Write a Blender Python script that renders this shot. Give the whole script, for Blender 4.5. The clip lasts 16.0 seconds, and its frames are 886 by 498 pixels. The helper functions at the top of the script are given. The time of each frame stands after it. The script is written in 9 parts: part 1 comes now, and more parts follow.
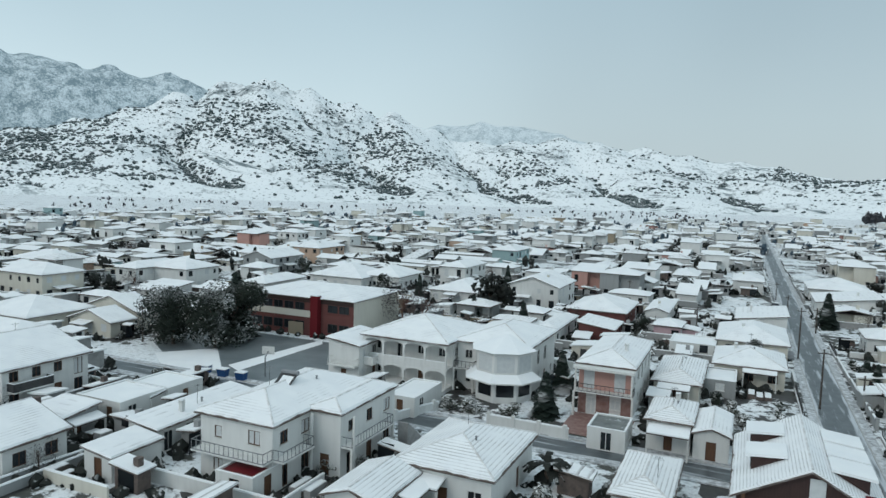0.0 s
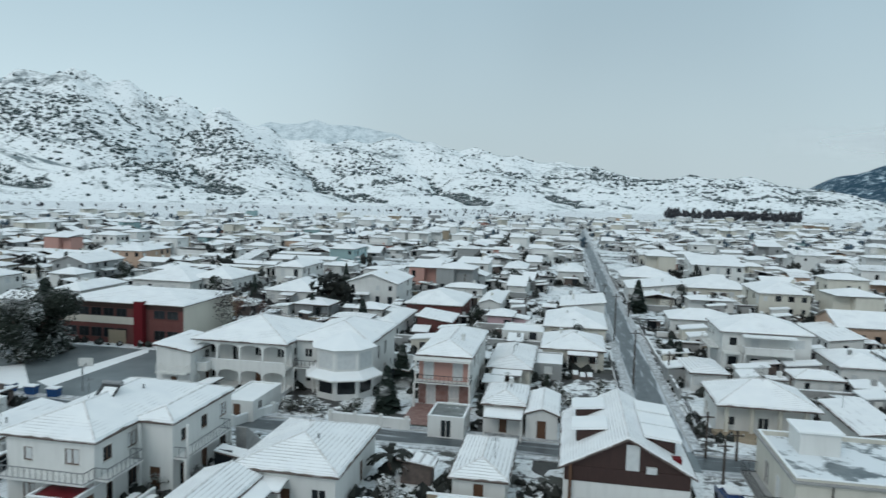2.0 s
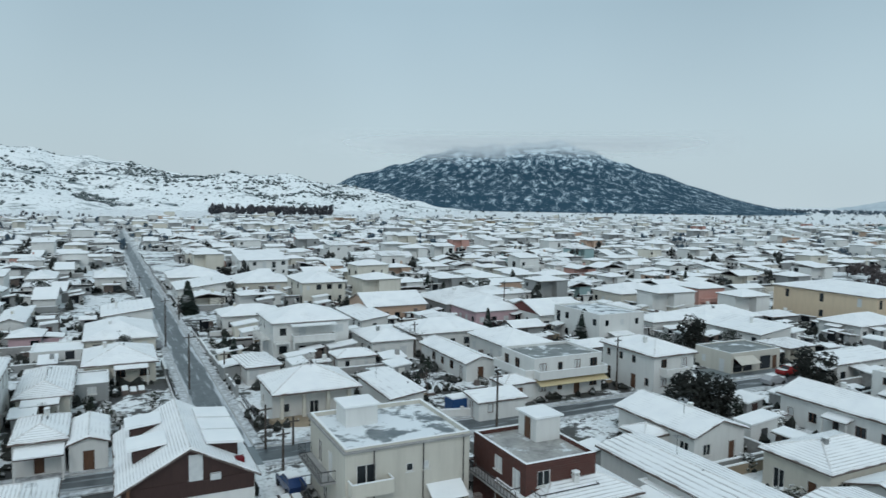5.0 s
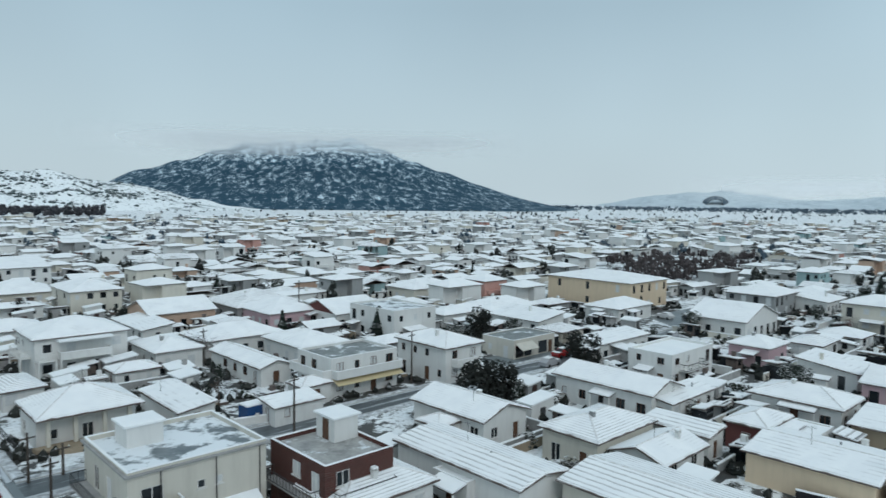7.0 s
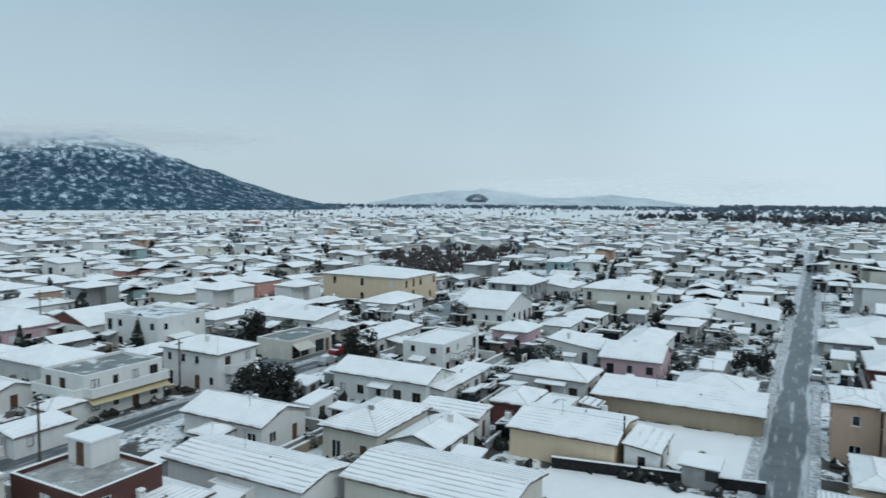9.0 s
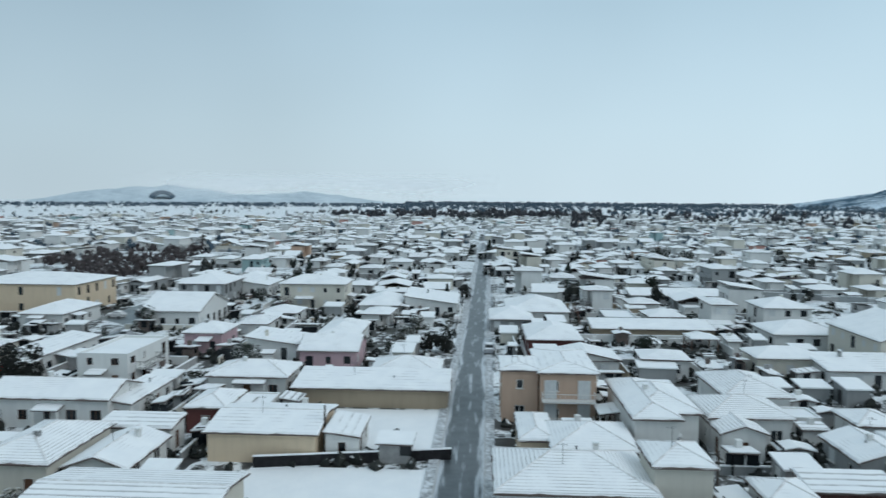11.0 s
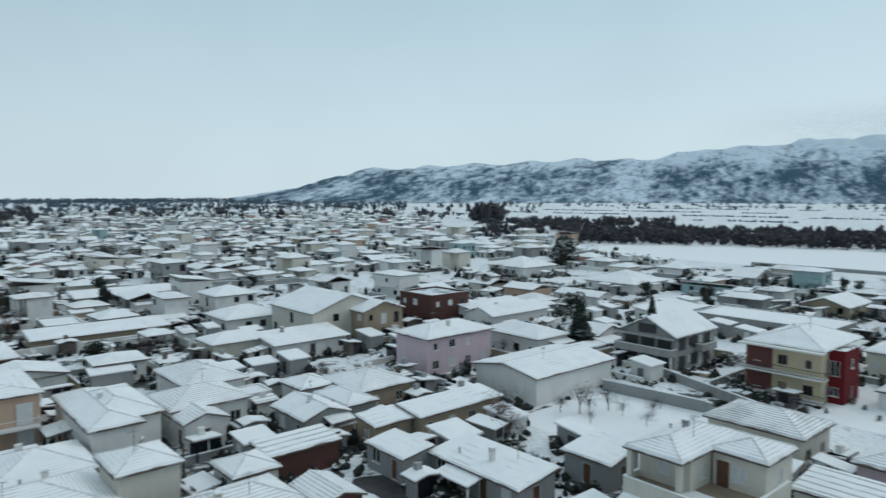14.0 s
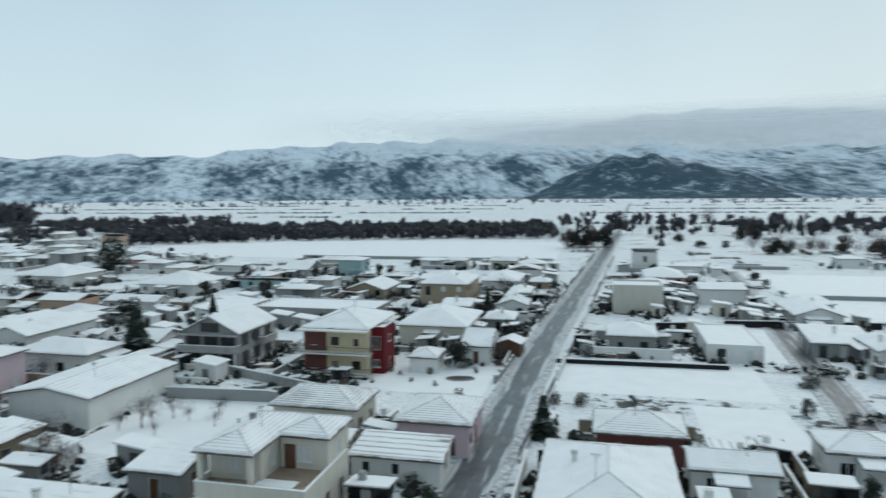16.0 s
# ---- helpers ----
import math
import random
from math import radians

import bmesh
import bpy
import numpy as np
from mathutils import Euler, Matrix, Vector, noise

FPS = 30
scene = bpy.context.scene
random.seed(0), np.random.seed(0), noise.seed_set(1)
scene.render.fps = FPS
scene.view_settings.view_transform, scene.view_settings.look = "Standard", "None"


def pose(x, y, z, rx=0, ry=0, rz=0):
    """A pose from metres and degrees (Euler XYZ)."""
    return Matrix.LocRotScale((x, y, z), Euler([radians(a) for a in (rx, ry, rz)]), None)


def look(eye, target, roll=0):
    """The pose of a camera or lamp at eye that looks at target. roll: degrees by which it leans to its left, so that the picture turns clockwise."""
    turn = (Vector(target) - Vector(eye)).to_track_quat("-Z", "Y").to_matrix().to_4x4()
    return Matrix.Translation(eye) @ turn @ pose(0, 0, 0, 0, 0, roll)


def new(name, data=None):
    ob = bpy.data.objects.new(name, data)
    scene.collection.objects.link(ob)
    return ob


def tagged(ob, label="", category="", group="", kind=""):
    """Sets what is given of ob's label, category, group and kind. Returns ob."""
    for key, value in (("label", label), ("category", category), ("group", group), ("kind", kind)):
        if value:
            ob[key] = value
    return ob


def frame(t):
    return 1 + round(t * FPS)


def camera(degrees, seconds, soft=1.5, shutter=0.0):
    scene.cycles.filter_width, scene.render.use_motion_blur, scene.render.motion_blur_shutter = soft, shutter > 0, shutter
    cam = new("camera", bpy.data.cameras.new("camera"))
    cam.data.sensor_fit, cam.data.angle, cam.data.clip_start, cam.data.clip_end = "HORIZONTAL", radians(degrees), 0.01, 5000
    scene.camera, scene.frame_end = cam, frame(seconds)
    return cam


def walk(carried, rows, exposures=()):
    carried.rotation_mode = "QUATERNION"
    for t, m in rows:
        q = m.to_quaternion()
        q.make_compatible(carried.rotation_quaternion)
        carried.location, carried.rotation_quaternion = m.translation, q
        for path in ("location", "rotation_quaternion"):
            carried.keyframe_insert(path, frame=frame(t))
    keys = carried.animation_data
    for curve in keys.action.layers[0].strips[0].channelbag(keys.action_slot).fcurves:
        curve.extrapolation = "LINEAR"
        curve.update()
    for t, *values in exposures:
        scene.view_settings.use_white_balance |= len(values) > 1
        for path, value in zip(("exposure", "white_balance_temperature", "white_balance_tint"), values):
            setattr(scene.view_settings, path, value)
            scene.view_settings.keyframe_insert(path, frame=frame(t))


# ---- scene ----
cam = camera(65.69, 16.0, soft=1.45, shutter=0.42)
PATH = [
    (0, (0.001, 0.000, 26.993), (-8.095, 18.207, 25.264), 1.77),
    (0.5, (0.097, -0.242, 26.867), (-7.456, 18.198, 25.159), 1.70),
    (1, (0.047, -0.305, 26.724), (-6.683, 18.452, 25.036), 1.65),
    (1.5, (0.029, -0.319, 26.621), (-5.483, 18.834, 24.956), 1.61),
    (2, (0.024, -0.322, 26.618), (-3.582, 19.283, 24.998), 1.53),
    (2.5, (0.029, -0.314, 26.720), (-1.307, 19.578, 25.132), 1.45),
    (3, (0.058, -0.379, 26.831), (1.764, 19.488, 25.284), 1.28),
    (3.5, (-0.007, -0.346, 26.944), (4.867, 18.991, 25.423), 1.18),
    (3.7, (-0.074, -0.328, 26.980), (5.414, 18.845, 25.468), 1.14),
    (5.8, (-0.316, -0.527, 27.435), (10.525, 16.217, 25.977), 0.81),
    (6, (-0.319, -0.555, 27.463), (11.016, 15.858, 26.007), 0.80),
    (6.5, (-0.317, -0.611, 27.494), (12.227, 14.899, 26.045), 0.75),
    (7, (-0.322, -0.599, 27.532), (13.365, 13.911, 26.082), 0.71),
    (7.5, (-0.297, -0.608, 27.576), (14.455, 12.818, 26.122), 0.64),
    (8, (-0.361, -0.558, 27.631), (15.375, 11.701, 26.180), 0.56),
    (8.2, (-0.405, -0.556, 27.619), (15.699, 11.215, 26.176), 0.54),
    (10.3, (-0.571, -0.595, 27.321), (18.947, 3.513, 25.859), 0.51),
    (10.5, (-0.560, -0.605, 27.296), (19.120, 2.639, 25.831), 0.50),
    (11, (-0.508, -0.675, 27.162), (19.414, 0.325, 25.707), 0.42),
    (11.5, (-0.389, -0.698, 27.091), (19.512, -2.050, 25.633), 0.30),
    (12, (-0.259, -0.737, 27.057), (19.317, -4.559, 25.583), 0.14),
    (12.5, (-0.106, -0.768, 26.991), (18.817, -7.067, 25.500), 0.03),
    (13, (-0.012, -0.787, 26.925), (17.932, -9.490, 25.417), 0.01),
    (13.5, (-0.017, -0.780, 26.930), (16.639, -11.744, 25.391), -0.06),
    (14, (-0.003, -0.731, 26.987), (15.046, -13.810, 25.420), -0.11),
    (14.5, (0.053, -0.676, 27.001), (13.153, -15.705, 25.416), -0.14),
    (15, (0.094, -0.728, 26.971), (10.895, -17.485, 25.362), -0.23),
    (15.5, (0.065, -0.741, 26.958), (8.056, -19.001, 25.313), -0.34),
    (16, (0.082, -0.695, 26.915), (4.611, -20.103, 25.235), -0.41),
]
walk(cam, [(t, look(eye, target, roll)) for t, eye, target, roll in PATH],
     [(0, -0.07, 6550, 10), (3.5, -0.11, 6400, 10), (7, -0.08, 6350, 10), (10.5, -0.11, 6200, 10), (12, -0.15, 6250, 10), (14, -0.22, 6400, 10), (16, -0.13, 6500, 10)])

# ---------------------------------------------------------------- light
world = bpy.data.worlds.new("overcast_sky")
scene.world = world
world.use_nodes = True
SUN_AZ, SUN_EL = 205.0, 38.0


def build_sky():
    nt = world.node_tree
    nt.nodes.clear()
    out = nt.nodes.new("ShaderNodeOutputWorld")
    bg = nt.nodes.new("ShaderNodeBackground")
    sky = nt.nodes.new("ShaderNodeTexSky")
    sky.sky_type = "NISHITA"
    sky.sun_disc = False
    sky.sun_elevation = radians(SUN_EL)
    sky.sun_rotation = radians(SUN_AZ)
    sky.air_density, sky.dust_density, sky.ozone_density = 1.0, 4.0, 1.5
    # a closed cloud deck in front of the clear sky
    co = nt.nodes.new("ShaderNodeTexCoord")
    sep = nt.nodes.new("ShaderNodeSeparateXYZ")
    nt.links.new(co.outputs["Generated"], sep.inputs[0])
    ramp = nt.nodes.new("ShaderNodeValToRGB")
    e = ramp.color_ramp.elements
    e[0].position, e[0].color = 0.0, (7.3, 8.8, 9.4, 1)
    e[1].position, e[1].color = 0.85, (7.0, 8.5, 9.2, 1)
    mid = e.new(0.10)
    mid.color = (6.6, 8.3, 9.0, 1)
    mid2 = e.new(0.26)
    mid2.color = (5.1, 6.85, 7.75, 1)
    mid3 = e.new(0.36)
    mid3.color = (5.1, 6.95, 7.9, 1)
    nt.links.new(sep.outputs["Z"], ramp.inputs[0])
    big = nt.nodes.new("ShaderNodeTexNoise")
    big.inputs["Scale"].default_value = 1.1
    big.inputs["Detail"].default_value = 3.0
    nt.links.new(co.outputs["Generated"], big.inputs["Vector"])
    mr = nt.nodes.new("ShaderNodeMapRange")
    mr.inputs["From Min"].default_value, mr.inputs["From Max"].default_value = 0.3, 0.7
    mr.inputs["To Min"].default_value, mr.inputs["To Max"].default_value = 0.86, 1.1
    nt.links.new(big.outputs["Fac"], mr.inputs["Value"])
    # a heavier bank of cloud in the north east
    dot = nt.nodes.new("ShaderNodeVectorMath")
    dot.operation = "DOT_PRODUCT"
    dot.inputs[1].default_value = (0.44, 0.90, 0.0)
    nt.links.new(co.outputs["Generated"], dot.inputs[0])
    bank = nt.nodes.new("ShaderNodeMapRange")
    bank.interpolation_type = "SMOOTHSTEP"
    bank.inputs["From Min"].default_value, bank.inputs["From Max"].default_value = 0.45, 1.0
    bank.inputs["To Min"].default_value, bank.inputs["To Max"].default_value = 1.0, 0.80
    nt.links.new(dot.outputs["Value"], bank.inputs["Value"])
    both = nt.nodes.new("ShaderNodeMath")
    both.operation = "MULTIPLY"
    glow = nt.nodes.new("ShaderNodeMapRange")
    glow.interpolation_type = "SMOOTHSTEP"
    glow.inputs["From Min"].default_value, glow.inputs["From Max"].default_value = -0.1, -1.0
    glow.inputs["To Min"].default_value, glow.inputs["To Max"].default_value = 1.0, 1.10
    nt.links.new(sep.outputs["Y"], glow.inputs["Value"])
    thin = nt.nodes.new("ShaderNodeMath")
    thin.operation = "MULTIPLY"
    nt.links.new(mr.outputs[0], thin.inputs[0])
    nt.links.new(glow.outputs[0], thin.inputs[1])
    nt.links.new(thin.outputs[0], both.inputs[0])
    nt.links.new(bank.outputs[0], both.inputs[1])
    mul = nt.nodes.new("ShaderNodeMix")
    mul.data_type, mul.blend_type = "RGBA", "MULTIPLY"
    mul.inputs[0].default_value = 1.0
    nt.links.new(ramp.outputs[0], mul.inputs[6])
    nt.links.new(both.outputs[0], mul.inputs[7])
    mix = nt.nodes.new("ShaderNodeMix")
    mix.data_type = "RGBA"
    mix.inputs[0].default_value = 0.9
    nt.links.new(sky.outputs[0], mix.inputs[6])
    nt.links.new(mul.outputs[2], mix.inputs[7])
    nt.links.new(mix.outputs[2], bg.inputs["Color"])
    bg.inputs["Strength"].default_value = 0.1
    nt.links.new(bg.outputs[0], out.inputs[0])


build_sky()
sun_data = bpy.data.lights.new("sun", "SUN")
sun_data.energy, sun_data.angle, sun_data.color = 0.6, radians(25), (1.0, 0.97, 0.93)
sun = new("sun", sun_data)
sun.matrix_world = look(
    (400 * math.sin(radians(SUN_AZ)), 400 * math.cos(radians(SUN_AZ)), 400 * math.tan(radians(SUN_EL))), (0, 0, 0))

# ---------------------------------------------------------------- materials


class Nodes:
    """Short hand for wiring one node material."""

    def __init__(self, name, rough=0.7, metal=0.0, spec=0.5):
        self.mat = bpy.data.materials.new(name)
        self.mat.use_nodes = True
        self.nt = self.mat.node_tree
        self.b = self.nt.nodes["Principled BSDF"]
        self.b.inputs["Roughness"].default_value = rough
        self.b.inputs["Metallic"].default_value = metal
        self.b.inputs["Specular IOR Level"].default_value = spec

    def n(self, kind):
        return self.nt.nodes.new(kind)

    def link(self, a, b):
        self.nt.links.new(a, b)

    def coord(self, which="Object", scale=(1, 1, 1)):
        c = self.n("ShaderNodeTexCoord")
        m = self.n("ShaderNodeMapping")
        m.inputs["Scale"].default_value = scale
        self.link(c.outputs[which], m.inputs[0])
        return m.outputs[0]

    def stretched(self, bearing_deg, factor):
        """Object coordinates drawn out along one bearing of the plan."""
        c = self.n("ShaderNodeTexCoord")
        m = self.n("ShaderNodeMapping")
        m.vector_type = "TEXTURE"
        m.inputs["Rotation"].default_value = (0, 0, radians(bearing_deg))
        m.inputs["Scale"].default_value = (1, factor, 1)
        self.link(c.outputs["Object"], m.inputs[0])
        return m.outputs[0]

    def spot(self):
        """Object coordinates, shifted sideways by chance from object to object."""
        c = self.n("ShaderNodeTexCoord")
        k = self.n("ShaderNodeCombineXYZ")
        r = self.rnd()
        self.link(self.math("MULTIPLY", r, 173.0), k.inputs[0])
        self.link(self.math("MULTIPLY", r, -91.0), k.inputs[1])
        a = self.n("ShaderNodeVectorMath")
        a.operation = "ADD"
        self.link(c.outputs["Object"], a.inputs[0])
        self.link(k.outputs[0], a.inputs[1])
        return a.outputs[0]

    def noise(self, scale, detail=4.0, vec=None, rough=0.55):
        t = self.n("ShaderNodeTexNoise")
        t.inputs["Scale"].default_value, t.inputs["Detail"].default_value = scale, detail
        t.inputs["Roughness"].default_value = rough
        if vec is not None:
            self.link(vec, t.inputs["Vector"])
        return t.outputs["Fac"]

    def span(self, v, a, b, c=0.0, d=1.0):
        m = self.n("ShaderNodeMapRange")
        m.inputs["From Min"].default_value, m.inputs["From Max"].default_value = a, b
        m.inputs["To Min"].default_value, m.inputs["To Max"].default_value = c, d
        self.link(v, m.inputs["Value"])
        return m.outputs[0]

    def math(self, op, a, b=None):
        m = self.n("ShaderNodeMath")
        m.operation = op
        for i, v in enumerate((a, b)):
            if v is None:
                continue
            if isinstance(v, (int, float)):
                m.inputs[i].default_value = v
            else:
                self.link(v, m.inputs[i])
        return m.outputs[0]

    def mix(self, f, a, b, mode="MIX"):
        m = self.n("ShaderNodeMix")
        m.data_type, m.blend_type = "RGBA", mode
        for i, v in ((0, f), (6, a), (7, b)):
            if isinstance(v, (int, float)):
                m.inputs[i].default_value = v
            elif isinstance(v, tuple):
                m.inputs[i].default_value = (*v, 1)
            else:
                self.link(v, m.inputs[i])
        return m.outputs[2]

    def bump(self, h, strength=0.3, dist=0.02):
        b = self.n("ShaderNodeBump")
        b.inputs["Strength"].default_value, b.inputs["Distance"].default_value = strength, dist
        self.link(h, b.inputs["Height"])
        self.link(b.outputs[0], self.b.inputs["Normal"])

    def color(self, c):
        if isinstance(c, tuple):
            self.b.inputs["Base Color"].default_value = (*c, 1)
        else:
            self.link(c, self.b.inputs["Base Color"])
        return self

    def up(self):
        """How far the surface looks upwards, 0 to 1."""
        g = self.n("ShaderNodeNewGeometry")
        s = self.n("ShaderNodeSeparateXYZ")
        self.link(g.outputs["Normal"], s.inputs[0])
        return s.outputs["Z"]

    def rnd(self):
        return self.n("ShaderNodeObjectInfo").outputs["Random"]

    def island(self):
        return self.n("ShaderNodeNewGeometry").outputs["Random Per Island"]


SNOW = (0.87, 0.885, 0.89)


def mat_snow():
    m = Nodes("snow", 0.6, spec=0.3)
    v = m.spot()
    f = m.noise(0.35, 5, v)
    m.color(m.mix(m.span(f, 0.3, 0.75), SNOW, (0.79, 0.815, 0.835)))
    m.bump(m.noise(2.2, 6, v), 0.35, 0.12)
    return m.mat


def mat_roof_snow(name, thin):
    """Snow on tiles: rows of tile edges show through where it lies thin."""
    m = Nodes(name, 0.62, spec=0.3)
    v = m.spot()
    s = m.n("ShaderNodeSeparateXYZ")
    m.link(v, s.inputs[0])
    wob = m.math("MULTIPLY", m.noise(0.8, 2, v), 0.035)
    z = m.math("ADD", s.outputs["Z"], wob)
    saw = m.math("FRACT", m.math("MULTIPLY", z, 8.0))
    groove = m.span(saw, 0.06, 0.36, 1.0, 0.0)
    patch = m.span(m.noise(0.30, 5, v, 0.65), 0.56 - 0.30 * thin, 0.72 - 0.20 * thin)
    show = m.math("MULTIPLY", m.math("MULTIPLY", groove, patch), 0.40 + 0.42 * thin)
    base = m.mix(m.span(m.noise(0.5, 4, v), 0.3, 0.75), SNOW, (0.79, 0.81, 0.83))
    # tile tone, greyed to include the shading in gaps between rows
    tile = m.mix(m.noise(3, 3, v), (0.17, 0.15, 0.145), (0.28, 0.28, 0.285))
    c = m.mix(show, base, tile)
    if thin > 0.8:
        bare = m.math("MULTIPLY", m.span(m.noise(0.22, 4, v, 0.6), 0.58 - 0.25 * max(0.0, thin - 1.0), 0.68), m.span(saw, 0.45, 0.7, 0.9, 0.1))
        c = m.mix(bare, c, tile)
    m.color(c)
    h = m.math("ADD", m.math("MULTIPLY", saw, 0.6), m.noise(3, 5, v))
    m.bump(h, 0.25, 0.07)
    return m.mat


def mat_plaster(name, c, dirt=0.35):
    m = Nodes(name, 0.85, spec=0.25)
    v = m.spot()
    dark = tuple(x * 0.62 for x in c)
    streak = m.noise(1.0, 5, m.coord("Object", (1.6, 1.6, 0.25)))
    f = m.span(streak, 0.45, 0.8, 0, dirt)
    c2 = m.mix(f, c, dark)
    c3 = m.mix(m.span(m.rnd(), 0, 1, 0, 0.16), c2, tuple(x * 0.8 for x in c))
    m.color(m.mix(m.span(m.noise(14, 3, v), 0.3, 0.7, 0, 0.08), c3, dark))
    m.bump(m.noise(25, 4, v), 0.15, 0.01)
    return m.mat


def mat_flat(name, a, b, snow):
    """Wet roofing felt or screed, partly under drifted snow."""
    m = Nodes(name, 0.45, spec=0.4)
    v = m.spot()
    f = m.span(m.noise(0.32, 6, v, 0.68), snow, snow + 0.07)
    wet = m.mix(m.span(m.noise(0.8, 5, v, 0.65), 0.35, 0.65), a, b)
    m.color(m.mix(f, wet, (0.74, 0.78, 0.81)))
    m.bump(m.noise(3, 5, v), 0.2, 0.05)
    return m.mat


def mat_simple(name, a, b, scale=3.0, rough=0.7, metal=0.0, spec=0.4, bump=0.1, vec=(1, 1, 1)):
    m = Nodes(name, rough, metal, spec)
    v = m.coord("Object", vec)
    m.color(m.mix(m.span(m.noise(scale, 5, v), 0.3, 0.7), a, b))
    if bump:
        m.bump(m.noise(scale * 6, 4, v), bump, 0.02)
    return m.mat


def mat_brick(name):
    m = Nodes(name, 0.85, spec=0.2)
    t = m.n("ShaderNodeTexBrick")
    t.inputs["Color1"].default_value = (0.10, 0.036, 0.03, 1)
    t.inputs["Color2"].default_value = (0.07, 0.028, 0.024, 1)
    t.inputs["Mortar"].default_value = (0.16, 0.12, 0.105, 1)
    t.inputs["Scale"].default_value = 1.0
    t.inputs["Brick Width"].default_value, t.inputs["Row Height"].default_value = 0.33, 0.2
    t.inputs["Mortar Size"].default_value = 0.012
    c = m.n("ShaderNodeTexCoord")
    s = m.n("ShaderNodeSeparateXYZ")
    m.link(c.outputs["Object"], s.inputs[0])
    k = m.n("ShaderNodeCombineXYZ")
    m.link(m.math("ADD", s.outputs["X"], s.outputs["Y"]), k.inputs[0])
    m.link(s.outputs["Z"], k.inputs[1])
    m.link(k.outputs[0], t.inputs["Vector"])
    m.color(m.mix(m.span(m.noise(0.7, 4), 0.4, 0.7, 0, 0.5), t.outputs["Color"], (0.065, 0.032, 0.028)))
    return m.mat


def mat_glass():
    m = Nodes("window_glass", 0.08, spec=0.35)
    m.color(m.mix(m.rnd(), (0.008, 0.010, 0.012), (0.03, 0.036, 0.042)))
    return m.mat


def mat_ground():
    """Trodden and untouched snow over winter grass, earth and wet yards."""
    m = Nodes("snowy_ground", 0.75, spec=0.25)
    v = m.coord("Object")
    ln = m.n("ShaderNodeVectorMath")
    ln.operation = "LENGTH"
    m.link(v, ln.inputs[0])
    sep = m.n("ShaderNodeSeparateXYZ")
    m.link(v, sep.inputs[0])
    town = m.math("MULTIPLY", m.span(ln.outputs["Value"], 420, 900, 0.07, 0.0), m.span(sep.outputs["Y"], -110, -50, 0.1, 1.0))
    n1 = m.noise(0.075, 5, v, 0.6)
    n2 = m.noise(0.55, 6, v, 0.7)
    bare = m.math("ADD", m.math("MULTIPLY", n1, 0.55), m.math("MULTIPLY", n2, 0.45))
    f = m.span(m.math("ADD", bare, town), 0.575, 0.605)
    earth = m.mix(m.noise(1.1, 6, v), (0.018, 0.018, 0.018), (0.06, 0.058, 0.055))
    grass = m.mix(m.noise(0.9, 6, v), (0.022, 0.026, 0.02), (0.055, 0.053, 0.042))
    low = m.mix(m.span(m.noise(0.12, 3, v), 0.45, 0.55), earth, grass)
    snow = m.mix(m.span(m.noise(0.12, 5, v), 0.3, 0.75), SNOW, (0.68, 0.73, 0.77))
    snow = m.mix(m.span(m.noise(1.6, 8, v, 0.75), 0.48, 0.62, 0.0, 0.55), snow, (0.36, 0.375, 0.37))
    m.color(m.mix(m.math("MULTIPLY", f, 0.95), snow, low))
    m.bump(m.noise(1.2, 7, v), 0.3, 0.15)
    return m.mat


def mat_road():
    """Wet asphalt; slush in long streaks between the wheel tracks."""
    m = Nodes("wet_asphalt", 0.4, spec=0.5)
    c = m.n("ShaderNodeUVMap")
    s = m.n("ShaderNodeSeparateXYZ")
    m.link(c.outputs[0], s.inputs[0])
    k = m.n("ShaderNodeCombineXYZ")
    m.link(m.math("MULTIPLY", s.outputs["X"], 1.3), k.inputs[0])
    m.link(m.math("MULTIPLY", s.outputs["Y"], 0.10), k.inputs[1])
    long_ = m.noise(1.0, 5, k.outputs[0])
    edge = m.math("ABSOLUTE", m.math("SUBTRACT", s.outputs["X"], 2.4))
    e = m.span(edge, 1.5, 2.4, 0.0, 0.24)
    mid = m.span(edge, 0.0, 0.35, 0.05, 0.0)
    f = m.span(m.math("ADD", m.math("ADD", long_, e), mid), 0.57, 0.70)
    v = m.coord("Object")
    asp = m.mix(m.span(m.noise(0.6, 5, v), 0.3, 0.7), (0.05, 0.062, 0.07), (0.105, 0.12, 0.128))
    m.color(m.mix(m.math("MULTIPLY", f, 0.72), asp, (0.66, 0.70, 0.74)))
    m.bump(m.noise(5, 5, v), 0.2, 0.03)
    return m.mat


def mat_slush():
    """Pavement half cleared: snow, grey slush and wet stone."""
    m = Nodes("pavement_slush", 0.6, spec=0.35)
    v = m.spot()
    f = m.span(m.noise(1.3, 7, v, 0.7), 0.40, 0.62, 0.15, 0.9)
    wet = m.mix(m.noise(1.5, 5, v), (0.12, 0.125, 0.13), (0.26, 0.27, 0.275))
    m.color(m.mix(f, wet, (0.72, 0.75, 0.78)))
    m.bump(m.noise(2.5, 5, v), 0.3, 0.08)
    return m.mat


def mat_leaf(name, a, b, snow):
    """Foliage, with snow lying on the surfaces that look up."""
    m = Nodes(name, 0.7, spec=0.25)
    green = m.mix(m.island(), a, b)
    v = m.coord("Object")
    f = m.math("MULTIPLY", m.span(m.up(), 0.25, 0.75), m.span(m.noise(1.2, 3, v), 0.62 - 0.3 * snow, 0.70 - 0.2 * snow))
    m.color(m.mix(m.math("MULTIPLY", f, 0.9), green, SNOW))
    return m.mat


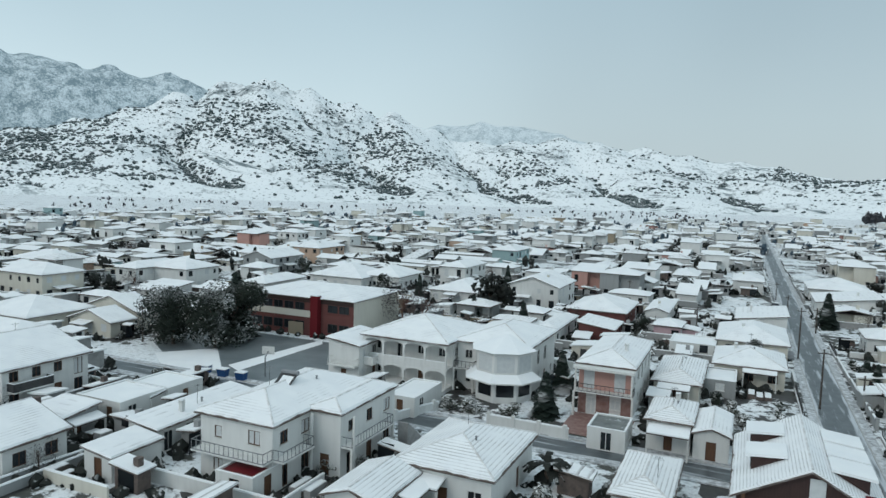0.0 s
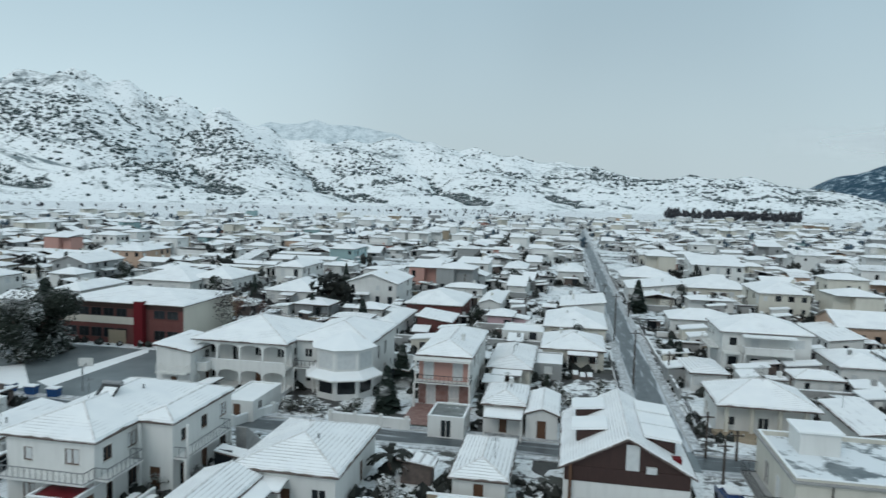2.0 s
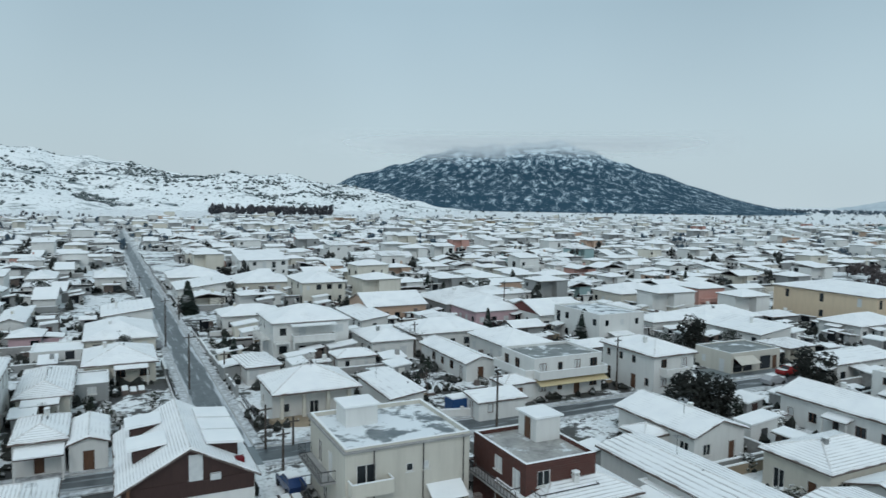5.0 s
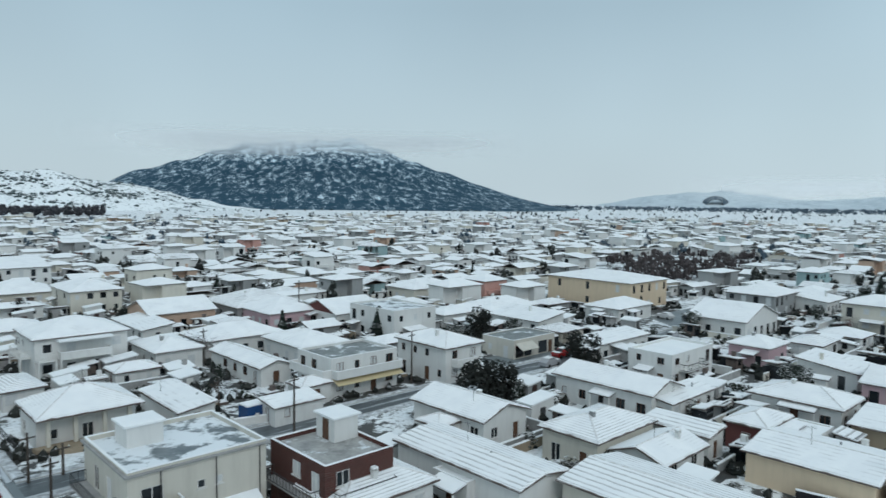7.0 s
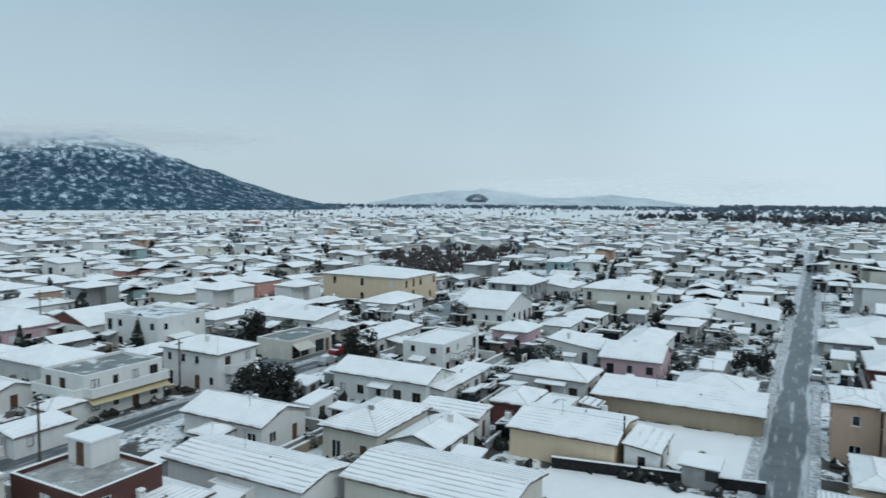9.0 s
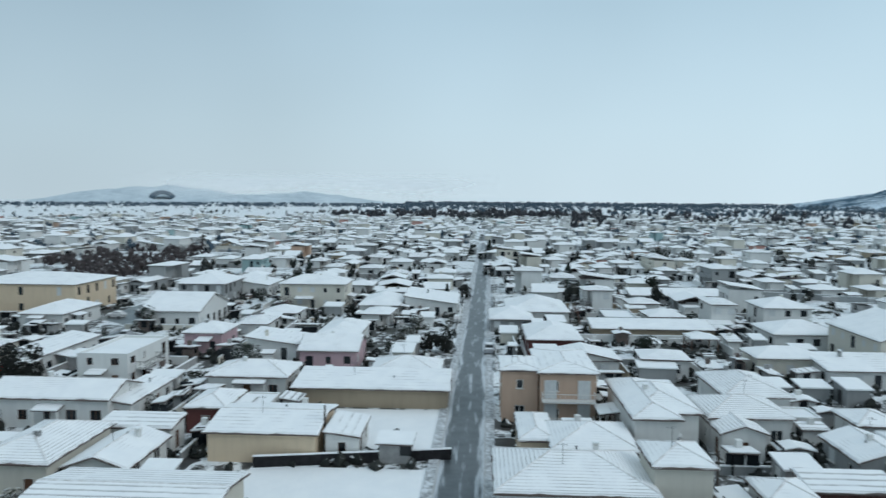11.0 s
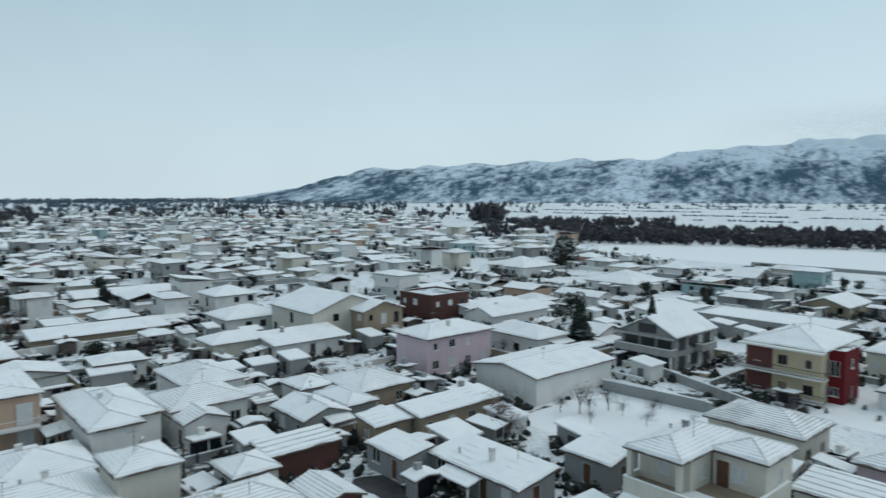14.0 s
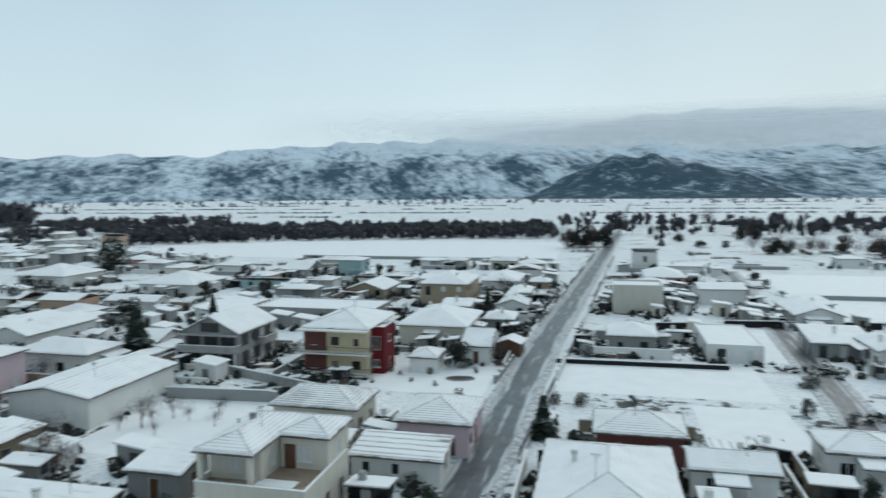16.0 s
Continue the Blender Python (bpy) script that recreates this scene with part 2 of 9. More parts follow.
def mat_hill(name, scrub, snow, lo, hi, scale=1.0, rise=0.0, cap=0.0, cap_from=140, cap_to=230, view_az=None, ledge=0.0, speck=0.0):
    """Scrub under snow: dark patches, thinner towards rock and gully."""
    m = Nodes(name, 0.9, spec=0.1)
    v = m.coord("Object")
    # pattern drawn out along the camera's bearing, so it looks less foreshortened
    g = v if view_az is None else m.stretched(view_az, 3.2)
    n1 = m.noise(0.010 * scale, 6, g, 0.6)
    n2 = m.noise(0.055 * scale, 6, g, 0.75)
    f = m.math("ADD", m.math("MULTIPLY", n1, 0.45), m.math("MULTIPLY", n2, 0.55))
    s = m.n("ShaderNodeSeparateXYZ")
    m.link(v, s.inputs[0])
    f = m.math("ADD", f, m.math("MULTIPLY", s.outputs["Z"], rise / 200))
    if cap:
        # paler towards the summits: snow, plus a fade into cloud put into colour
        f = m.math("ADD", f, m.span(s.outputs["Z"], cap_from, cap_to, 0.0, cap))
    f = m.span(f, lo, hi)
    c = m.mix(f, snow, scrub)
    if speck:
        # small trees standing apart in the snow
        dots = m.noise(0.16 * scale, 3, v, 0.6)
        c = m.mix(m.math("MULTIPLY", m.span(dots, 0.60, 0.66), speck), c, scrub)
    if ledge:
        # tilted beds of rock that break through the snow
        k = m.n("ShaderNodeCombineXYZ")
        m.link(m.math("MULTIPLY", s.outputs["X"], 0.006), k.inputs[0])
        m.link(m.math("MULTIPLY", s.outputs["Y"], 0.004), k.inputs[1])
        m.link(m.math("ADD", m.math("MULTIPLY", s.outputs["Z"], 0.11), m.math("MULTIPLY", s.outputs["X"], 0.022)), k.inputs[2])
        beds = m.span(m.noise(1.0, 4, k.outputs[0], 0.7), 0.57, 0.63)
        where = m.span(m.noise(0.006, 4, v, 0.6), 0.48, 0.60)
        c = m.mix(m.math("MULTIPLY", m.math("MULTIPLY", beds, where), ledge), c, tuple(x * 1.5 for x in scrub))
    m.color(c)
    return m.mat


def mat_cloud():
    """Sheet standing in for thin cloud and haze: denser upwards from a ragged lower edge, dissolving at the top."""
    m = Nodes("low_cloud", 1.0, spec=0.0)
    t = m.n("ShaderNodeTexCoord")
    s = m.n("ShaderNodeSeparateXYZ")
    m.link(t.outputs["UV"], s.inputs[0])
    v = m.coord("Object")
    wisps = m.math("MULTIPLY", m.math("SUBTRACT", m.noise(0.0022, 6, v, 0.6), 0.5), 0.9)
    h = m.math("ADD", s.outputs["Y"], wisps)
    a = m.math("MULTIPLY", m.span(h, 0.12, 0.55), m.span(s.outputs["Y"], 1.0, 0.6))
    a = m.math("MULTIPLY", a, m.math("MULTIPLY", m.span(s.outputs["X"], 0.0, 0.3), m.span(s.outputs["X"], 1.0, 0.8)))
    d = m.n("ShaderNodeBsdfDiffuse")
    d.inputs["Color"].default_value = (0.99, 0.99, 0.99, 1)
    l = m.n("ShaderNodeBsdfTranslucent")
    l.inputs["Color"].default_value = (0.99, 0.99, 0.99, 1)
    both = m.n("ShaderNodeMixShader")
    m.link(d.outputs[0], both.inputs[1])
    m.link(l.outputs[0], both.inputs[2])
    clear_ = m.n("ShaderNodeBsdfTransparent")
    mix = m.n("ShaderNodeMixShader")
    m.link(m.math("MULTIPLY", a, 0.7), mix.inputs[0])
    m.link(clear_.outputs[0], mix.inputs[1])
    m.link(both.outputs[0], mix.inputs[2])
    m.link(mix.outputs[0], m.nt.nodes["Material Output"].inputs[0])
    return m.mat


M = {}


def build_materials():
    M["snow"] = mat_snow()
    M["roof_snow"] = mat_roof_snow("roof_snow", 0.25)
    M["roof_snow_rows"] = mat_roof_snow("roof_snow_rows", 0.75)
    M["roof_snow_bare"] = mat_roof_snow("roof_snow_bare", 1.0)
    M["roof_snow_thin"] = mat_roof_snow("roof_snow_thin", 1.35)
    walls = dict(white=(0.69, 0.695, 0.68), cream=(0.62, 0.595, 0.525), grey=(0.30, 0.31, 0.31), pink=(0.50, 0.29, 0.25),
                 peach=(0.50, 0.36, 0.275), yellow=(0.66, 0.535, 0.39), rose=(0.55, 0.39, 0.42), lilac=(0.58, 0.465, 0.51), tan=(0.34, 0.28, 0.205),
                 red=(0.15, 0.06, 0.055), crimson=(0.13, 0.010, 0.015), teal=(0.30, 0.42, 0.43), offwhite=(0.57, 0.55, 0.49), butter=(0.58, 0.50, 0.345))
    for k, c in walls.items():
        M[k] = mat_plaster("plaster_" + k, c)
    M["brick"] = mat_brick("red_brick")
    M["glass"] = mat_glass()
    M["tile"] = mat_simple("clay_tile", (0.15, 0.115, 0.10), (0.085, 0.07, 0.065), 2.0, 0.8)
    M["soffit"] = mat_simple("painted_soffit", (0.62, 0.61, 0.58), (0.5, 0.49, 0.46), 1.0, 0.8)
    M["concrete"] = mat_simple("concrete", (0.36, 0.36, 0.35), (0.25, 0.25, 0.25), 1.2, 0.85)
    M["wet_roof"] = mat_simple("wet_roof_felt", (0.17, 0.19, 0.20), (0.26, 0.28, 0.29), 0.6, 0.35)
    M["frame_white"] = mat_simple("white_paint", (0.72, 0.72, 0.70), (0.6, 0.6, 0.58), 4, 0.5, bump=0)
    M["frame_wood"] = mat_simple("brown_wood", (0.13, 0.065, 0.035), (0.08, 0.04, 0.025), 6, 0.6, vec=(1, 1, 0.2))
    M["dark_wood"] = mat_simple("dark_stained_boards", (0.055, 0.028, 0.024), (0.035, 0.018, 0.016), 4, 0.7, vec=(6, 6, 0.3))
    M["shutter"] = mat_simple("roller_shutter", (0.60, 0.62, 0.62), (0.5, 0.52, 0.53), 2, 0.6)
    M["metal"] = mat_simple("galvanised_steel", (0.30, 0.31, 0.32), (0.22, 0.23, 0.24), 5, 0.45, 0.8)
    M["dark_metal"] = mat_simple("dark_painted_metal", (0.03, 0.032, 0.034), (0.05, 0.05, 0.052), 5, 0.5)
    M["pole_wood"] = mat_simple("tarred_pole", (0.05, 0.042, 0.036), (0.085, 0.07, 0.06), 5, 0.85, vec=(3, 3, 0.3))
    M["bark"] = mat_simple("bark", (0.075, 0.055, 0.045), (0.12, 0.09, 0.075), 6, 0.9)
    M["bark_red"] = mat_simple("reddish_bark", (0.13, 0.06, 0.045), (0.18, 0.10, 0.08), 6, 0.9)
    M["ground"] = mat_ground()
    M["road"] = mat_road()
    M["slush"] = mat_slush()
    M["kerb"] = mat_simple("kerb_stone", (0.36, 0.36, 0.35), (0.5, 0.51, 0.52), 1.5, 0.8)
    M["paver_red"] = mat_simple("red_pavers", (0.19, 0.09, 0.075), (0.30, 0.20, 0.18), 1.5, 0.6)
    M["fir"] = mat_leaf("fir_needles", (0.010, 0.018, 0.015), (0.026, 0.038, 0.03), 0.4)
    M["evergreen"] = mat_leaf("evergreen_leaves", (0.010, 0.017, 0.013), (0.028, 0.036, 0.026), 0.5)
    M["shrub"] = mat_leaf("shrub_leaves", (0.022, 0.028, 0.018), (0.06, 0.062, 0.045), 0.75)
    M["darkleaf"] = mat_leaf("bare_evergreen_leaves", (0.008, 0.010, 0.009), (0.02, 0.022, 0.018), 0.05)
    M["wood_far"] = mat_leaf("winter_woods", (0.022, 0.025, 0.032), (0.052, 0.050, 0.056), 0.03)
    M["orchard"] = mat_leaf("orchard_twigs", (0.030, 0.024, 0.025), (0.08, 0.066, 0.066), 0.12)
    # bluer and lighter than the near woods: distance haze in the base colour
    M["wood_haze"] = mat_leaf("far_woods_hazed", (0.045, 0.075, 0.10), (0.07, 0.10, 0.13), 0.1)
    M["wood_green"] = mat_leaf("cypress_woods", (0.015, 0.022, 0.022), (0.035, 0.045, 0.042), 0.2)
    M["bin_blue"] = mat_simple("blue_plastic", (0.01, 0.05, 0.16), (0.015, 0.07, 0.2), 3, 0.45)
    M["car_glass"] = mat_simple("car_glass", (0.015, 0.018, 0.02), (0.02, 0.022, 0.025), 1, 0.1, bump=0)
    M["rubber"] = mat_simple("rubber", (0.02, 0.02, 0.02), (0.03, 0.03, 0.03), 3, 0.9)
    for k, c in dict(red=(0.35, 0.015, 0.015), dark=(0.03, 0.033, 0.04), silver=(0.35, 0.36, 0.38), blue=(0.02, 0.05, 0.15), white=(0.6, 0.6, 0.6)).items():
        M["car_" + k] = mat_simple("car_paint_" + k, c, tuple(x * 0.9 for x in c), 1, 0.25, 0.0, 0.6, 0)
    M["hill_near"] = mat_hill("hill_scrub_near", (0.075, 0.105, 0.115), (0.84, 0.875, 0.89), 0.54, 0.64, ledge=0.9, speck=0.75)
    # blue cast of hill_dark, hill_spur and hill_south: distance haze put into colour
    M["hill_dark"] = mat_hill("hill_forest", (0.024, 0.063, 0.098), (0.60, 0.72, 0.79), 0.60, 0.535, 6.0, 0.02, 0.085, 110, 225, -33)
    M["hill_spur"] = mat_hill("hill_forest_dense", (0.045, 0.085, 0.115), (0.55, 0.66, 0.72), 0.66, 0.53, 2.0)
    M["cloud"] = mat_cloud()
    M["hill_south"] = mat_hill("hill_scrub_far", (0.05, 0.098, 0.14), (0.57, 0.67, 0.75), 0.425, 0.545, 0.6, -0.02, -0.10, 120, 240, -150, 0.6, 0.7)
    # paled towards the sky's tone: haze and cloud put into the base colour
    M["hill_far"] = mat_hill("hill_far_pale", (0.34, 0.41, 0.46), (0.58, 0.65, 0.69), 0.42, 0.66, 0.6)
    M["mountain_pale"] = mat_hill("mountain_haze_paled", (0.72, 0.76, 0.79), (0.89, 0.91, 0.92), 0.40, 0.68, 0.6)
    M["black_wall"] = mat_simple("near_black_wall", (0.016, 0.016, 0.018), (0.03, 0.03, 0.032), 1.5, 0.95, spec=0.1)
    # back ridges greyed and paled, mist painted into scrub and snow colours
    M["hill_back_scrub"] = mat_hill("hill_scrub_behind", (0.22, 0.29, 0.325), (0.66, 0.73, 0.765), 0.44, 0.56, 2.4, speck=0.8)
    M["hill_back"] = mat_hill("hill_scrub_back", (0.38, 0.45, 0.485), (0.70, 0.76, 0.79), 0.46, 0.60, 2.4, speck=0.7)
    M["terrace"] = mat_simple("terrace_tiles", (0.20, 0.15, 0.11), (0.30, 0.24, 0.19), 1.0, 0.5)
    M["cloth_red"] = mat_simple("red_roof_sheet", (0.16, 0.012, 0.018), (0.10, 0.01, 0.014), 2.0, 0.4)
    M["awning"] = mat_simple("cream_awning", (0.55, 0.46, 0.28), (0.5, 0.42, 0.26), 2.0, 0.8)
    M["mud"] = mat_simple("dark_wet_earth", (0.018, 0.018, 0.018), (0.06, 0.058, 0.055), 0.9, 0.5)
    M["ridge"] = mat_simple("snowy_ridge_tile", (0.83, 0.845, 0.855), (0.50, 0.48, 0.47), 1.6, 0.7)
    M["flat_snow"] = mat_flat("snow_patched_flat_roof", (0.10, 0.125, 0.14), (0.19, 0.215, 0.225), 0.44)
    M["worn_roof"] = mat_flat("worn_concrete_roof", (0.20, 0.20, 0.195), (0.40, 0.395, 0.38), 0.55)
    M["dark_flat"] = mat_flat("wet_dark_flat_roof", (0.11, 0.125, 0.125), (0.20, 0.215, 0.21), 0.56)
    M["yard"] = mat_simple("wet_yard_asphalt", (0.12, 0.145, 0.155), (0.19, 0.215, 0.225), 0.25, 0.4)
    M["hedge"] = mat_leaf("hedge_leaves", (0.012, 0.018, 0.012), (0.035, 0.04, 0.028), 0.6)
    M["far_garden"] = mat_leaf("garden_trees", (0.008, 0.011, 0.010), (0.032, 0.034, 0.03), 0.18)
    # hill bushes tinted lighter and bluer to carry the haze before them
    M["bush"] = mat_leaf("hill_bushes", (0.026, 0.046, 0.050), (0.058, 0.088, 0.092), 0.3)


build_materials()

# ---------------------------------------------------------------- mesh helpers


class Mesh:
    """Collects vertices and faces of one mesh, with a material slot for each face."""

    def __init__(self):
        self.v, self.f, self.s = [], [], []

    def poly(self, pts, slot=0):
        i = len(self.v)
        self.v.extend(pts)
        self.f.append(tuple(range(i, i + len(pts))))
        self.s.append(slot)

    def box(self, x0, y0, z0, x1, y1, z1, slot=0, bottom=True):
        p = [(x0, y0, z0), (x1, y0, z0), (x1, y1, z0), (x0, y1, z0), (x0, y0, z1), (x1, y0, z1), (x1, y1, z1), (x0, y1, z1)]
        i = len(self.v)
        self.v.extend(p)
        q = [(0, 1, 5, 4), (1, 2, 6, 5), (2, 3, 7, 6), (3, 0, 4, 7), (4, 5, 6, 7)] + ([(3, 2, 1, 0)] if bottom else [])
        self.f.extend(tuple(i + k for k in a) for a in q)
        self.s.extend([slot] * len(q))

    def notched(self, a, b, fx, fy, nw, nd, z0, z1, slot=0):
        """Walls of a house, half sizes a and b, with a porch cut into the corner (fx, fy): nw wide along x, nd deep along y."""
        p = [(fx * u, fy * v) for u, v in ((-a, -b), (a, -b), (a, b - nd), (a - nw, b - nd), (a - nw, b), (-a, b))]
        if fx * fy < 0:
            p.reverse()
        i, n = len(self.v), len(p)
        self.v.extend([(x, y, z0) for x, y in p] + [(x, y, z1) for x, y in p])
        self.f.extend((i + k, i + (k + 1) % n, i + n + (k + 1) % n, i + n + k) for k in range(n))
        self.f.append(tuple(i + n + k for k in range(n)))
        self.s.extend([slot] * (n + 1))

    def tube(self, a, b, ra, rb, n=6, slot=0, cap=True):
        a, b = Vector(a), Vector(b)
        d = (b - a).normalized()
        u = d.orthogonal().normalized()
        w = d.cross(u)
        i = len(self.v)
        for c, r in ((a, ra), (b, rb)):
            for k in range(n):
                t = 2 * math.pi * k / n
                self.v.append(tuple(c + (u * math.cos(t) + w * math.sin(t)) * r))
        for k in range(n):
            self.f.append((i + k, i + (k + 1) % n, i + n + (k + 1) % n, i + n + k))
            self.s.append(slot)
        if cap:
            self.f.append(tuple(i + n + k for k in range(n)))
            self.s.append(slot)

    def data(self, name, mats, smooth=False):
        me = bpy.data.meshes.new(name)
        me.from_pydata(self.v, [], self.f)
        for m in mats:
            me.materials.append(M[m])
        if len(mats) > 1:
            me.polygons.foreach_set("material_index", self.s)
        if smooth:
            me.polygons.foreach_set("use_smooth", [True] * len(self.f))
        me.update()
        return me


def part(name, mesh, mats, parent=None, label="", at=None, smooth=False):
    """Links a mesh as one object under a thing or a part."""
    data = mesh.data(name, mats, smooth) if isinstance(mesh, Mesh) else mesh
    ob = new(name, data)
    if parent is not None:
        ob.parent = parent
    if at is not None:
        ob.matrix_basis = at
    if label:
        ob["label"] = label
    return ob


def thing(name, x, y, z, turn, label, category, group=""):
    ob = new(name)
    ob.empty_display_size = 0.5
    ob.matrix_basis = pose(x, y, z, 0, 0, turn)
    return tagged(ob, label, category, group)


# ---------------------------------------------------------------- ground, roads
def sheet(name, pts, z, mat, label):
    m = Mesh()
    m.poly([(x, y, z) for x, y in pts])
    ob = part(name, m, [mat])
    return tagged(ob, label, name.split("_")[0], kind="structure")


sheet("ground", [(-4800, -4800), (4800, -4800), (4800, 4800), (-4800, 4800)], 0.0, "ground", "snow covered ground with patches of wet earth")


def road(name, a, b, width, label, kerbs=True):
    """A straight street from a to b, with kerb and pavement on both sides."""
    a, b = Vector((*a, 0)), Vector((*b, 0))
    d = (b - a).normalized()
    s = Vector((-d.y, d.x, 0))
    n = max(2, int((b - a).length / 12))
    m = Mesh()
    uvs = []
    for k in range(n):
        p, q = a + (b - a) * (k / n), a + (b - a) * ((k + 1) / n)
        h = width / 2
        m.poly([tuple(p + s * h + Vector((0, 0, 0.02))), tuple(p - s * h + Vector((0, 0, 0.02))), tuple(q - s * h + Vector((0, 0, 0.02))), tuple(q + s * h + Vector((0, 0, 0.02)))])
        l0, l1 = (p - a).length, (q - a).length
        uvs += [(0, l0), (4.8, l0), (4.8, l1), (0, l1)]
    ob = part(name, m, ["road"])
    uv = ob.data.uv_layers.new(name="along")
    for i, c in enumerate(uvs):
        uv.data[i].uv = c
    tagged(ob, label, "road", kind="structure")
    if kerbs:
        for side in (-1, 1):
            k = Mesh()
            for j in range(n):
                p, q = a + (b - a) * (j / n), a + (b - a) * ((j + 1) / n)
                o0, o1, o2 = (s * side * (width / 2 + w) for w in (0.0, 0.15, 1.15))
                up = Vector((0, 0, 0.14))
                k.poly([tuple(p + o0), tuple(q + o0), tuple(q + o0 + up), tuple(p + o0 + up)])
                k.poly([tuple(p + o0 + up), tuple(q + o0 + up), tuple(q + o1 + up), tuple(p + o1 + up)])
                k.poly([tuple(p + o1 + up), tuple(q + o1 + up), tuple(q + o2 + up), tuple(p + o2 + up)], 1)
                k.poly([tuple(p + o2 + up), tuple(q + o2 + up), tuple(q + o2), tuple(p + o2)], 1)
            tagged(part("pavement", k, ["kerb", "slush"]), "narrow snow covered pavement with stone kerb", "pavement", kind="structure")


road("road", (11.6, 74), (8.0, 700), 4.2, "wet asphalt street with slush streaks running to the hills")
road("road", (12.6, -36), (10.0, -120), 4.4, "wet asphalt street with wheel tracks through slush")
road("road", (10.0, -120), (-8.0, -420), 4.4, "wet asphalt street with slush running out to the fields")
road("road", (-8.0, -420), (-54.0, -1480), 4.0, "straight country road between snowy fields", False)
road("road", (56, 0.9), (420, -5.0), 4.6, "wet straight asphalt street with slush streaks")
road("road", (-150, 70.6), (9.4, 70.9), 4.2, "wet asphalt cross street with cleared lane")
road("road", (13.8, 71.0), (230, 69.5), 4.4, "wet asphalt side street beyond the crossing")
road("road", (-29, -84), (-40, -240), 3.4, "narrow wet lane between snowy plots")
sheet("crossing", [(9.4, 68.5), (13.9, 68.5), (13.9, 74), (9.4, 74)], 0.016, "yard", "wet asphalt of the street crossing")
sheet("courtyard", [(-74, 73.5), (-50, 73.5), (-50, 86), (-57, 99), (-90, 99), (-90, 84)], 0.012, "yard", "wet asphalt of the school yard")
sheet("courtyard", [(139, 72.5), (168, 72.5), (168, 84), (147, 84)], 0.012, "yard", "wet asphalt yard beside the yellow building")
sheet("courtyard", [(84, 73.0), (100, 73.0), (100, 80), (84, 80)], 0.012, "yard", "wet asphalt forecourt of the shop")

# ---------------------------------------------------------------- hills and woods
def ridge_noise(x, y, s, seed=0.0):
    return noise.fractal(Vector((x * s, y * s, seed)), 1.0, 2.0, 6)


def gully(x, y, s, seed):
    return abs(noise.fractal(Vector((x * s, y * s, seed)), 0.9, 2.1, 4))


def polar(az, r):
    """Plan place at a bearing (degrees to the left of +y) and distance."""
    return -math.sin(radians(az)) * r, math.cos(radians(az)) * r


def bearing(x, y):
    return math.degrees(math.atan2(-x, y))


def skyline(az, step, r, heights, width, depth):
    """Ridge heights fitted to the camera's view of the skyline: bearings from az in steps, at distance r."""
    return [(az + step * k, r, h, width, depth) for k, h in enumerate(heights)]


def off_ravine(x, y, ravines):
    """Distance from the nearest ravine; each is a line between two places given by bearing and distance."""
    best = 1e9
    for a0, q0, a1, q1 in ravines:
        (ax, ay), (bx, by) = polar(a0, q0), polar(a1, q1)
        u = min(1.0, max(0.0, ((x - ax) * (bx - ax) + (y - ay) * (by - ay)) / ((bx - ax) ** 2 + (by - ay) ** 2)))
        best = min(best, math.hypot(x - ax - u * (bx - ax), y - ay - u * (by - ay)) + 30 * u)
    return best


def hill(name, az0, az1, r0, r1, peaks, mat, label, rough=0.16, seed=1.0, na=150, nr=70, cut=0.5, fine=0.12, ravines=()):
    """A range of hills over a stretch of bearings, shaped to fit the camera's view; peaks are (bearing, distance,
    height, half width, depth).
    """
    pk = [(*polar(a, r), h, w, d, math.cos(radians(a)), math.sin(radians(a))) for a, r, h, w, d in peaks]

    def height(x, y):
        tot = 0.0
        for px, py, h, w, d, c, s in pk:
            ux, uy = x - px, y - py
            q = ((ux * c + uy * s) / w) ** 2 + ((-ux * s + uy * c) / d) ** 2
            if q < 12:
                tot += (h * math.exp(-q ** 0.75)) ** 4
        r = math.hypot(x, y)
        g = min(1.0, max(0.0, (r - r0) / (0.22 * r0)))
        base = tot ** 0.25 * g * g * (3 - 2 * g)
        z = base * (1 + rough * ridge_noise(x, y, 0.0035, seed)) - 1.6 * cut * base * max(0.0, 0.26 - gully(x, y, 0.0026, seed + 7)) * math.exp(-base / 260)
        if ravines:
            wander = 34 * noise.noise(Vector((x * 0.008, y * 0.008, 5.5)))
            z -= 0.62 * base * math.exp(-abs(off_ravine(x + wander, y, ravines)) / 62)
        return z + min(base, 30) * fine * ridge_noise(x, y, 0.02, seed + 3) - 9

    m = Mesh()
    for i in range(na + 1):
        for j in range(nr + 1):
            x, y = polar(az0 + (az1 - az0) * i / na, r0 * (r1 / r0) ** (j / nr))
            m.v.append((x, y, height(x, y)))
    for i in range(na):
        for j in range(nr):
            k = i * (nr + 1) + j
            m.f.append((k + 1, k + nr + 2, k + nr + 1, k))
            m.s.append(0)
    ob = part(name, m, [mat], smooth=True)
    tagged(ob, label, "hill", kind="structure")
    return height


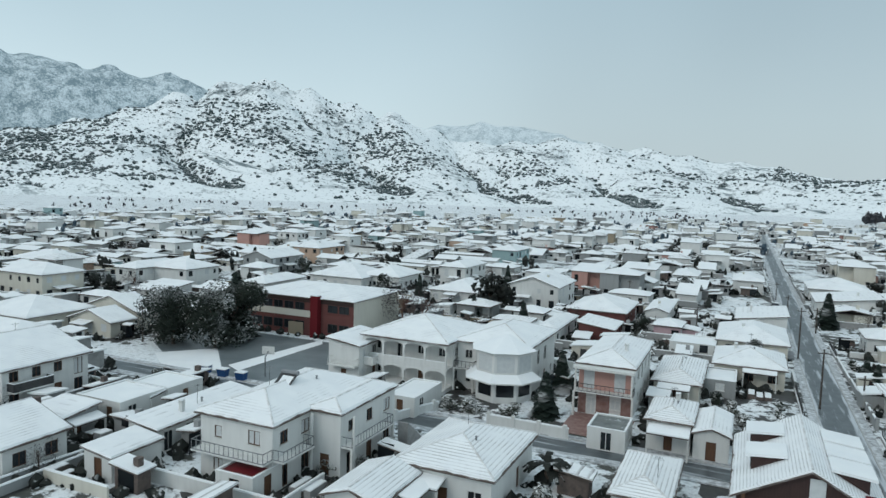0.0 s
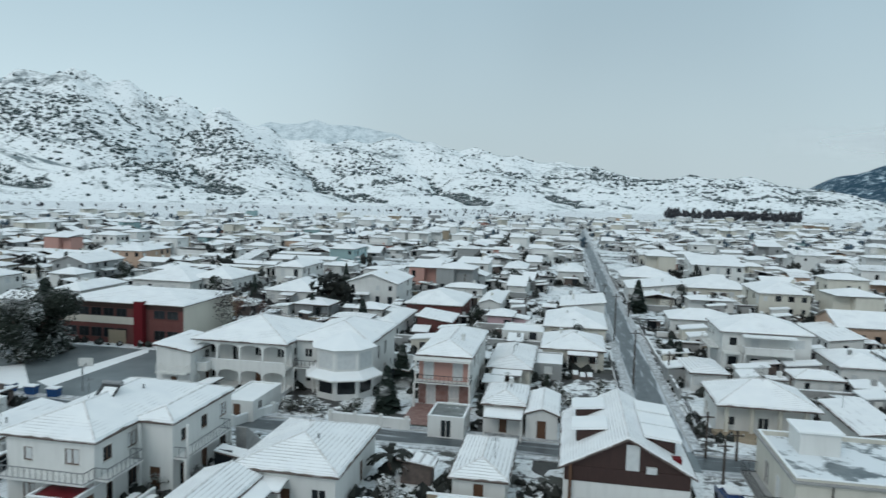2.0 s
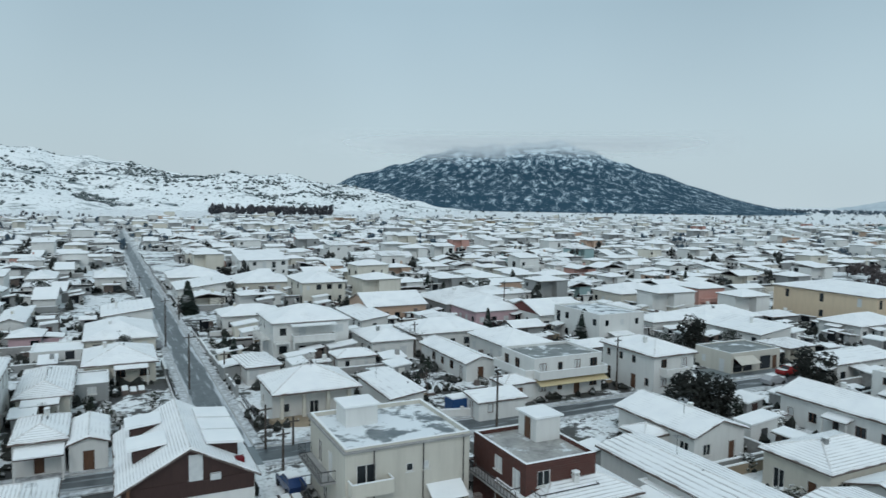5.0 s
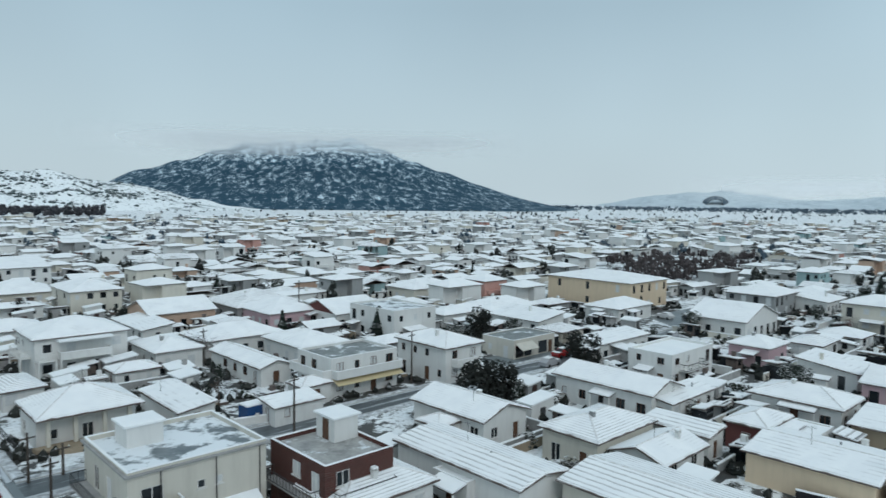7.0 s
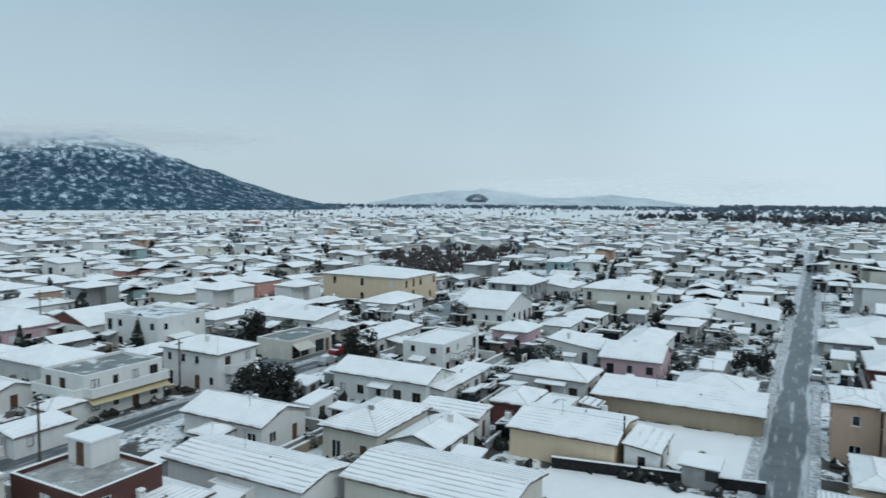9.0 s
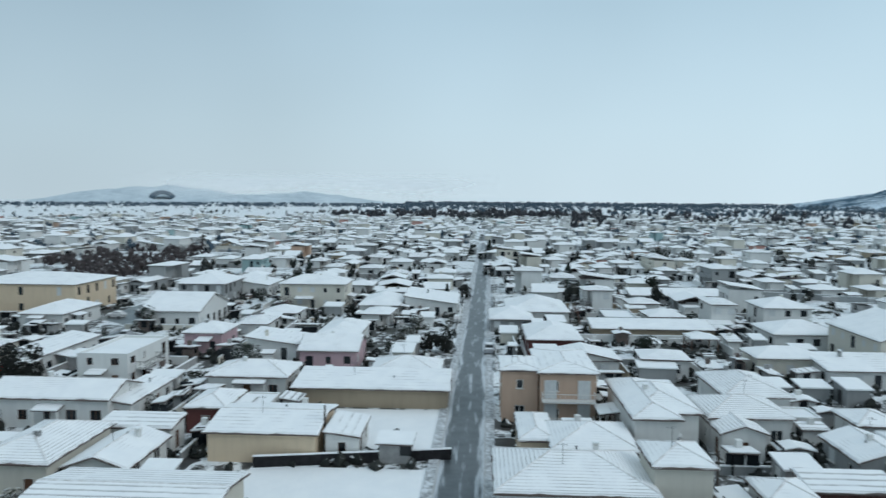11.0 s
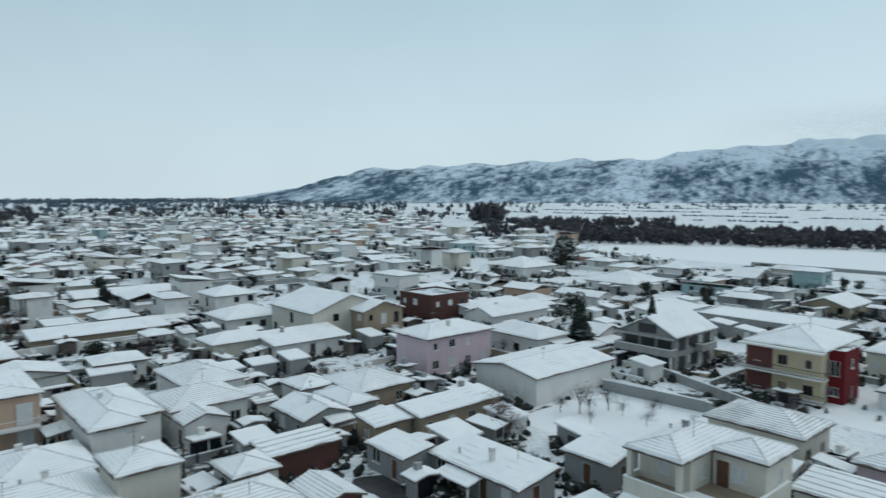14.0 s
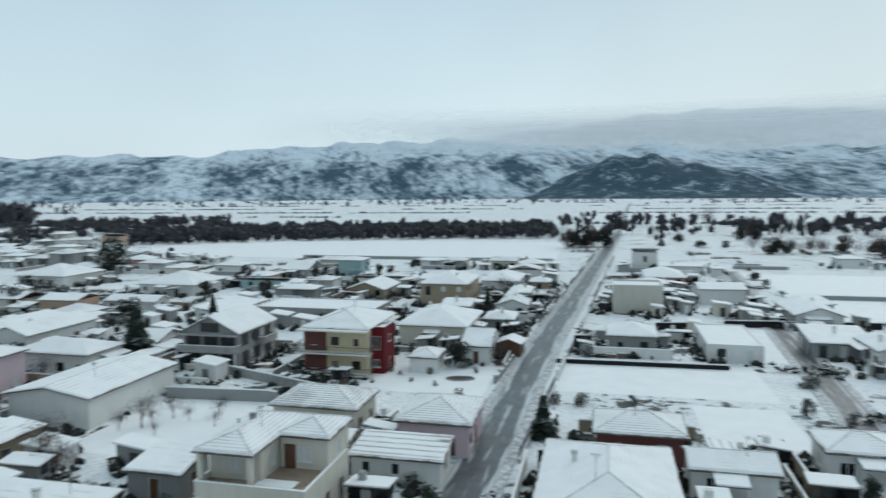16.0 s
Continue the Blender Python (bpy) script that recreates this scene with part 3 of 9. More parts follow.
def clump(m, x, y, z, r, h, rng, slot=0, n=5):
    """One low crown of a bush: a ragged dome."""
    top = (x + rng.uniform(-.2, .2) * r, y + rng.uniform(-.2, .2) * r, z + h)
    ring = []
    for k in range(n):
        a = 2 * math.pi * (k + rng.random() * 0.6) / n
        q = r * rng.uniform(0.65, 1.2)
        ring.append((x + q * math.cos(a), y + q * math.sin(a), z + h * rng.uniform(0.25, 0.6)))
    low = [(x + (p[0] - x) * 0.8, y + (p[1] - y) * 0.8, z - h * 0.2) for p in ring]
    for k in range(n):
        j = (k + 1) % n
        m.poly([ring[k], ring[j], top], slot)
        m.poly([low[k], low[j], ring[j], ring[k]], slot)


def bushes(name, height, az0, az1, r0, r1, count, size, label, rng, lo=3.0, seed=9.0, dens=1.0, ravines=()):
    m = Mesh()
    made = 0
    for _ in range(count * 9):
        if made >= count:
            break
        az = rng.uniform(az0, az1)
        x, y = polar(az, r0 * (r1 / r0) ** rng.random())
        z = height(x, y)
        if z < lo:
            continue
        # scrub keeps to gullies and broad patches; density by bearing fits the camera's view
        g = gully(x, y, 0.0026, seed)
        patch = noise.noise(Vector((x * 0.006, y * 0.006, 3.3))) + 0.6 * noise.noise(Vector((x * 0.022, y * 0.022, 8.1)))
        p = 0.07 + max(0.0, patch + (0.10 if az < 46 else 0.26) if az > 27 else patch - 0.2) * 0.95 + (0.85 if g < 0.05 else 0.0)
        p *= min(1.0, 0.07 + max(0.0, z - 20) / 75) * (0.3 if z > 225 else 1.0) * (0.4 if math.hypot(x, y) > 1720 else 1.0)
        # dense scrub along ravines, also darkening their flanks in place of shading
        if ravines and off_ravine(x + 34 * noise.noise(Vector((x * 0.008, y * 0.008, 5.5))), y, ravines) < 34:
            p = max(p, 0.75)
        if rng.random() > p * dens:
            continue
        s = size * rng.choice((0.35, 0.5, 0.7, 0.8, 1.0, 1.3, 1.7)) * rng.uniform(0.8, 1.2)
        clump(m, x, y, z, s, s * rng.uniform(0.7, 1.1), rng)
        made += 1
    return tagged(part(name, m, ["bush"]), label, "bushes", kind="stuff")


RNG = random.Random(7)
RAVINES = ((16.8, 1260, 23.5, 1760), (8.0, 1270, 12.4, 1680), (28.4, 1290, 31.0, 1600), (-1.0, 1300, 2.6, 1640), (41.5, 1280, 46.0, 1620))
west = hill("hills_west", 66, -16, 1080, 2700, skyline(59, -3.4, 1900, (126, 146, 172, 205, 250, 284, 322, 288, 254, 234, 200, 172, 168, 176, 172, 152, 134, 126, 116, 81, 48), 150, 430),
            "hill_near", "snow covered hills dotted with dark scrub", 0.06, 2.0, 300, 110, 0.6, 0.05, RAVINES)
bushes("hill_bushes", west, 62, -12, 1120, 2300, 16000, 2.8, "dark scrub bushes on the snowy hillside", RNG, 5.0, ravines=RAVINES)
hill("hills_back", 72, 38, 2400, 3900, skyline(70, -4, 3000, (505, 505, 502, 496, 478, 462, 432, 372), 330, 420), "hill_back_scrub", "pale higher ridge behind the hills", 0.10, 14.0, 80, 30)
hill("hills_back", 32, 6, 2400, 3900, skyline(28, -3.4, 3000, (262, 292, 306, 300, 270, 226), 300, 380), "hill_back", "pale distant ridge behind the saddle", 0.10, 15.0, 60, 24)
low_hill = hill("hill_low", 4, -30, 1180, 2300, skyline(-1, -4.2, 1750, (62, 74, 88, 92, 64, 34, 10), 175, 330), "hill_near", "low snowy hill with scattered scrub", 0.12, 5.0, 110, 46, 0.5, 0.1)
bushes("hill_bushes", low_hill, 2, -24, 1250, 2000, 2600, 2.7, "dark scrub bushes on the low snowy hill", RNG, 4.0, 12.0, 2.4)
dark = hill("hill_dark", -14, -56, 1420, 3100, skyline(-19.4, -2.7, 2300, (106, 133, 168, 203, 213, 217, 228, 186, 150, 112, 72, 36), 168, 420),
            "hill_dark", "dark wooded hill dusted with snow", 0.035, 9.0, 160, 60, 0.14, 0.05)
hill("hill_quarry", -56, -84, 3100, 4700, skyline(-60.3, -2.6, 3900, (66, 90, 98, 76, 52, 54, 74, 48), 250, 300), "hill_far", "pale distant snowy hill with a quarry", 0.06, 4.0, 90, 24, 0.2)
south = hill("hills_south", -114, -214, 2150, 4100, skyline(-121, -4.2, 3100, (82, 155, 163, 168, 178, 180, 178, 212, 230, 250, 258, 258, 250, 232, 226, 226, 212, 202, 198, 196, 196, 196), 330, 600),
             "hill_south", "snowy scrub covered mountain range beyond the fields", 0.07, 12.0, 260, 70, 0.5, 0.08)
hill("hill_spur", -168, -200, 2000, 3000, skyline(-175, -3, 2500, (30, 96, 158, 164, 138, 90, 36), 150, 240), "hill_spur", "dark wooded spur below the mountains", 0.15, 17.0, 80, 30)
hill("mountains_back", -158, -216, 3500, 4800, skyline(-161, -4.5, 4200, (215, 262, 318, 352, 388, 428, 448, 440, 415, 390, 365, 350), 760, 330), "mountain_pale", "pale high mountains fading into cloud", 0.05, 19.0, 90, 24, 0.2)


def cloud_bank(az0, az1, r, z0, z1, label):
    """A curved see-through sheet added as low cloud, its height fitted to the camera's view."""
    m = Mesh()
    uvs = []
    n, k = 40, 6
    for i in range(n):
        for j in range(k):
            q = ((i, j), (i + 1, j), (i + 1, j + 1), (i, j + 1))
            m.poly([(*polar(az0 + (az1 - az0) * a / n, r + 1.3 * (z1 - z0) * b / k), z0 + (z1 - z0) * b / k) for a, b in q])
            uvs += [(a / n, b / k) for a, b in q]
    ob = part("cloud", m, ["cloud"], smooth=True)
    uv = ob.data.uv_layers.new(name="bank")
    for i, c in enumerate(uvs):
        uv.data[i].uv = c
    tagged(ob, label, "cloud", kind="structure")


cloud_bank(-158, -222, 2350, 130, 290, "pale cloud sheet standing before the mountain slopes")
cloud_bank(-150, -222, 3000, 165, 430, "pale cloud sheet standing before the mountain tops")
cloud_bank(-14, -50, 1750, 112, 214, "thin cloud sheet before the dark hill's summit")
cloud_bank(-62, -92, 3150, 20, 150, "thin mist sheet before the far hill")


def hedgerows():
    """Low rows of scrub between the far fields."""
    rng = random.Random(61)
    m = Mesh()
    for y in (-560, -690, -830, -1000, -1220, -1500):
        x, on = -520.0, True
        while x < 900:
            if rng.random() < 0.08:
                on = not on
            if on:
                clump(m, x, y + x * 0.05 + rng.uniform(-2, 2), 0, rng.uniform(1.5, 3.0), rng.uniform(1.0, 2.6), rng, 0, 4)
            x += rng.uniform(3, 7)
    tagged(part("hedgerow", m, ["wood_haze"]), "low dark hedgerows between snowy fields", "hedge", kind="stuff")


hedgerows()


def wood_tree(m, x, y, h, rng, slot=0):
    """A far winter tree: stem and three ragged crowns."""
    m.tube((x, y, 0), (x, y, h * 0.5), 0.25, 0.15, 4, slot, False)
    for _ in range(4):
        clump(m, x + rng.uniform(-.28, .28) * h, y + rng.uniform(-.28, .28) * h, h * rng.uniform(0.12, 0.6), h * rng.uniform(0.10, 0.22), h * rng.uniform(0.25, 0.45), rng, slot, 4)


def woods(name, az0, az1, r0, r1, count, h, mat, label, seed, keep=0.0):
    rng = random.Random(seed)
    m = Mesh()
    for _ in range(count):
        x, y = polar(rng.uniform(az0, az1), rng.uniform(r0, r1))
        if noise.noise(Vector((x * 0.004, y * 0.012, seed))) < keep:
            continue
        wood_tree(m, x, y, h * rng.uniform(0.6, 1.25), rng)
    return tagged(part(name, m, [mat]), label, "woods", kind="stuff")


woods("tree_belt", -7.5, -17, 960, 1060, 170, 14, "wood_far", "belt of dark bare trees below the hills", 3, -0.6)
woods("tree_belt", -78, -100, 900, 1150, 260, 13, "wood_far", "dark line of leafless trees at the edge of town", 5, -0.2)
woods("tree_belt", -95, -140, 620, 1500, 420, 13, "wood_far", "scattered dark trees on the plain", 8, 0.1)
woods("tree_belt", -88, -127, 780, 1050, 380, 7, "wood_green", "dark gardens and trees at the far edge of town", 41, -0.1)
woods("tree_belt", -80, -128, 1150, 2200, 1700, 10, "wood_haze", "haze-blue rows of far trees on the plain", 43, -0.05)
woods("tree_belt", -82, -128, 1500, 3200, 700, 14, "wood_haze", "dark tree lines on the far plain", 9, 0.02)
woods("tree_belt", -133.6, -135.6, 700, 770, 60, 19, "wood_far", "clump of tall dark poplars at the edge of town", 47, -0.9)
woods("tree_belt", -141, -176, 385, 500, 1100, 7.2, "wood_far", "dense belt of dark leafless trees in the fields", 11, -0.32)
woods("tree_belt", -134, -150, 430, 640, 300, 9, "wood_far", "dense dark wood at the edge of town", 12, -0.1)
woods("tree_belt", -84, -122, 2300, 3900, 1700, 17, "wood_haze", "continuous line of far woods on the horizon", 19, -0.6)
woods("tree_belt", -48, -86, 2000, 3000, 1600, 11, "wood_haze", "far haze-blue line of woods before the quarry hill", 23, -0.3)
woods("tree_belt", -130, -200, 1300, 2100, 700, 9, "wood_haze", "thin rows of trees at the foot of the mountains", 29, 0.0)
woods("tree_belt", -176, -206, 330, 600, 260, 11, "wood_far", "loose dark trees in the snowy fields", 13, 0.05)
woods("tree_belt", 62, -4, 640, 1060, 620, 5, "wood_far", "thin rows of trees at the foot of the hills", 15, 0.14)
woods("tree_belt", -20, -78, 900, 1900, 1100, 5.5, "wood_green", "thin dark rows of trees on the plain", 17, 0.1)



def orchard():
    """A plot of close leafless trees in the town."""
    rng = random.Random(31)
    m = Mesh()
    for _ in range(560):
        u, v = rng.random(), rng.random() ** 1.3
        x, y = 199 + 54 * u + v * (88 + 32 * u), 130 - 30 * u + v * (60 - 10 * u)
        if noise.noise(Vector((x * 0.05, y * 0.05, 2.0))) < -0.08:
            continue
        wood_tree(m, x, y, rng.uniform(2.2, 5.0), rng)
    tagged(part("orchard", m, ["orchard"]), "dense dark leafless orchard trees between houses", "trees", kind="stuff")


orchard()

# the quarry: a dark arc before the far hill, placed to fit the camera's view


def quarry():
    m = Mesh()
    cx, cy = polar(-64.9, 3560)
    d = Vector((cx, cy, 0)).normalized()
    s = Vector((-d.y, d.x, 0))
    for k in range(12):
        a0, a1 = math.pi * k / 12, math.pi * (k + 1) / 12
        for r0, r1, back0, back1 in ((36, 64, 0, 60),):
            p = [Vector((cx, cy, 12)) + s * (math.cos(a) * r) + Vector((0, 0, math.sin(a) * r * 0.75)) + d * b for a, r, b in
                 ((a0, r0, back0), (a1, r0, back0), (a1, r1, back1), (a0, r1, back1))]
            m.poly([tuple(q) for q in p])
    tagged(part("quarry_face", m, ["wood_haze"]), "dark arc before the far hill as its quarry face", "quarry", kind="structure")


quarry()

# ---------------------------------------------------------------- building parts
SLOPE = 0.34
CACHE = {}


def lattice(m, xs, zs, y0, y1, solid, slot=0):
    """A plate in the x-z plane made of the cells that solid(i, j) keeps, all joined, from y0 (front) to y1."""
    idx = {}

    def vert(i, j, k):
        if (i, j, k) not in idx:
            idx[i, j, k] = len(m.v)
            m.v.append((xs[i], y1 if k else y0, zs[j]))
        return idx[i, j, k]

    def keep(i, j):
        return 0 <= i < len(xs) - 1 and 0 <= j < len(zs) - 1 and solid(i, j)

    def quad(*q):
        m.f.append(q)
        m.s.append(slot)

    for i in range(len(xs) - 1):
        for j in range(len(zs) - 1):
            if not keep(i, j):
                continue
            quad(vert(i, j, 0), vert(i + 1, j, 0), vert(i + 1, j + 1, 0), vert(i, j + 1, 0))
            quad(vert(i, j + 1, 1), vert(i + 1, j + 1, 1), vert(i + 1, j, 1), vert(i, j, 1))
            if not keep(i, j - 1):
                quad(vert(i, j, 1), vert(i + 1, j, 1), vert(i + 1, j, 0), vert(i, j, 0))
            if not keep(i, j + 1):
                quad(vert(i, j + 1, 0), vert(i + 1, j + 1, 0), vert(i + 1, j + 1, 1), vert(i, j + 1, 1))
            if not keep(i - 1, j):
                quad(vert(i, j, 1), vert(i, j, 0), vert(i, j + 1, 0), vert(i, j + 1, 1))
            if not keep(i + 1, j):
                quad(vert(i + 1, j, 0), vert(i + 1, j, 1), vert(i + 1, j + 1, 1), vert(i + 1, j + 1, 0))


def ring(m, x0, y0, x1, y1, t, z0, z1, slot=0):
    """A closed rectangular kerb of width t, in one piece."""
    i = len(m.v)
    for z in (z0, z1):
        for a, b, c, d in ((x0, y0, x1, y1), (x0 + t, y0 + t, x1 - t, y1 - t)):
            m.v += [(a, b, z), (c, b, z), (c, d, z), (a, d, z)]
    for k in range(4):
        n = (k + 1) % 4
        for q in ((k, n, 8 + n, 8 + k), (4 + n, 4 + k, 12 + k, 12 + n), (8 + k, 8 + n, 12 + n, 12 + k), (n, k, 4 + k, 4 + n)):
            m.f.append(tuple(i + e for e in q))
            m.s.append(slot)


def window_mesh(w, h, kind, colour):
    """Frame, glass and sill for one opening; x across, z up, the wall's face at y = 0, facing -y."""
    key = (w, h, kind, colour)
    if key not in CACHE:
        b = 0.07
        xs = [-w / 2, -w / 2 + b, w / 2 - b, w / 2] if w < 0.9 or kind == "door" else [-w / 2, -w / 2 + b, -b / 2, b / 2, w / 2 - b, w / 2]
        zs = [0, b, h - b, h]
        mid = len(xs) - 1
        bars = {0, mid - 1, 2} if mid == 5 else {0, mid - 1}
        m = Mesh()
        lattice(m, xs, zs, 0.04, 0.11, lambda i, j: i in bars or j in (0, 2))
        p = Mesh()
        p.box(-w / 2 + b, 0.09, b, w / 2 - b, 0.105, h - b)
        s = Mesh()
        s.box(-w / 2 - 0.08, -0.12, -0.07, w / 2 + 0.08, 0.04, 0.0)
        CACHE[key] = (m.data("window_frame", [colour]), p.data("pane", ["glass"]), p.data("shutter", ["shutter"]), p.data("door_leaf", ["frame_wood"]), s.data("sill", ["frame_white"]))
        f = Mesh()
        f.box(-w / 2, 0.0, 0, w / 2, 0.08, h)
        CACHE[key + ("far",)] = f.data("far_window", ["glass"])
        CACHE[key + ("shut",)] = f.data("far_window", ["shutter"])
    return CACHE[key]


def add_window(parent, at, w, h, kind, colour, rng, fine):
    if not fine:
        window_mesh(w, h, kind, colour)
        return part("door" if kind == "door" else "window", CACHE[(w, h, kind, colour, "shut" if rng.random() < 0.4 else "far")], None, parent, at=at)
    fr, pane, shut, leaf, sill = window_mesh(w, h, kind, colour)
    ob = part("door" if kind == "door" else "window", fr, None, parent, at=at)
    if kind == "door":
        part("door_leaf", leaf, None, ob)
    elif rng.random() < 0.28:
        part("shutter", shut, None, ob)
    else:
        part("pane", pane, None, ob)
    if kind == "window":
        part("sill", sill, None, ob)
    return ob


def facade(m, p, u, width, z0, z1, holes, depth=0.14, slot=0):
    """A wall face from p along u with recessed openings (u0, u1, z0, z1)."""
    p, u = Vector(p), Vector(u)
    inward = Vector((-u.y, u.x, 0)) * depth

    def pt(a, z, deep=0.0):
        q = p + u * a + (inward if deep else Vector())
        return (q.x, q.y, z)

    zs = sorted({z0, z1, *(h[2] for h in holes), *(h[3] for h in holes)})
    for a, b in zip(zs, zs[1:]):
        cut = sorted((h[0], h[1]) for h in holes if h[2] <= a + 1e-6 and h[3] >= b - 1e-6)
        x = 0.0
        for c0, c1 in cut + [(width, width)]:
            if c0 - x > 1e-4:
                m.poly([pt(x, a), pt(c0, a), pt(c0, b), pt(x, b)], slot)
            x = c1
    for c0, c1, a, b in holes:
        m.poly([pt(c0, a), pt(c0, b), pt(c0, b, 1), pt(c0, a, 1)], slot)
        m.poly([pt(c1, a), pt(c1, a, 1), pt(c1, b, 1), pt(c1, b)], slot)
        m.poly([pt(c0, b), pt(c1, b), pt(c1, b, 1), pt(c0, b, 1)], slot)
        m.poly([pt(c0, a), pt(c0, a, 1), pt(c1, a, 1), pt(c1, a)], slot)
        m.poly([pt(c0, a, 1), pt(c0, b, 1), pt(c1, b, 1), pt(c1, a, 1)], slot)


def loops(kind, w, d, e, slope):
    """The outline of a roof set in by e, and its upper faces, as (x, y, rise)."""
    hw, hd, se = w / 2 - e, d / 2 - e, slope * e
    if kind == "hip":
        s = min(w, d) / 2
        r = slope * s
        c = [(-hw, -hd, se), (hw, -hd, se), (hw, hd, se), (-hw, hd, se)]
        if w >= d:
            a, b = (-(w / 2 - s), 0, r), ((w / 2 - s), 0, r)
            return c, [[c[0], c[1], b, a], [c[1], c[2], b], [c[2], c[3], a, b], [c[3], c[0], a]]
        a, b = (0, -(d / 2 - s), r), (0, (d / 2 - s), r)
        return c, [[c[0], c[1], a], [c[1], c[2], b, a], [c[2], c[3], b], [c[3], c[0], a, b]]
    if kind == "gablex":
        r = slope * d / 2
        c = [(-hw, -hd, se), (hw, -hd, se), (hw, 0, r), (hw, hd, se), (-hw, hd, se), (-hw, 0, r)]
        return c, [[c[0], c[1], c[2], c[5]], [c[2], c[3], c[4], c[5]]]
    if kind == "gabley":
        r = slope * w / 2
        c = [(-hw, -hd, se), (0, -hd, r), (hw, -hd, se), (hw, hd, se), (0, hd, r), (-hw, hd, se)]
        return c, [[c[0], c[1], c[4], c[5]], [c[1], c[2], c[3], c[4]]]
    k = 0.13
    rise = {"shedxp": lambda x, y: k * (x + w / 2), "shedxn": lambda x, y: k * (w / 2 - x), "shedyp": lambda x, y: k * (y + d / 2), "shedyn": lambda x, y: k * (d / 2 - y)}[kind]
    c = [(x, y, rise(x, y)) for x, y in ((-hw, -hd), (hw, -hd), (hw, hd), (-hw, hd))]
    return c, [c]


def roof(parent, at, kind, w, d, h, cover, slope=SLOPE, edge="tile", snow=0.15, ridges=False):
    """Roof slab with its blanket of snow."""
    c, tops = loops(kind, w, d, 0.0, slope)
    m = Mesh()
    for t in tops:
        m.poly([(x, y, h + z) for x, y, z in t])
        m.poly([(x, y, h + z - 0.16) for x, y, z in reversed(t)], 1)
    for a, b in zip(c, c[1:] + c[:1]):
        m.poly([(a[0], a[1], h + a[2] - 0.16), (b[0], b[1], h + b[2] - 0.16), (b[0], b[1], h + b[2]), (a[0], a[1], h + a[2])])
    ob = part("roof", m, [edge, "soffit"], parent, at=at)
    c0, _ = loops(kind, w, d, -0.015, slope)
    c1, t1 = loops(kind, w, d, 0.20, slope)
    s = Mesh()
    for t in t1:
        s.poly([(x, y, h + z + snow) for x, y, z in t])
    n = len(c0)
    rng = random.Random(int(w * 97 + d * 31))
    drop = rng.uniform(0.0, 0.04)
    for i in range(n):
        a, b, p, q = (Vector(v) for v in (c0[i], c0[(i + 1) % n], c1[i], c1[(i + 1) % n]))
        k = max(1, int((b - a).length / 0.7)) if ridges else 1
        rim = [a] + [a.lerp(b, j / k) for j in range(1, k)] + [b]
        back = [p.lerp(q, j / k) for j in range(k + 1)]
        low = []
        for j, v in enumerate(rim):
            e = rng.random() ** 3 * 0.9 if ridges and 0 < j < k else 0.0
            v = v.lerp(back[j], e)
            low.append((v.x, v.y, h + v.z - drop - 0.03 + 0.05 * e))
        for j in range(k):
            s.poly([low[j], low[j + 1], (back[j + 1].x, back[j + 1].y, h + back[j + 1].z + snow), (back[j].x, back[j].y, h + back[j].z + snow)])
    part("roof_snow", s, [cover], ob)
    if ridges and not kind.startswith("shed"):
        # a line of ridge tiles along ridge and hips, half buried
        lines = []
        top = max(z for t in t1 for _, _, z in t)
        for t in t1:
            for p, q in zip(t, t[1:] + t[:1]):
                if max(p[2], q[2]) > top - 1e-4 and (q, p) not in lines and (p, q) not in lines and (kind == "hip" or abs(p[2] - q[2]) < 1e-4):
                    lines.append((p, q))
        k = Mesh()
        for p, q in lines:
            k.tube((p[0], p[1], h + p[2] + snow - 0.03), (q[0], q[1], h + q[2] + snow - 0.03), 0.10, 0.10, 6)
        part("ridge_tiles", k, ["ridge"], ob)
    return ob


def flat_roof(parent, at, w, d, h, cover, parapet=0.35, wall="white"):
    m = Mesh()
    m.box(-w / 2 + 0.2, -d / 2 + 0.2, h - parapet - 0.15, w / 2 - 0.2, d / 2 - 0.2, h - parapet)
    ob = part("roof", m, [cover], parent, at=at)
    p = Mesh()
    ring(p, -w / 2 + .01, -d / 2 + .01, w / 2 - .01, d / 2 - .01, 0.2, h - parapet - 0.3, h)
    part("parapet", p, [wall], ob)
    s = Mesh()
    ring(s, -w / 2 - .02, -d / 2 - .02, w / 2 + .02, d / 2 + .02, 0.22, h, h + 0.06)
    part("snow_coping", s, ["snow"], ob)
    return ob


def chimney(parent, x, y, z, h=1.1, mat="white"):
    m = Mesh()
    m.box(-0.22, -0.22, -0.5, 0.22, 0.22, h)
    m.box(-0.28, -0.28, h, 0.28, 0.28, h + 0.08)
    for sx in (-1, 1):
        for sy in (-1, 1):
            m.box(sx * 0.17 - .05, sy * 0.17 - .05, h + 0.08, sx * 0.17 + .05, sy * 0.17 + .05, h + 0.26)
    m.box(-0.27, -0.27, h + 0.26, 0.27, 0.27, h + 0.32)
    ob = part("chimney", m, [mat], parent, at=pose(x, y, z))
    s = Mesh()
    s.box(-0.25, -0.25, h + 0.32, 0.25, 0.25, h + 0.43)
    part("snow_cap", s, ["snow"], ob)


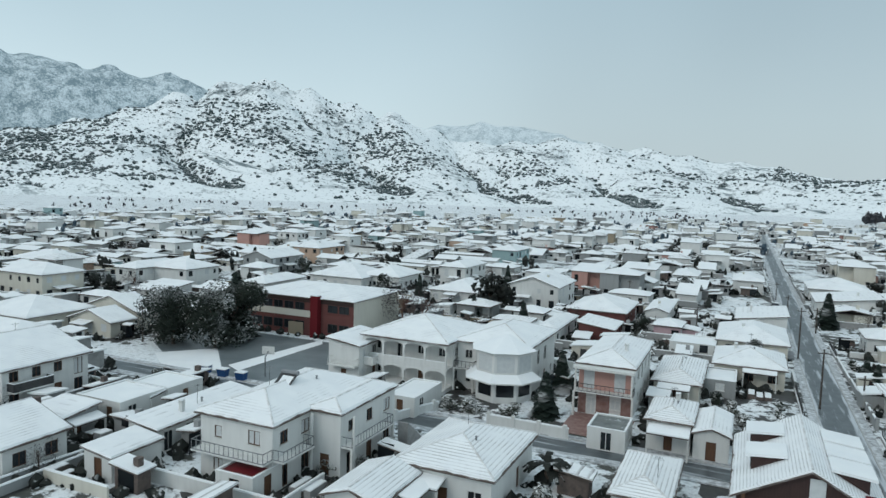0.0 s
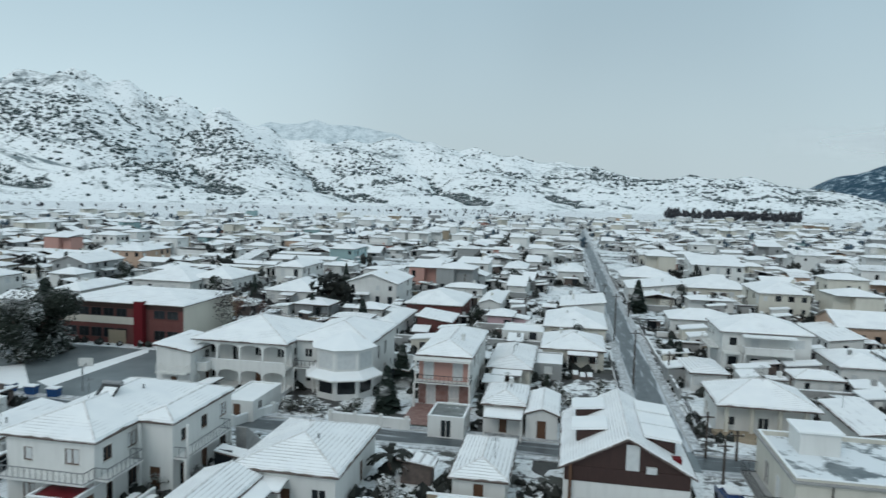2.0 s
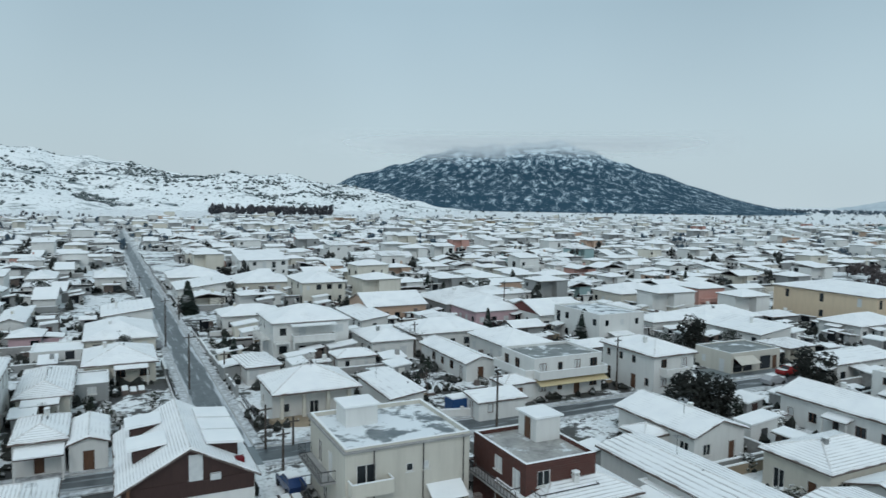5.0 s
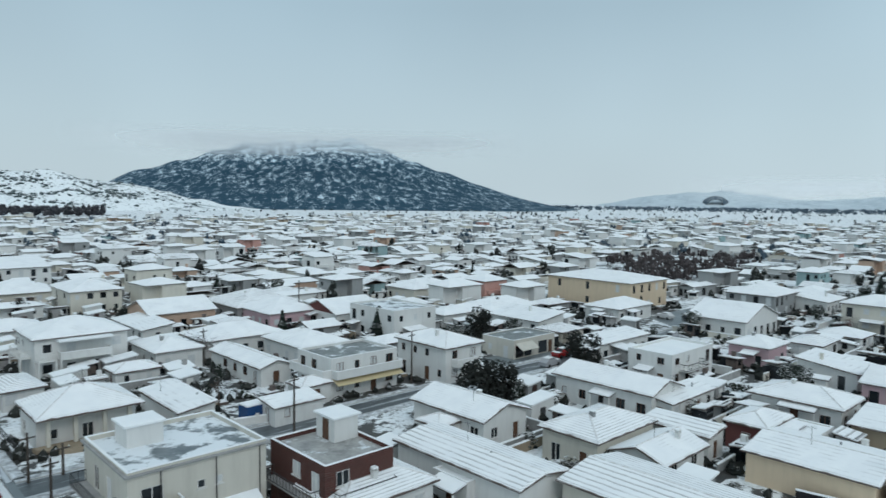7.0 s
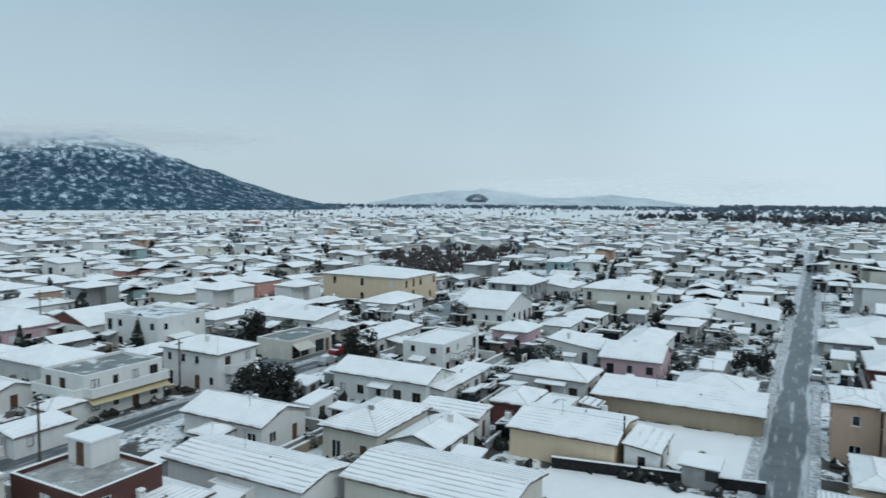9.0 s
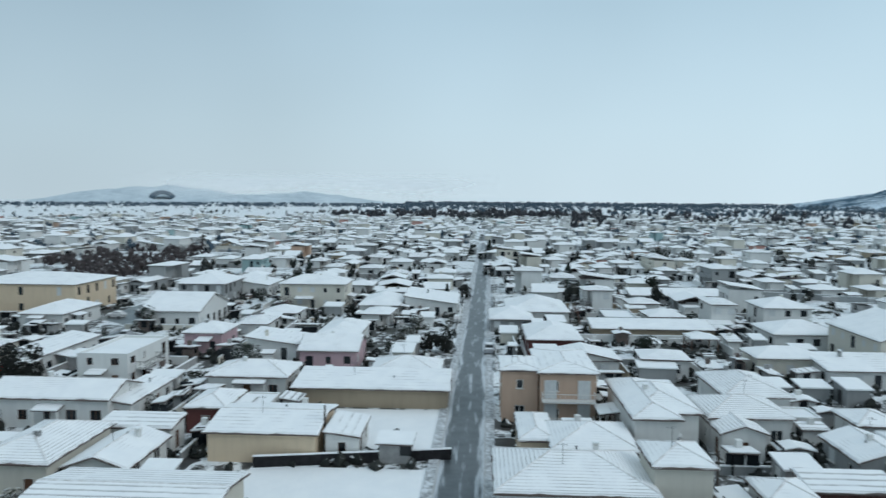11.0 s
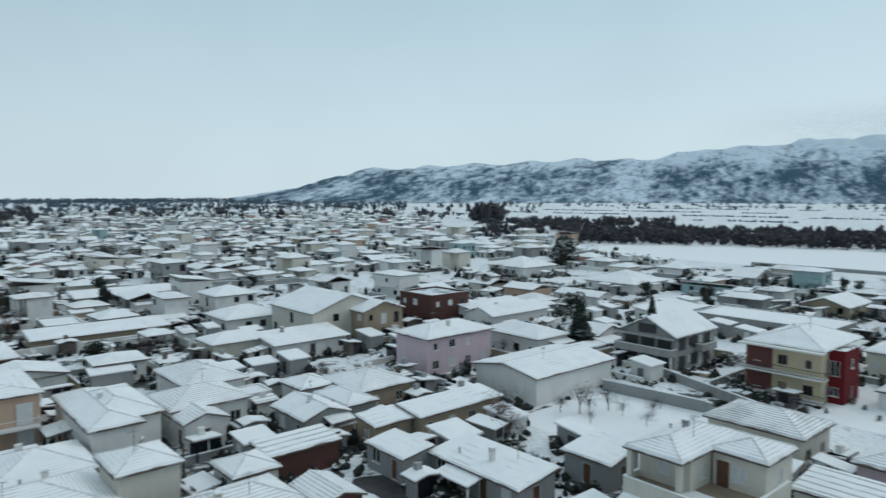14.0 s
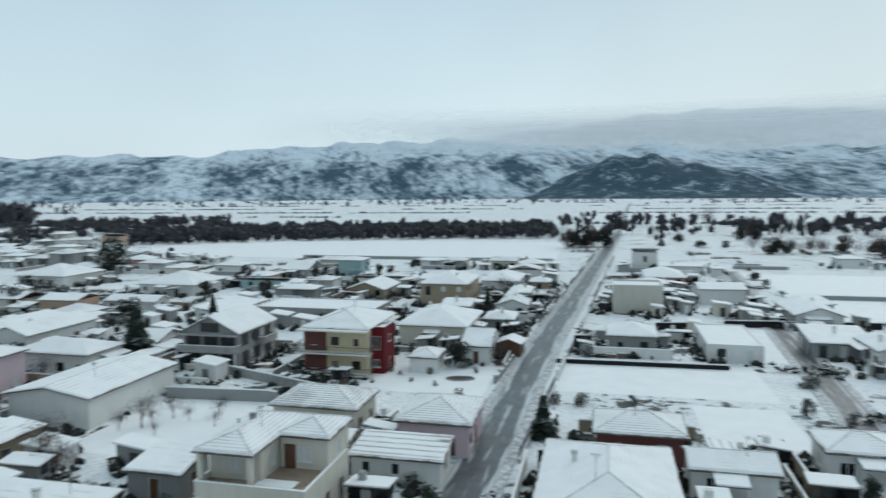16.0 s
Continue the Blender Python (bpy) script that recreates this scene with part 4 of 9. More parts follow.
def rail(parent, x0, y0, x1, y1, z, mat="frame_white", h=0.95, solid=False):
    """A balcony rail between two points."""
    m = Mesh()
    a, b = Vector((x0, y0, 0)), Vector((x1, y1, 0))
    n = max(2, int((b - a).length / 0.5))
    if solid:
        d = (b - a).normalized()
        s = Vector((-d.y, d.x, 0)) * 0.06
        q = [a + s, a - s, b - s, b + s]
        m.v = [(p.x, p.y, zz) for zz in (z, z + h) for p in q]
        m.f = [(0, 1, 2, 3), (7, 6, 5, 4), (0, 4, 5, 1), (1, 5, 6, 2), (2, 6, 7, 3), (3, 7, 4, 0)]
        m.s = [0] * 6
        # snow lying along the parapet
        k = len(m.v)
        m.v += [(p.x, p.y, zz) for zz in (z + h + 0.003, z + h + 0.09) for p in q]
        m.f += [tuple(i + k for i in f) for f in m.f[:6]]
        m.s += [1] * 6
        return part("railing", m, [mat, "snow"], parent)
    else:
        length = (b - a).length
        step = length / n
        xs = sorted(v for k in range(n + 1) for v in (k * step - 0.02, k * step + 0.02))
        lattice(m, xs, [0.0, 0.06, h - 0.07, h], -0.025, 0.025, lambda i, j: i % 2 == 0 or j != 1)
        return part("railing", m, [mat], parent, at=pose(x0, y0, z, 0, 0, math.degrees(math.atan2(y1 - y0, x1 - x0))))
    return part("railing", m, [mat], parent)


FACES = {"S": ((-1, -1), (1, 0), 0), "E": ((1, -1), (0, 1), 90), "N": ((1, 1), (-1, 0), 180), "W": ((-1, 1), (0, -1), 270)}


def balcony(parent, ox, oy, ww, dd, face, u0, u1, z, depth=1.2, mat="frame_white", solid=False, posts=False, slab="frame_white"):
    """A balcony on one face of a block: slab, railing on three sides, snow along the edge, posts below."""
    (sx, sy), (ux, uy), _ = FACES[face]
    nx, ny = uy, -ux
    px, py = ox + sx * ww / 2, oy + sy * dd / 2
    a, b = (px + ux * u0, py + uy * u0), (px + ux * u1, py + uy * u1)
    c, d = (b[0] + nx * depth, b[1] + ny * depth), (a[0] + nx * depth, a[1] + ny * depth)
    m = Mesh()
    xs, ys = [p[0] for p in (a, b, c, d)], [p[1] for p in (a, b, c, d)]
    m.box(min(xs), min(ys), z - 0.16, max(xs), max(ys), z)
    ob = part("balcony", m, [slab], parent)
    e = 0.06
    di, ci = (d[0] - nx * e + ux * e, d[1] - ny * e + uy * e), (c[0] - nx * e - ux * e, c[1] - ny * e - uy * e)
    rail(ob, *di, *ci, z, mat, solid=solid)
    rail(ob, a[0] + ux * e, a[1] + uy * e, *di, z, mat, solid=solid)
    rail(ob, *ci, b[0] - ux * e, b[1] - uy * e, z, mat, solid=solid)
    if posts:
        for q in (di, ci):
            t = Mesh()
            t.box(q[0] - .12, q[1] - .12, -0.2, q[0] + .12, q[1] + .12, z - 0.16)
            part("post", t, ["frame_white"], ob)
    return ob


def canopy(parent, ox, oy, ww, dd, face, u0, u1, z, depth, posts=True):
    """A lean-to porch roof under snow on one face of a block."""
    (sx, sy), (ux, uy), turn = FACES[face]
    px, py = ox + sx * ww / 2 + ux * u0, oy + sy * dd / 2 + uy * u0
    n = u1 - u0
    m = Mesh()
    m.v = [(0, -depth, z - 0.35), (n, -depth, z - 0.35), (n, -0.01, z), (0, -0.01, z)]
    m.v += [(a, b, c + 0.1) for a, b, c in m.v]
    m.v += [(a, b, c + 0.24) for a, b, c in m.v[:4]]
    m.f = [(3, 2, 1, 0), (0, 1, 5, 4), (1, 2, 6, 5), (2, 3, 7, 6), (3, 0, 4, 7), (4, 5, 9, 8), (5, 6, 10, 9), (6, 7, 11, 10), (7, 4, 8, 11), (8, 9, 10, 11)]
    m.s = [0] * 5 + [1] * 5
    ob = part("porch_roof", m, ["dark_wood", "roof_snow"], parent, at=pose(px, py, 0, 0, 0, turn))
    if posts:
        for x in (0.1, n - 0.1):
            t = Mesh()
            t.box(x - .08, -depth + .05, -0.2, x + .08, -depth + .21, z - 0.34)
            part("post", t, ["frame_white"], ob)
    return ob


def block(parent, ox, oy, w, d, h, kind, wall, cover, rng, fine, plan=None, gable_mat=None, tile="tile", slope=SLOPE, inset=None, balconies=True):
    """Walls with openings, and the roof over them. ox, oy: the place within the house."""
    if kind == "gable":
        kind = "gablex" if w >= d else "gabley"
    flat = kind == "flat"
    ov = 0.0 if flat else min(0.45, 0.07 * min(w, d))
    ww, dd = w - 2 * ov, d - 2 * ov
    # a porch side: the walls stand back under the roof
    mx = my = 0.0
    for f, v in (inset or {}).items():
        if f in "EW":
            ww, mx = ww - v, mx + (-v / 2 if f == "E" else v / 2)
        else:
            dd, my = dd - v, my + (-v / 2 if f == "N" else v / 2)
    wx, wy = parent.matrix_basis.translation.x + ox, parent.matrix_basis.translation.y + oy
    top = h - 0.02 if flat else h - 0.16 + slope * ov * (0.0 if kind.startswith("shed") else 1.0)
    storeys = 1 if h < 4.9 else (2 if h < 7.8 else 3)
    sh = (top if flat else h) / storeys
    m = Mesh()
    windows = []
    for f, ((sx, sy), (ux, uy), turn) in FACES.items():
        length = ww if ux else dd
        nx, ny = uy, -ux
        seen = (wx + nx * ww / 2) * nx + (wy + ny * dd / 2) * ny < 0
        p = (sx * ww / 2, sy * dd / 2, 0)
        holes = []
        rule = (plan or {}).get(f)
        for s in range(storeys):
            if rule == "blank":
                continue
            if isinstance(rule, list):
                todo = [r for r in rule if r[0] == s]
                for _, u, kd, wd, ht in todo:
                    z = s * sh + (0.05 if kd in ("door", "balcony", "garage") else 0.95)
                    u0 = u * length - wd / 2
                    if u0 > 0.15 and u0 + wd < length - 0.15 and z + ht < top - 0.1:
                        holes.append((u0, u0 + wd, z, z + ht))
                        windows.append((f, u0 + wd / 2, z, wd, ht, kd, turn))
                continue
            n = max(1, int((length - 0.6) / (2.6 if seen else 6.0)))
            for k in range(n):
                if rng.random() < 0.14:
                    continue
                wd, ht, kd = rng.choice(((1.1, 1.2, "window"), (1.3, 1.3, "window"), (0.8, 1.1, "window"), (1.2, 2.05, "balcony")))
                if s == 0 and k == n // 2 and seen and rng.random() < 0.6:
                    wd, ht, kd = 1.0, 2.05, "door"
                z = s * sh + (0.05 if kd != "window" else 0.95)
                u0 = (k + 0.5) * length / n - wd / 2
                if u0 < 0.2 or u0 + wd > length - 0.2 or z + ht > top - 0.1:
                    continue
                holes.append((u0, u0 + wd, z, z + ht))
                windows.append((f, u0 + wd / 2, z, wd, ht, kd, turn))
        facade(m, p, (ux, uy, 0), length, -0.4, top, holes)
    if kind in ("gablex", "gabley"):
        r = slope * (d if kind == "gablex" else w) / 2 - slope * ov
        g = 1 if gable_mat else 0
        if kind == "gablex":
            for s in (-1, 1):
                q = [(s * ww / 2, -s * dd / 2, top), (s * ww / 2, s * dd / 2, top), (s * ww / 2, 0, top + r)]
                m.poly(q, g)
        else:
            for s in (-1, 1):
                q = [(s * ww / 2, s * dd / 2, top), (-s * ww / 2, s * dd / 2, top), (0, s * dd / 2, top + r)]
                m.poly(q, g)
    elif kind.startswith("shed"):
        c, _ = loops(kind, w, d, ov, slope)
        for a, b in zip(c, c[1:] + c[:1]):
            m.poly([(a[0], a[1], top), (b[0], b[1], top), (b[0], b[1], h + b[2] - 0.16), (a[0], a[1], h + a[2] - 0.16)])
    at = pose(ox, oy, 0)
    wl = part("wall", m, [wall] + ([gable_mat] if gable_mat else []), parent, at=pose(ox + mx, oy + my, 0))
    if storeys > 1 and balconies and fine:
        for f, ((sx, sy), (ux, uy), _) in FACES.items():
            length = ww if ux else dd
            if (wx + uy * ww / 2) * uy - (wy - ux * dd / 2) * ux < 0 and length > 4.5 and rng.random() < 0.6:
                a = rng.uniform(0.0, 0.3) * length
                b = a + min(length - a, rng.uniform(3.2, 6.5))
                balcony(parent, ox + mx, oy + my, ww, dd, f, a, b, sh + 0.02, rng.uniform(1.0, 1.5), rng.choice(("frame_white", "frame_white", "dark_metal")), rng.random() < 0.45)
    if balconies and not inset and min(w, d) > 4:
        for f, ((sx, sy), (ux, uy), _) in FACES.items():
            length = ww if ux else dd
            if (wx + uy * ww / 2) * uy - (wy - ux * dd / 2) * ux < 0 and length > 4.0 and rng.random() < 0.22:
                a = rng.uniform(0.05, 0.45) * length
                canopy(parent, ox + mx, oy + my, ww, dd, f, a, a + min(length - a, rng.uniform(2.5, 5.0)), min(2.75, top - 0.25), rng.uniform(1.3, 2.4), fine)
    colour = rng.choice(("frame_white", "frame_white", "frame_wood"))
    for f, u, z, wd, ht, kd, turn in windows:
        (sx, sy), (ux, uy), _ = FACES[f]
        x, y = sx * ww / 2 + ux * u, sy * dd / 2 + uy * u
        add_window(wl, pose(x, y, z, 0, 0, turn), wd, ht, "door" if kd == "door" else ("window" if kd == "window" else "balcony"), colour, rng, fine)
    if flat:
        flat_roof(parent, at, w, d, h, cover if cover in ("wet_roof", "worn_roof", "dark_flat", "concrete", "flat_snow", "terrace", "cloth_red") else "snow", 0.5 if cover == "terrace" else (0.35 if h > 3.4 else 0.12), wall)
    else:
        roof(parent, at, kind, w, d, h, cover, slope, tile, ridges=fine and min(w, d) > 3.5)
    return wl


COLOUR_WORD = dict(white="white", cream="cream", grey="grey", pink="salmon pink", peach="peach", yellow="pale yellow", butter="pale yellow", rose="pale pink", lilac="pale lilac pink", offwhite="off-white", tan="tan", red="dark red", crimson="crimson", teal="pale teal", brick="red brick", concrete="grey concrete")
ROOF_WORD = dict(hip="hipped", flat="flat", gable="gabled", gablex="gabled", gabley="gabled")
HOUSES = []


def shed_way(cx, cy, w, d):
    """A lean-to rises away from the camera."""
    if w < d:
        return "shedxp" if cx > 0 else "shedxn"
    return "shedyp" if cy > 0 else "shedyn"


def house(blocks, wall, cover="roof_snow", chim=None, label="", name="", plan=None, gable_mat=None, seed=0, tile="tile", slope=SLOPE, inset=None, balconies=True):
    """A building of one or more blocks: (centre x, centre y, width, depth, eaves, roof, roof cover, wall)."""
    cx, cy, w, d, h, kind = blocks[0][:6]
    big = max(b[4] for b in blocks)
    small = w * d < 40 and big < 3.7
    nm = name or ("shed" if small else "house")
    words = label or f"{COLOUR_WORD[wall]} {'two-storey' if big > 4.9 else 'single-storey'} {nm} with snowy {ROOF_WORD.get(kind, 'lean-to')} roof"
    ob = thing(nm, cx, cy, 0, 0, words, nm.replace("_", " "), "houses of the town" if nm == "house" else "")
    rng = random.Random(seed + int(abs(cx) * 31 + abs(cy) * 17))
    fine = math.hypot(cx, cy) < 112
    for i, b in enumerate(blocks):
        x, y, bw, bd, bh, bk = b[:6]
        if bk == "shed":
            bk = shed_way(x, y, bw, bd)
        HOUSES.append((x - bw / 2, y - bd / 2, x + bw / 2, y + bd / 2))
        block(ob, x - cx, y - cy, bw, bd, bh, bk, (b[7] if len(b) > 7 else "") or wall, (b[6] if len(b) > 6 else "") or cover, rng, fine,
              plan if i == 0 else None, gable_mat, tile, slope, inset if i == 0 else None, balconies)
    if chim is None and plan and plan.get('W') == 'blank':
        chim = 0
    if chim is None:
        chim = 0 if small or kind == "flat" or rng.random() < 0.45 else 1
    if fine and not small and kind != "flat" and rng.random() < 0.6:
        ax, ay = w * rng.uniform(-.2, .2), d * rng.uniform(-.2, .2)
        az = h + slope * (min(w, d) / 2 - max(abs(ax) if w < d else abs(ay), 0.2))
        t = Mesh()
        t.tube((ax, ay, az - 0.2), (ax, ay, az + 2.0), 0.025, 0.02, 5)
        aerial = part("aerial", t, ["dark_metal"], ob, "thin roof aerial")
        for k in range(4):
            t = Mesh()
            t.tube((ax - 0.45 + 0.06 * k, ay + 0.22 * k - 0.3, az + 1.85), (ax + 0.45 - 0.06 * k, ay + 0.22 * k - 0.3, az + 1.85), 0.012, 0.012, 4)
            part("rod", t, ["metal"], aerial)
        t = Mesh()
        t.tube((ax, ay - 0.4, az + 1.82), (ax, ay + 0.5, az + 1.82), 0.015, 0.015, 4)
        part("boom", t, ["metal"], aerial)
        t = Mesh()
        t.tube((-ax + 0.6, -ay, az - 0.6), (-ax + 0.6, -ay, az + 0.25), 0.09, 0.09, 8)
        t.tube((-ax + 0.6, -ay, az + 0.25), (-ax + 0.6, -ay, az + 0.36), 0.15, 0.04, 8)
        part("vent_pipe", t, ["metal"], ob)
    if chim:
        chimney(ob, w * rng.uniform(-.25, .25), d * rng.uniform(-.2, .2), h + SLOPE * min(w, d) * 0.22, 0.9, rng.choice(("white", "grey", "cream", "white")))
    return ob

# ---------------------------------------------------------------- houses placed one by one
corner_house = house([(-40.59, 55.12, 8.98, 17.0, 6.2, 'hip'), (-34.8, 57.75, 4.0, 11.06, 6.2, 'hip')], 'white', balconies=False, chim=0, label='white two-storey house with wrap-around balcony and outside stair')
house([(-38.52, 46.44, 4.0, 4.0, 2.4, 'flat')], 'white', cover='cloth_red', name='garage', label='small white garage with red sheet roof half under snow')
arcade_house = house([(-41.84, 88.81, 13.56, 14.5, 6.6, 'hip'), (-30.31, 92.16, 10.88, 14.45, 6.6, 'hip')], 'white', balconies=False, inset={'S': 2.2}, chim=0, label='white two-storey house with arched loggias and bay')
house([(-49.68, 83.5, 5.65, 9.24, 5.52, 'shed')], 'white')
house([(-36.61, 74.89, 4.0, 7.81, 2.4, 'flat')], 'white')
pink_house = house([(-14.74, 90.96, 7.38, 17.0, 6.4, 'hip')], 'white', plan={'S': [(0, 0.25, 'balcony', 1.1, 2.05), (0, 0.7, 'window', 1.2, 1.2)]}, balconies=False, label='salmon pink two-storey house with white balcony')
house([(-12.38, 74.0, 4.0, 4.97, 2.4, 'flat')], 'white', cover='dark_flat')
house([(-6.43, 78.38, 5.2, 8.37, 3.36, 'hip')], 'white', cover='roof_snow_rows')
house([(-2.14, 77.63, 4.0, 8.52, 2.88, 'gabley')], 'white')
house([(-7.37, 99.76, 6.56, 14.85, 2.88, 'hip')], 'cream', cover='roof_snow_rows')
house([(1.31, 111.9, 10.26, 11.85, 3.04, 'hip')], 'cream')
house([(-2.24, 102.46, 4.0, 7.28, 2.4, 'flat')], 'grey')
gable_house = house([(5.35, 62.2, 10.9, 14.6, 4.6, 'gabley')], 'white', gable_mat='dark_wood', slope=0.53, chim=0, balconies=False, label='white house with dark boarded gable and snowy dormers', cover='roof_snow_rows')
house([(-6.72, 60.72, 5.29, 10.35, 2.56, 'hip')], 'white', cover='roof_snow_rows')
house([(-22.16, 56.99, 9.6, 12.46, 3.6, 'hip'), (-26.64, 47.25, 5.43, 7.56, 3.04, 'gabley')], 'white', cover='roof_snow_rows')
house([(-51.98, 44.96, 4.0, 6.23, 2.4, 'shed')], 'white')
house([(-53.68, 56.1, 4.42, 15.45, 2.64, 'shed')], 'white')
house([(-64.78, 55.99, 6.84, 6.76, 2.72, 'flat'), (-64.09, 61.86, 6.11, 5.64, 2.72, 'flat')], 'white')
house([(-65.28, 48.42, 5.92, 5.76, 2.4, 'shed')], 'grey')
house([(-64.04, 41.07, 11.51, 7.18, 3.04, 'gabley')], 'white')
house([(-82.94, 54.66, 15.18, 11.96, 5.06, 'gabley')], 'white')
house([(-117.75, 82.6, 15.88, 14.25, 3.2, 'hip')], 'cream')
house([(-107.02, 70.38, 14.21, 7.24, 3.2, 'hip')], 'white')
house([(-103.02, 84.84, 10.78, 5.88, 2.64, 'gabley')], 'cream')
house([(-106.27, 91.87, 17.0, 6.18, 2.8, 'gabley')], 'cream')
house([(-147.48, 105.28, 15.85, 11.15, 5.7, 'hip')], 'cream')
house([(-191.76, 139.9, 17.0, 13.82, 3.04, 'hip')], 'pink')
house([(-138.91, 129.22, 7.58, 17.0, 5.52, 'hip'), (-131.62, 132.45, 14.24, 11.98, 5.52, 'hip')], 'white')
house([(-122.88, 117.55, 9.99, 9.66, 2.4, 'shed')], 'white')
house([(-99.28, 161.62, 16.83, 17.0, 3.2, 'hip')], 'white')
house([(-88.8, 165.93, 12.46, 15.46, 3.6, 'hip')], 'white')
house([(-108.24, 139.76, 7.66, 17.0, 3.2, 'hip')], 'white')
house([(-133.89, 172.27, 11.2, 17.0, 5.06, 'gable')], 'grey')
house([(-139.77, 205.55, 11.38, 17.0, 5.52, 'hip')], 'peach')
house([(-74.77, 183.32, 8.44, 17.0, 5.52, 'hip')], 'white')
house([(-80.1, 242.55, 9.99, 17.0, 5.8, 'hip')], 'teal')
house([(-62.76, 155.78, 12.73, 17.0, 3.2, 'hip')], 'white')
house([(-45.16, 161.89, 13.04, 17.0, 5.15, 'gabley')], 'white')
house([(-27.53, 148.34, 12.6, 17.0, 3.2, 'hip')], 'red')
house([(-31.76, 125.31, 4.49, 17.0, 2.88, 'hip')], 'white')
house([(-24.12, 127.7, 7.13, 9.55, 2.88, 'shed')], 'red')
house([(-16.6, 156.49, 5.39, 16.81, 2.8, 'gabley')], 'white')
house([(-44.24, 235.61, 7.62, 13.8, 2.8, 'hip')], 'white')
house([(0.78, 220.68, 8.87, 17.0, 3.68, 'hip')], 'white')
house([(1.76, 134.23, 11.83, 17.0, 2.8, 'hip')], 'cream')
house([(-7.5, 125.42, 7.36, 7.43, 2.4, 'flat')], 'white')
house([(3.56, 160.06, 10.27, 15.37, 2.4, 'shed')], 'white')
house([(-17.01, 231.01, 8.0, 17.0, 2.8, 'hip')], 'white')
school = house([(-73.11, 110.02, 23.44, 17.56, 7.0, 'hip')], 'red', name='school_building', balconies=False, chim=0, slope=0.16, label='dark red two-storey school with bright red stair tower', plan={'S': 'blank'})
house([(23.54, 219.91, 15.78, 17.0, 3.04, 'hip')], 'white')
house([(22.33, 190.09, 14.08, 17.0, 3.36, 'shed')], 'white')
house([(26.36, 143.76, 13.04, 9.21, 3.2, 'hip')], 'white')
balcony_house = house([(30.88, 118.26, 13.95, 12.19, 6.2, 'hip')], 'white', balconies=False, label='white two-storey house with broad front balconies')
house([(49.51, 176.59, 12.02, 17.0, 5.52, 'hip')], 'cream')
house([(40.12, 201.17, 17.0, 17.0, 3.04, 'hip')], 'cream')
house([(47.92, 242.14, 17.0, 17.0, 5.52, 'shed')], 'white')
house([(34.67, 45.66, 10.39, 7.38, 3.04, 'hip')], 'white', cover='roof_snow_rows')
house([(57.37, 55.7, 8.16, 12.56, 3.2, 'gabley')], 'white')
house([(52.18, 55.32, 4.0, 4.0, 2.4, 'hip')], 'white')
house([(79.45, 49.53, 8.12, 15.64, 3.6, 'gabley')], 'white')
house([(82.6, 41.76, 11.79, 4.0, 2.8, 'shed')], 'white')
house([(98.47, 51.86, 12.86, 7.27, 5.15, 'flat')], 'white')
house([(105.38, 66.52, 15.89, 5.28, 3.36, 'shed')], 'white')
shop = house([(94.66, 79.65, 11.37, 7.44, 3.3, 'flat')], 'offwhite', cover='dark_flat', balconies=False, plan={'S': 'blank'}, label='low shop with a wet flat roof and a cream awning')
house([(72.62, 77.36, 8.5, 11.97, 5.52, 'hip')], 'white')
house([(86.64, 106.26, 10.69, 14.15, 6.26, 'flat')], 'white', cover='flat_snow')
corner_block = house([(57.7, 80.96, 11.58, 8.58, 5.6, 'flat')], 'white', cover='dark_flat', balconies=False, label='white two-storey corner block with cream awning')
house([(50.09, 96.32, 5.72, 17.0, 2.8, 'gabley')], 'white')
house([(55.66, 113.26, 15.32, 10.46, 3.36, 'hip')], 'white')
house([(62.5, 100.18, 9.9, 12.95, 3.36, 'hip')], 'white')
house([(43.11, 111.14, 8.34, 11.14, 3.2, 'hip')], 'white')
house([(34.5, 101.8, 6.85, 4.81, 2.56, 'hip')], 'white')
house([(33.38, 83.4, 5.06, 13.18, 2.4, 'shed')], 'white')
house([(43.74, 73.13, 7.31, 4.0, 2.4, 'shed')], 'white')
house([(49.22, 77.82, 5.1, 4.15, 2.72, 'hip')], 'white')
house([(48.06, 136.14, 6.49, 17.0, 2.72, 'shed')], 'white')
house([(57.3, 144.74, 14.71, 13.26, 3.6, 'gable')], 'peach')
house([(76.06, 132.98, 12.83, 15.18, 3.36, 'hip')], 'rose')
house([(76.92, 145.71, 17.0, 16.94, 3.36, 'hip')], 'grey', cover='roof_snow_bare')
house([(86.52, 123.53, 13.1, 14.0, 3.36, 'gablex')], 'white', gable_mat='red')
house([(125.55, 140.88, 17.0, 12.09, 3.6, 'hip')], 'cream')
house([(140.35, 137.38, 17.0, 10.25, 3.84, 'hip')], 'white')
house([(117.77, 105.68, 17.0, 11.27, 3.2, 'hip')], 'white')
house([(105.07, 105.89, 15.24, 6.98, 3.2, 'hip')], 'white')
house([(112.99, 93.73, 9.28, 15.3, 2.88, 'shed')], 'white')
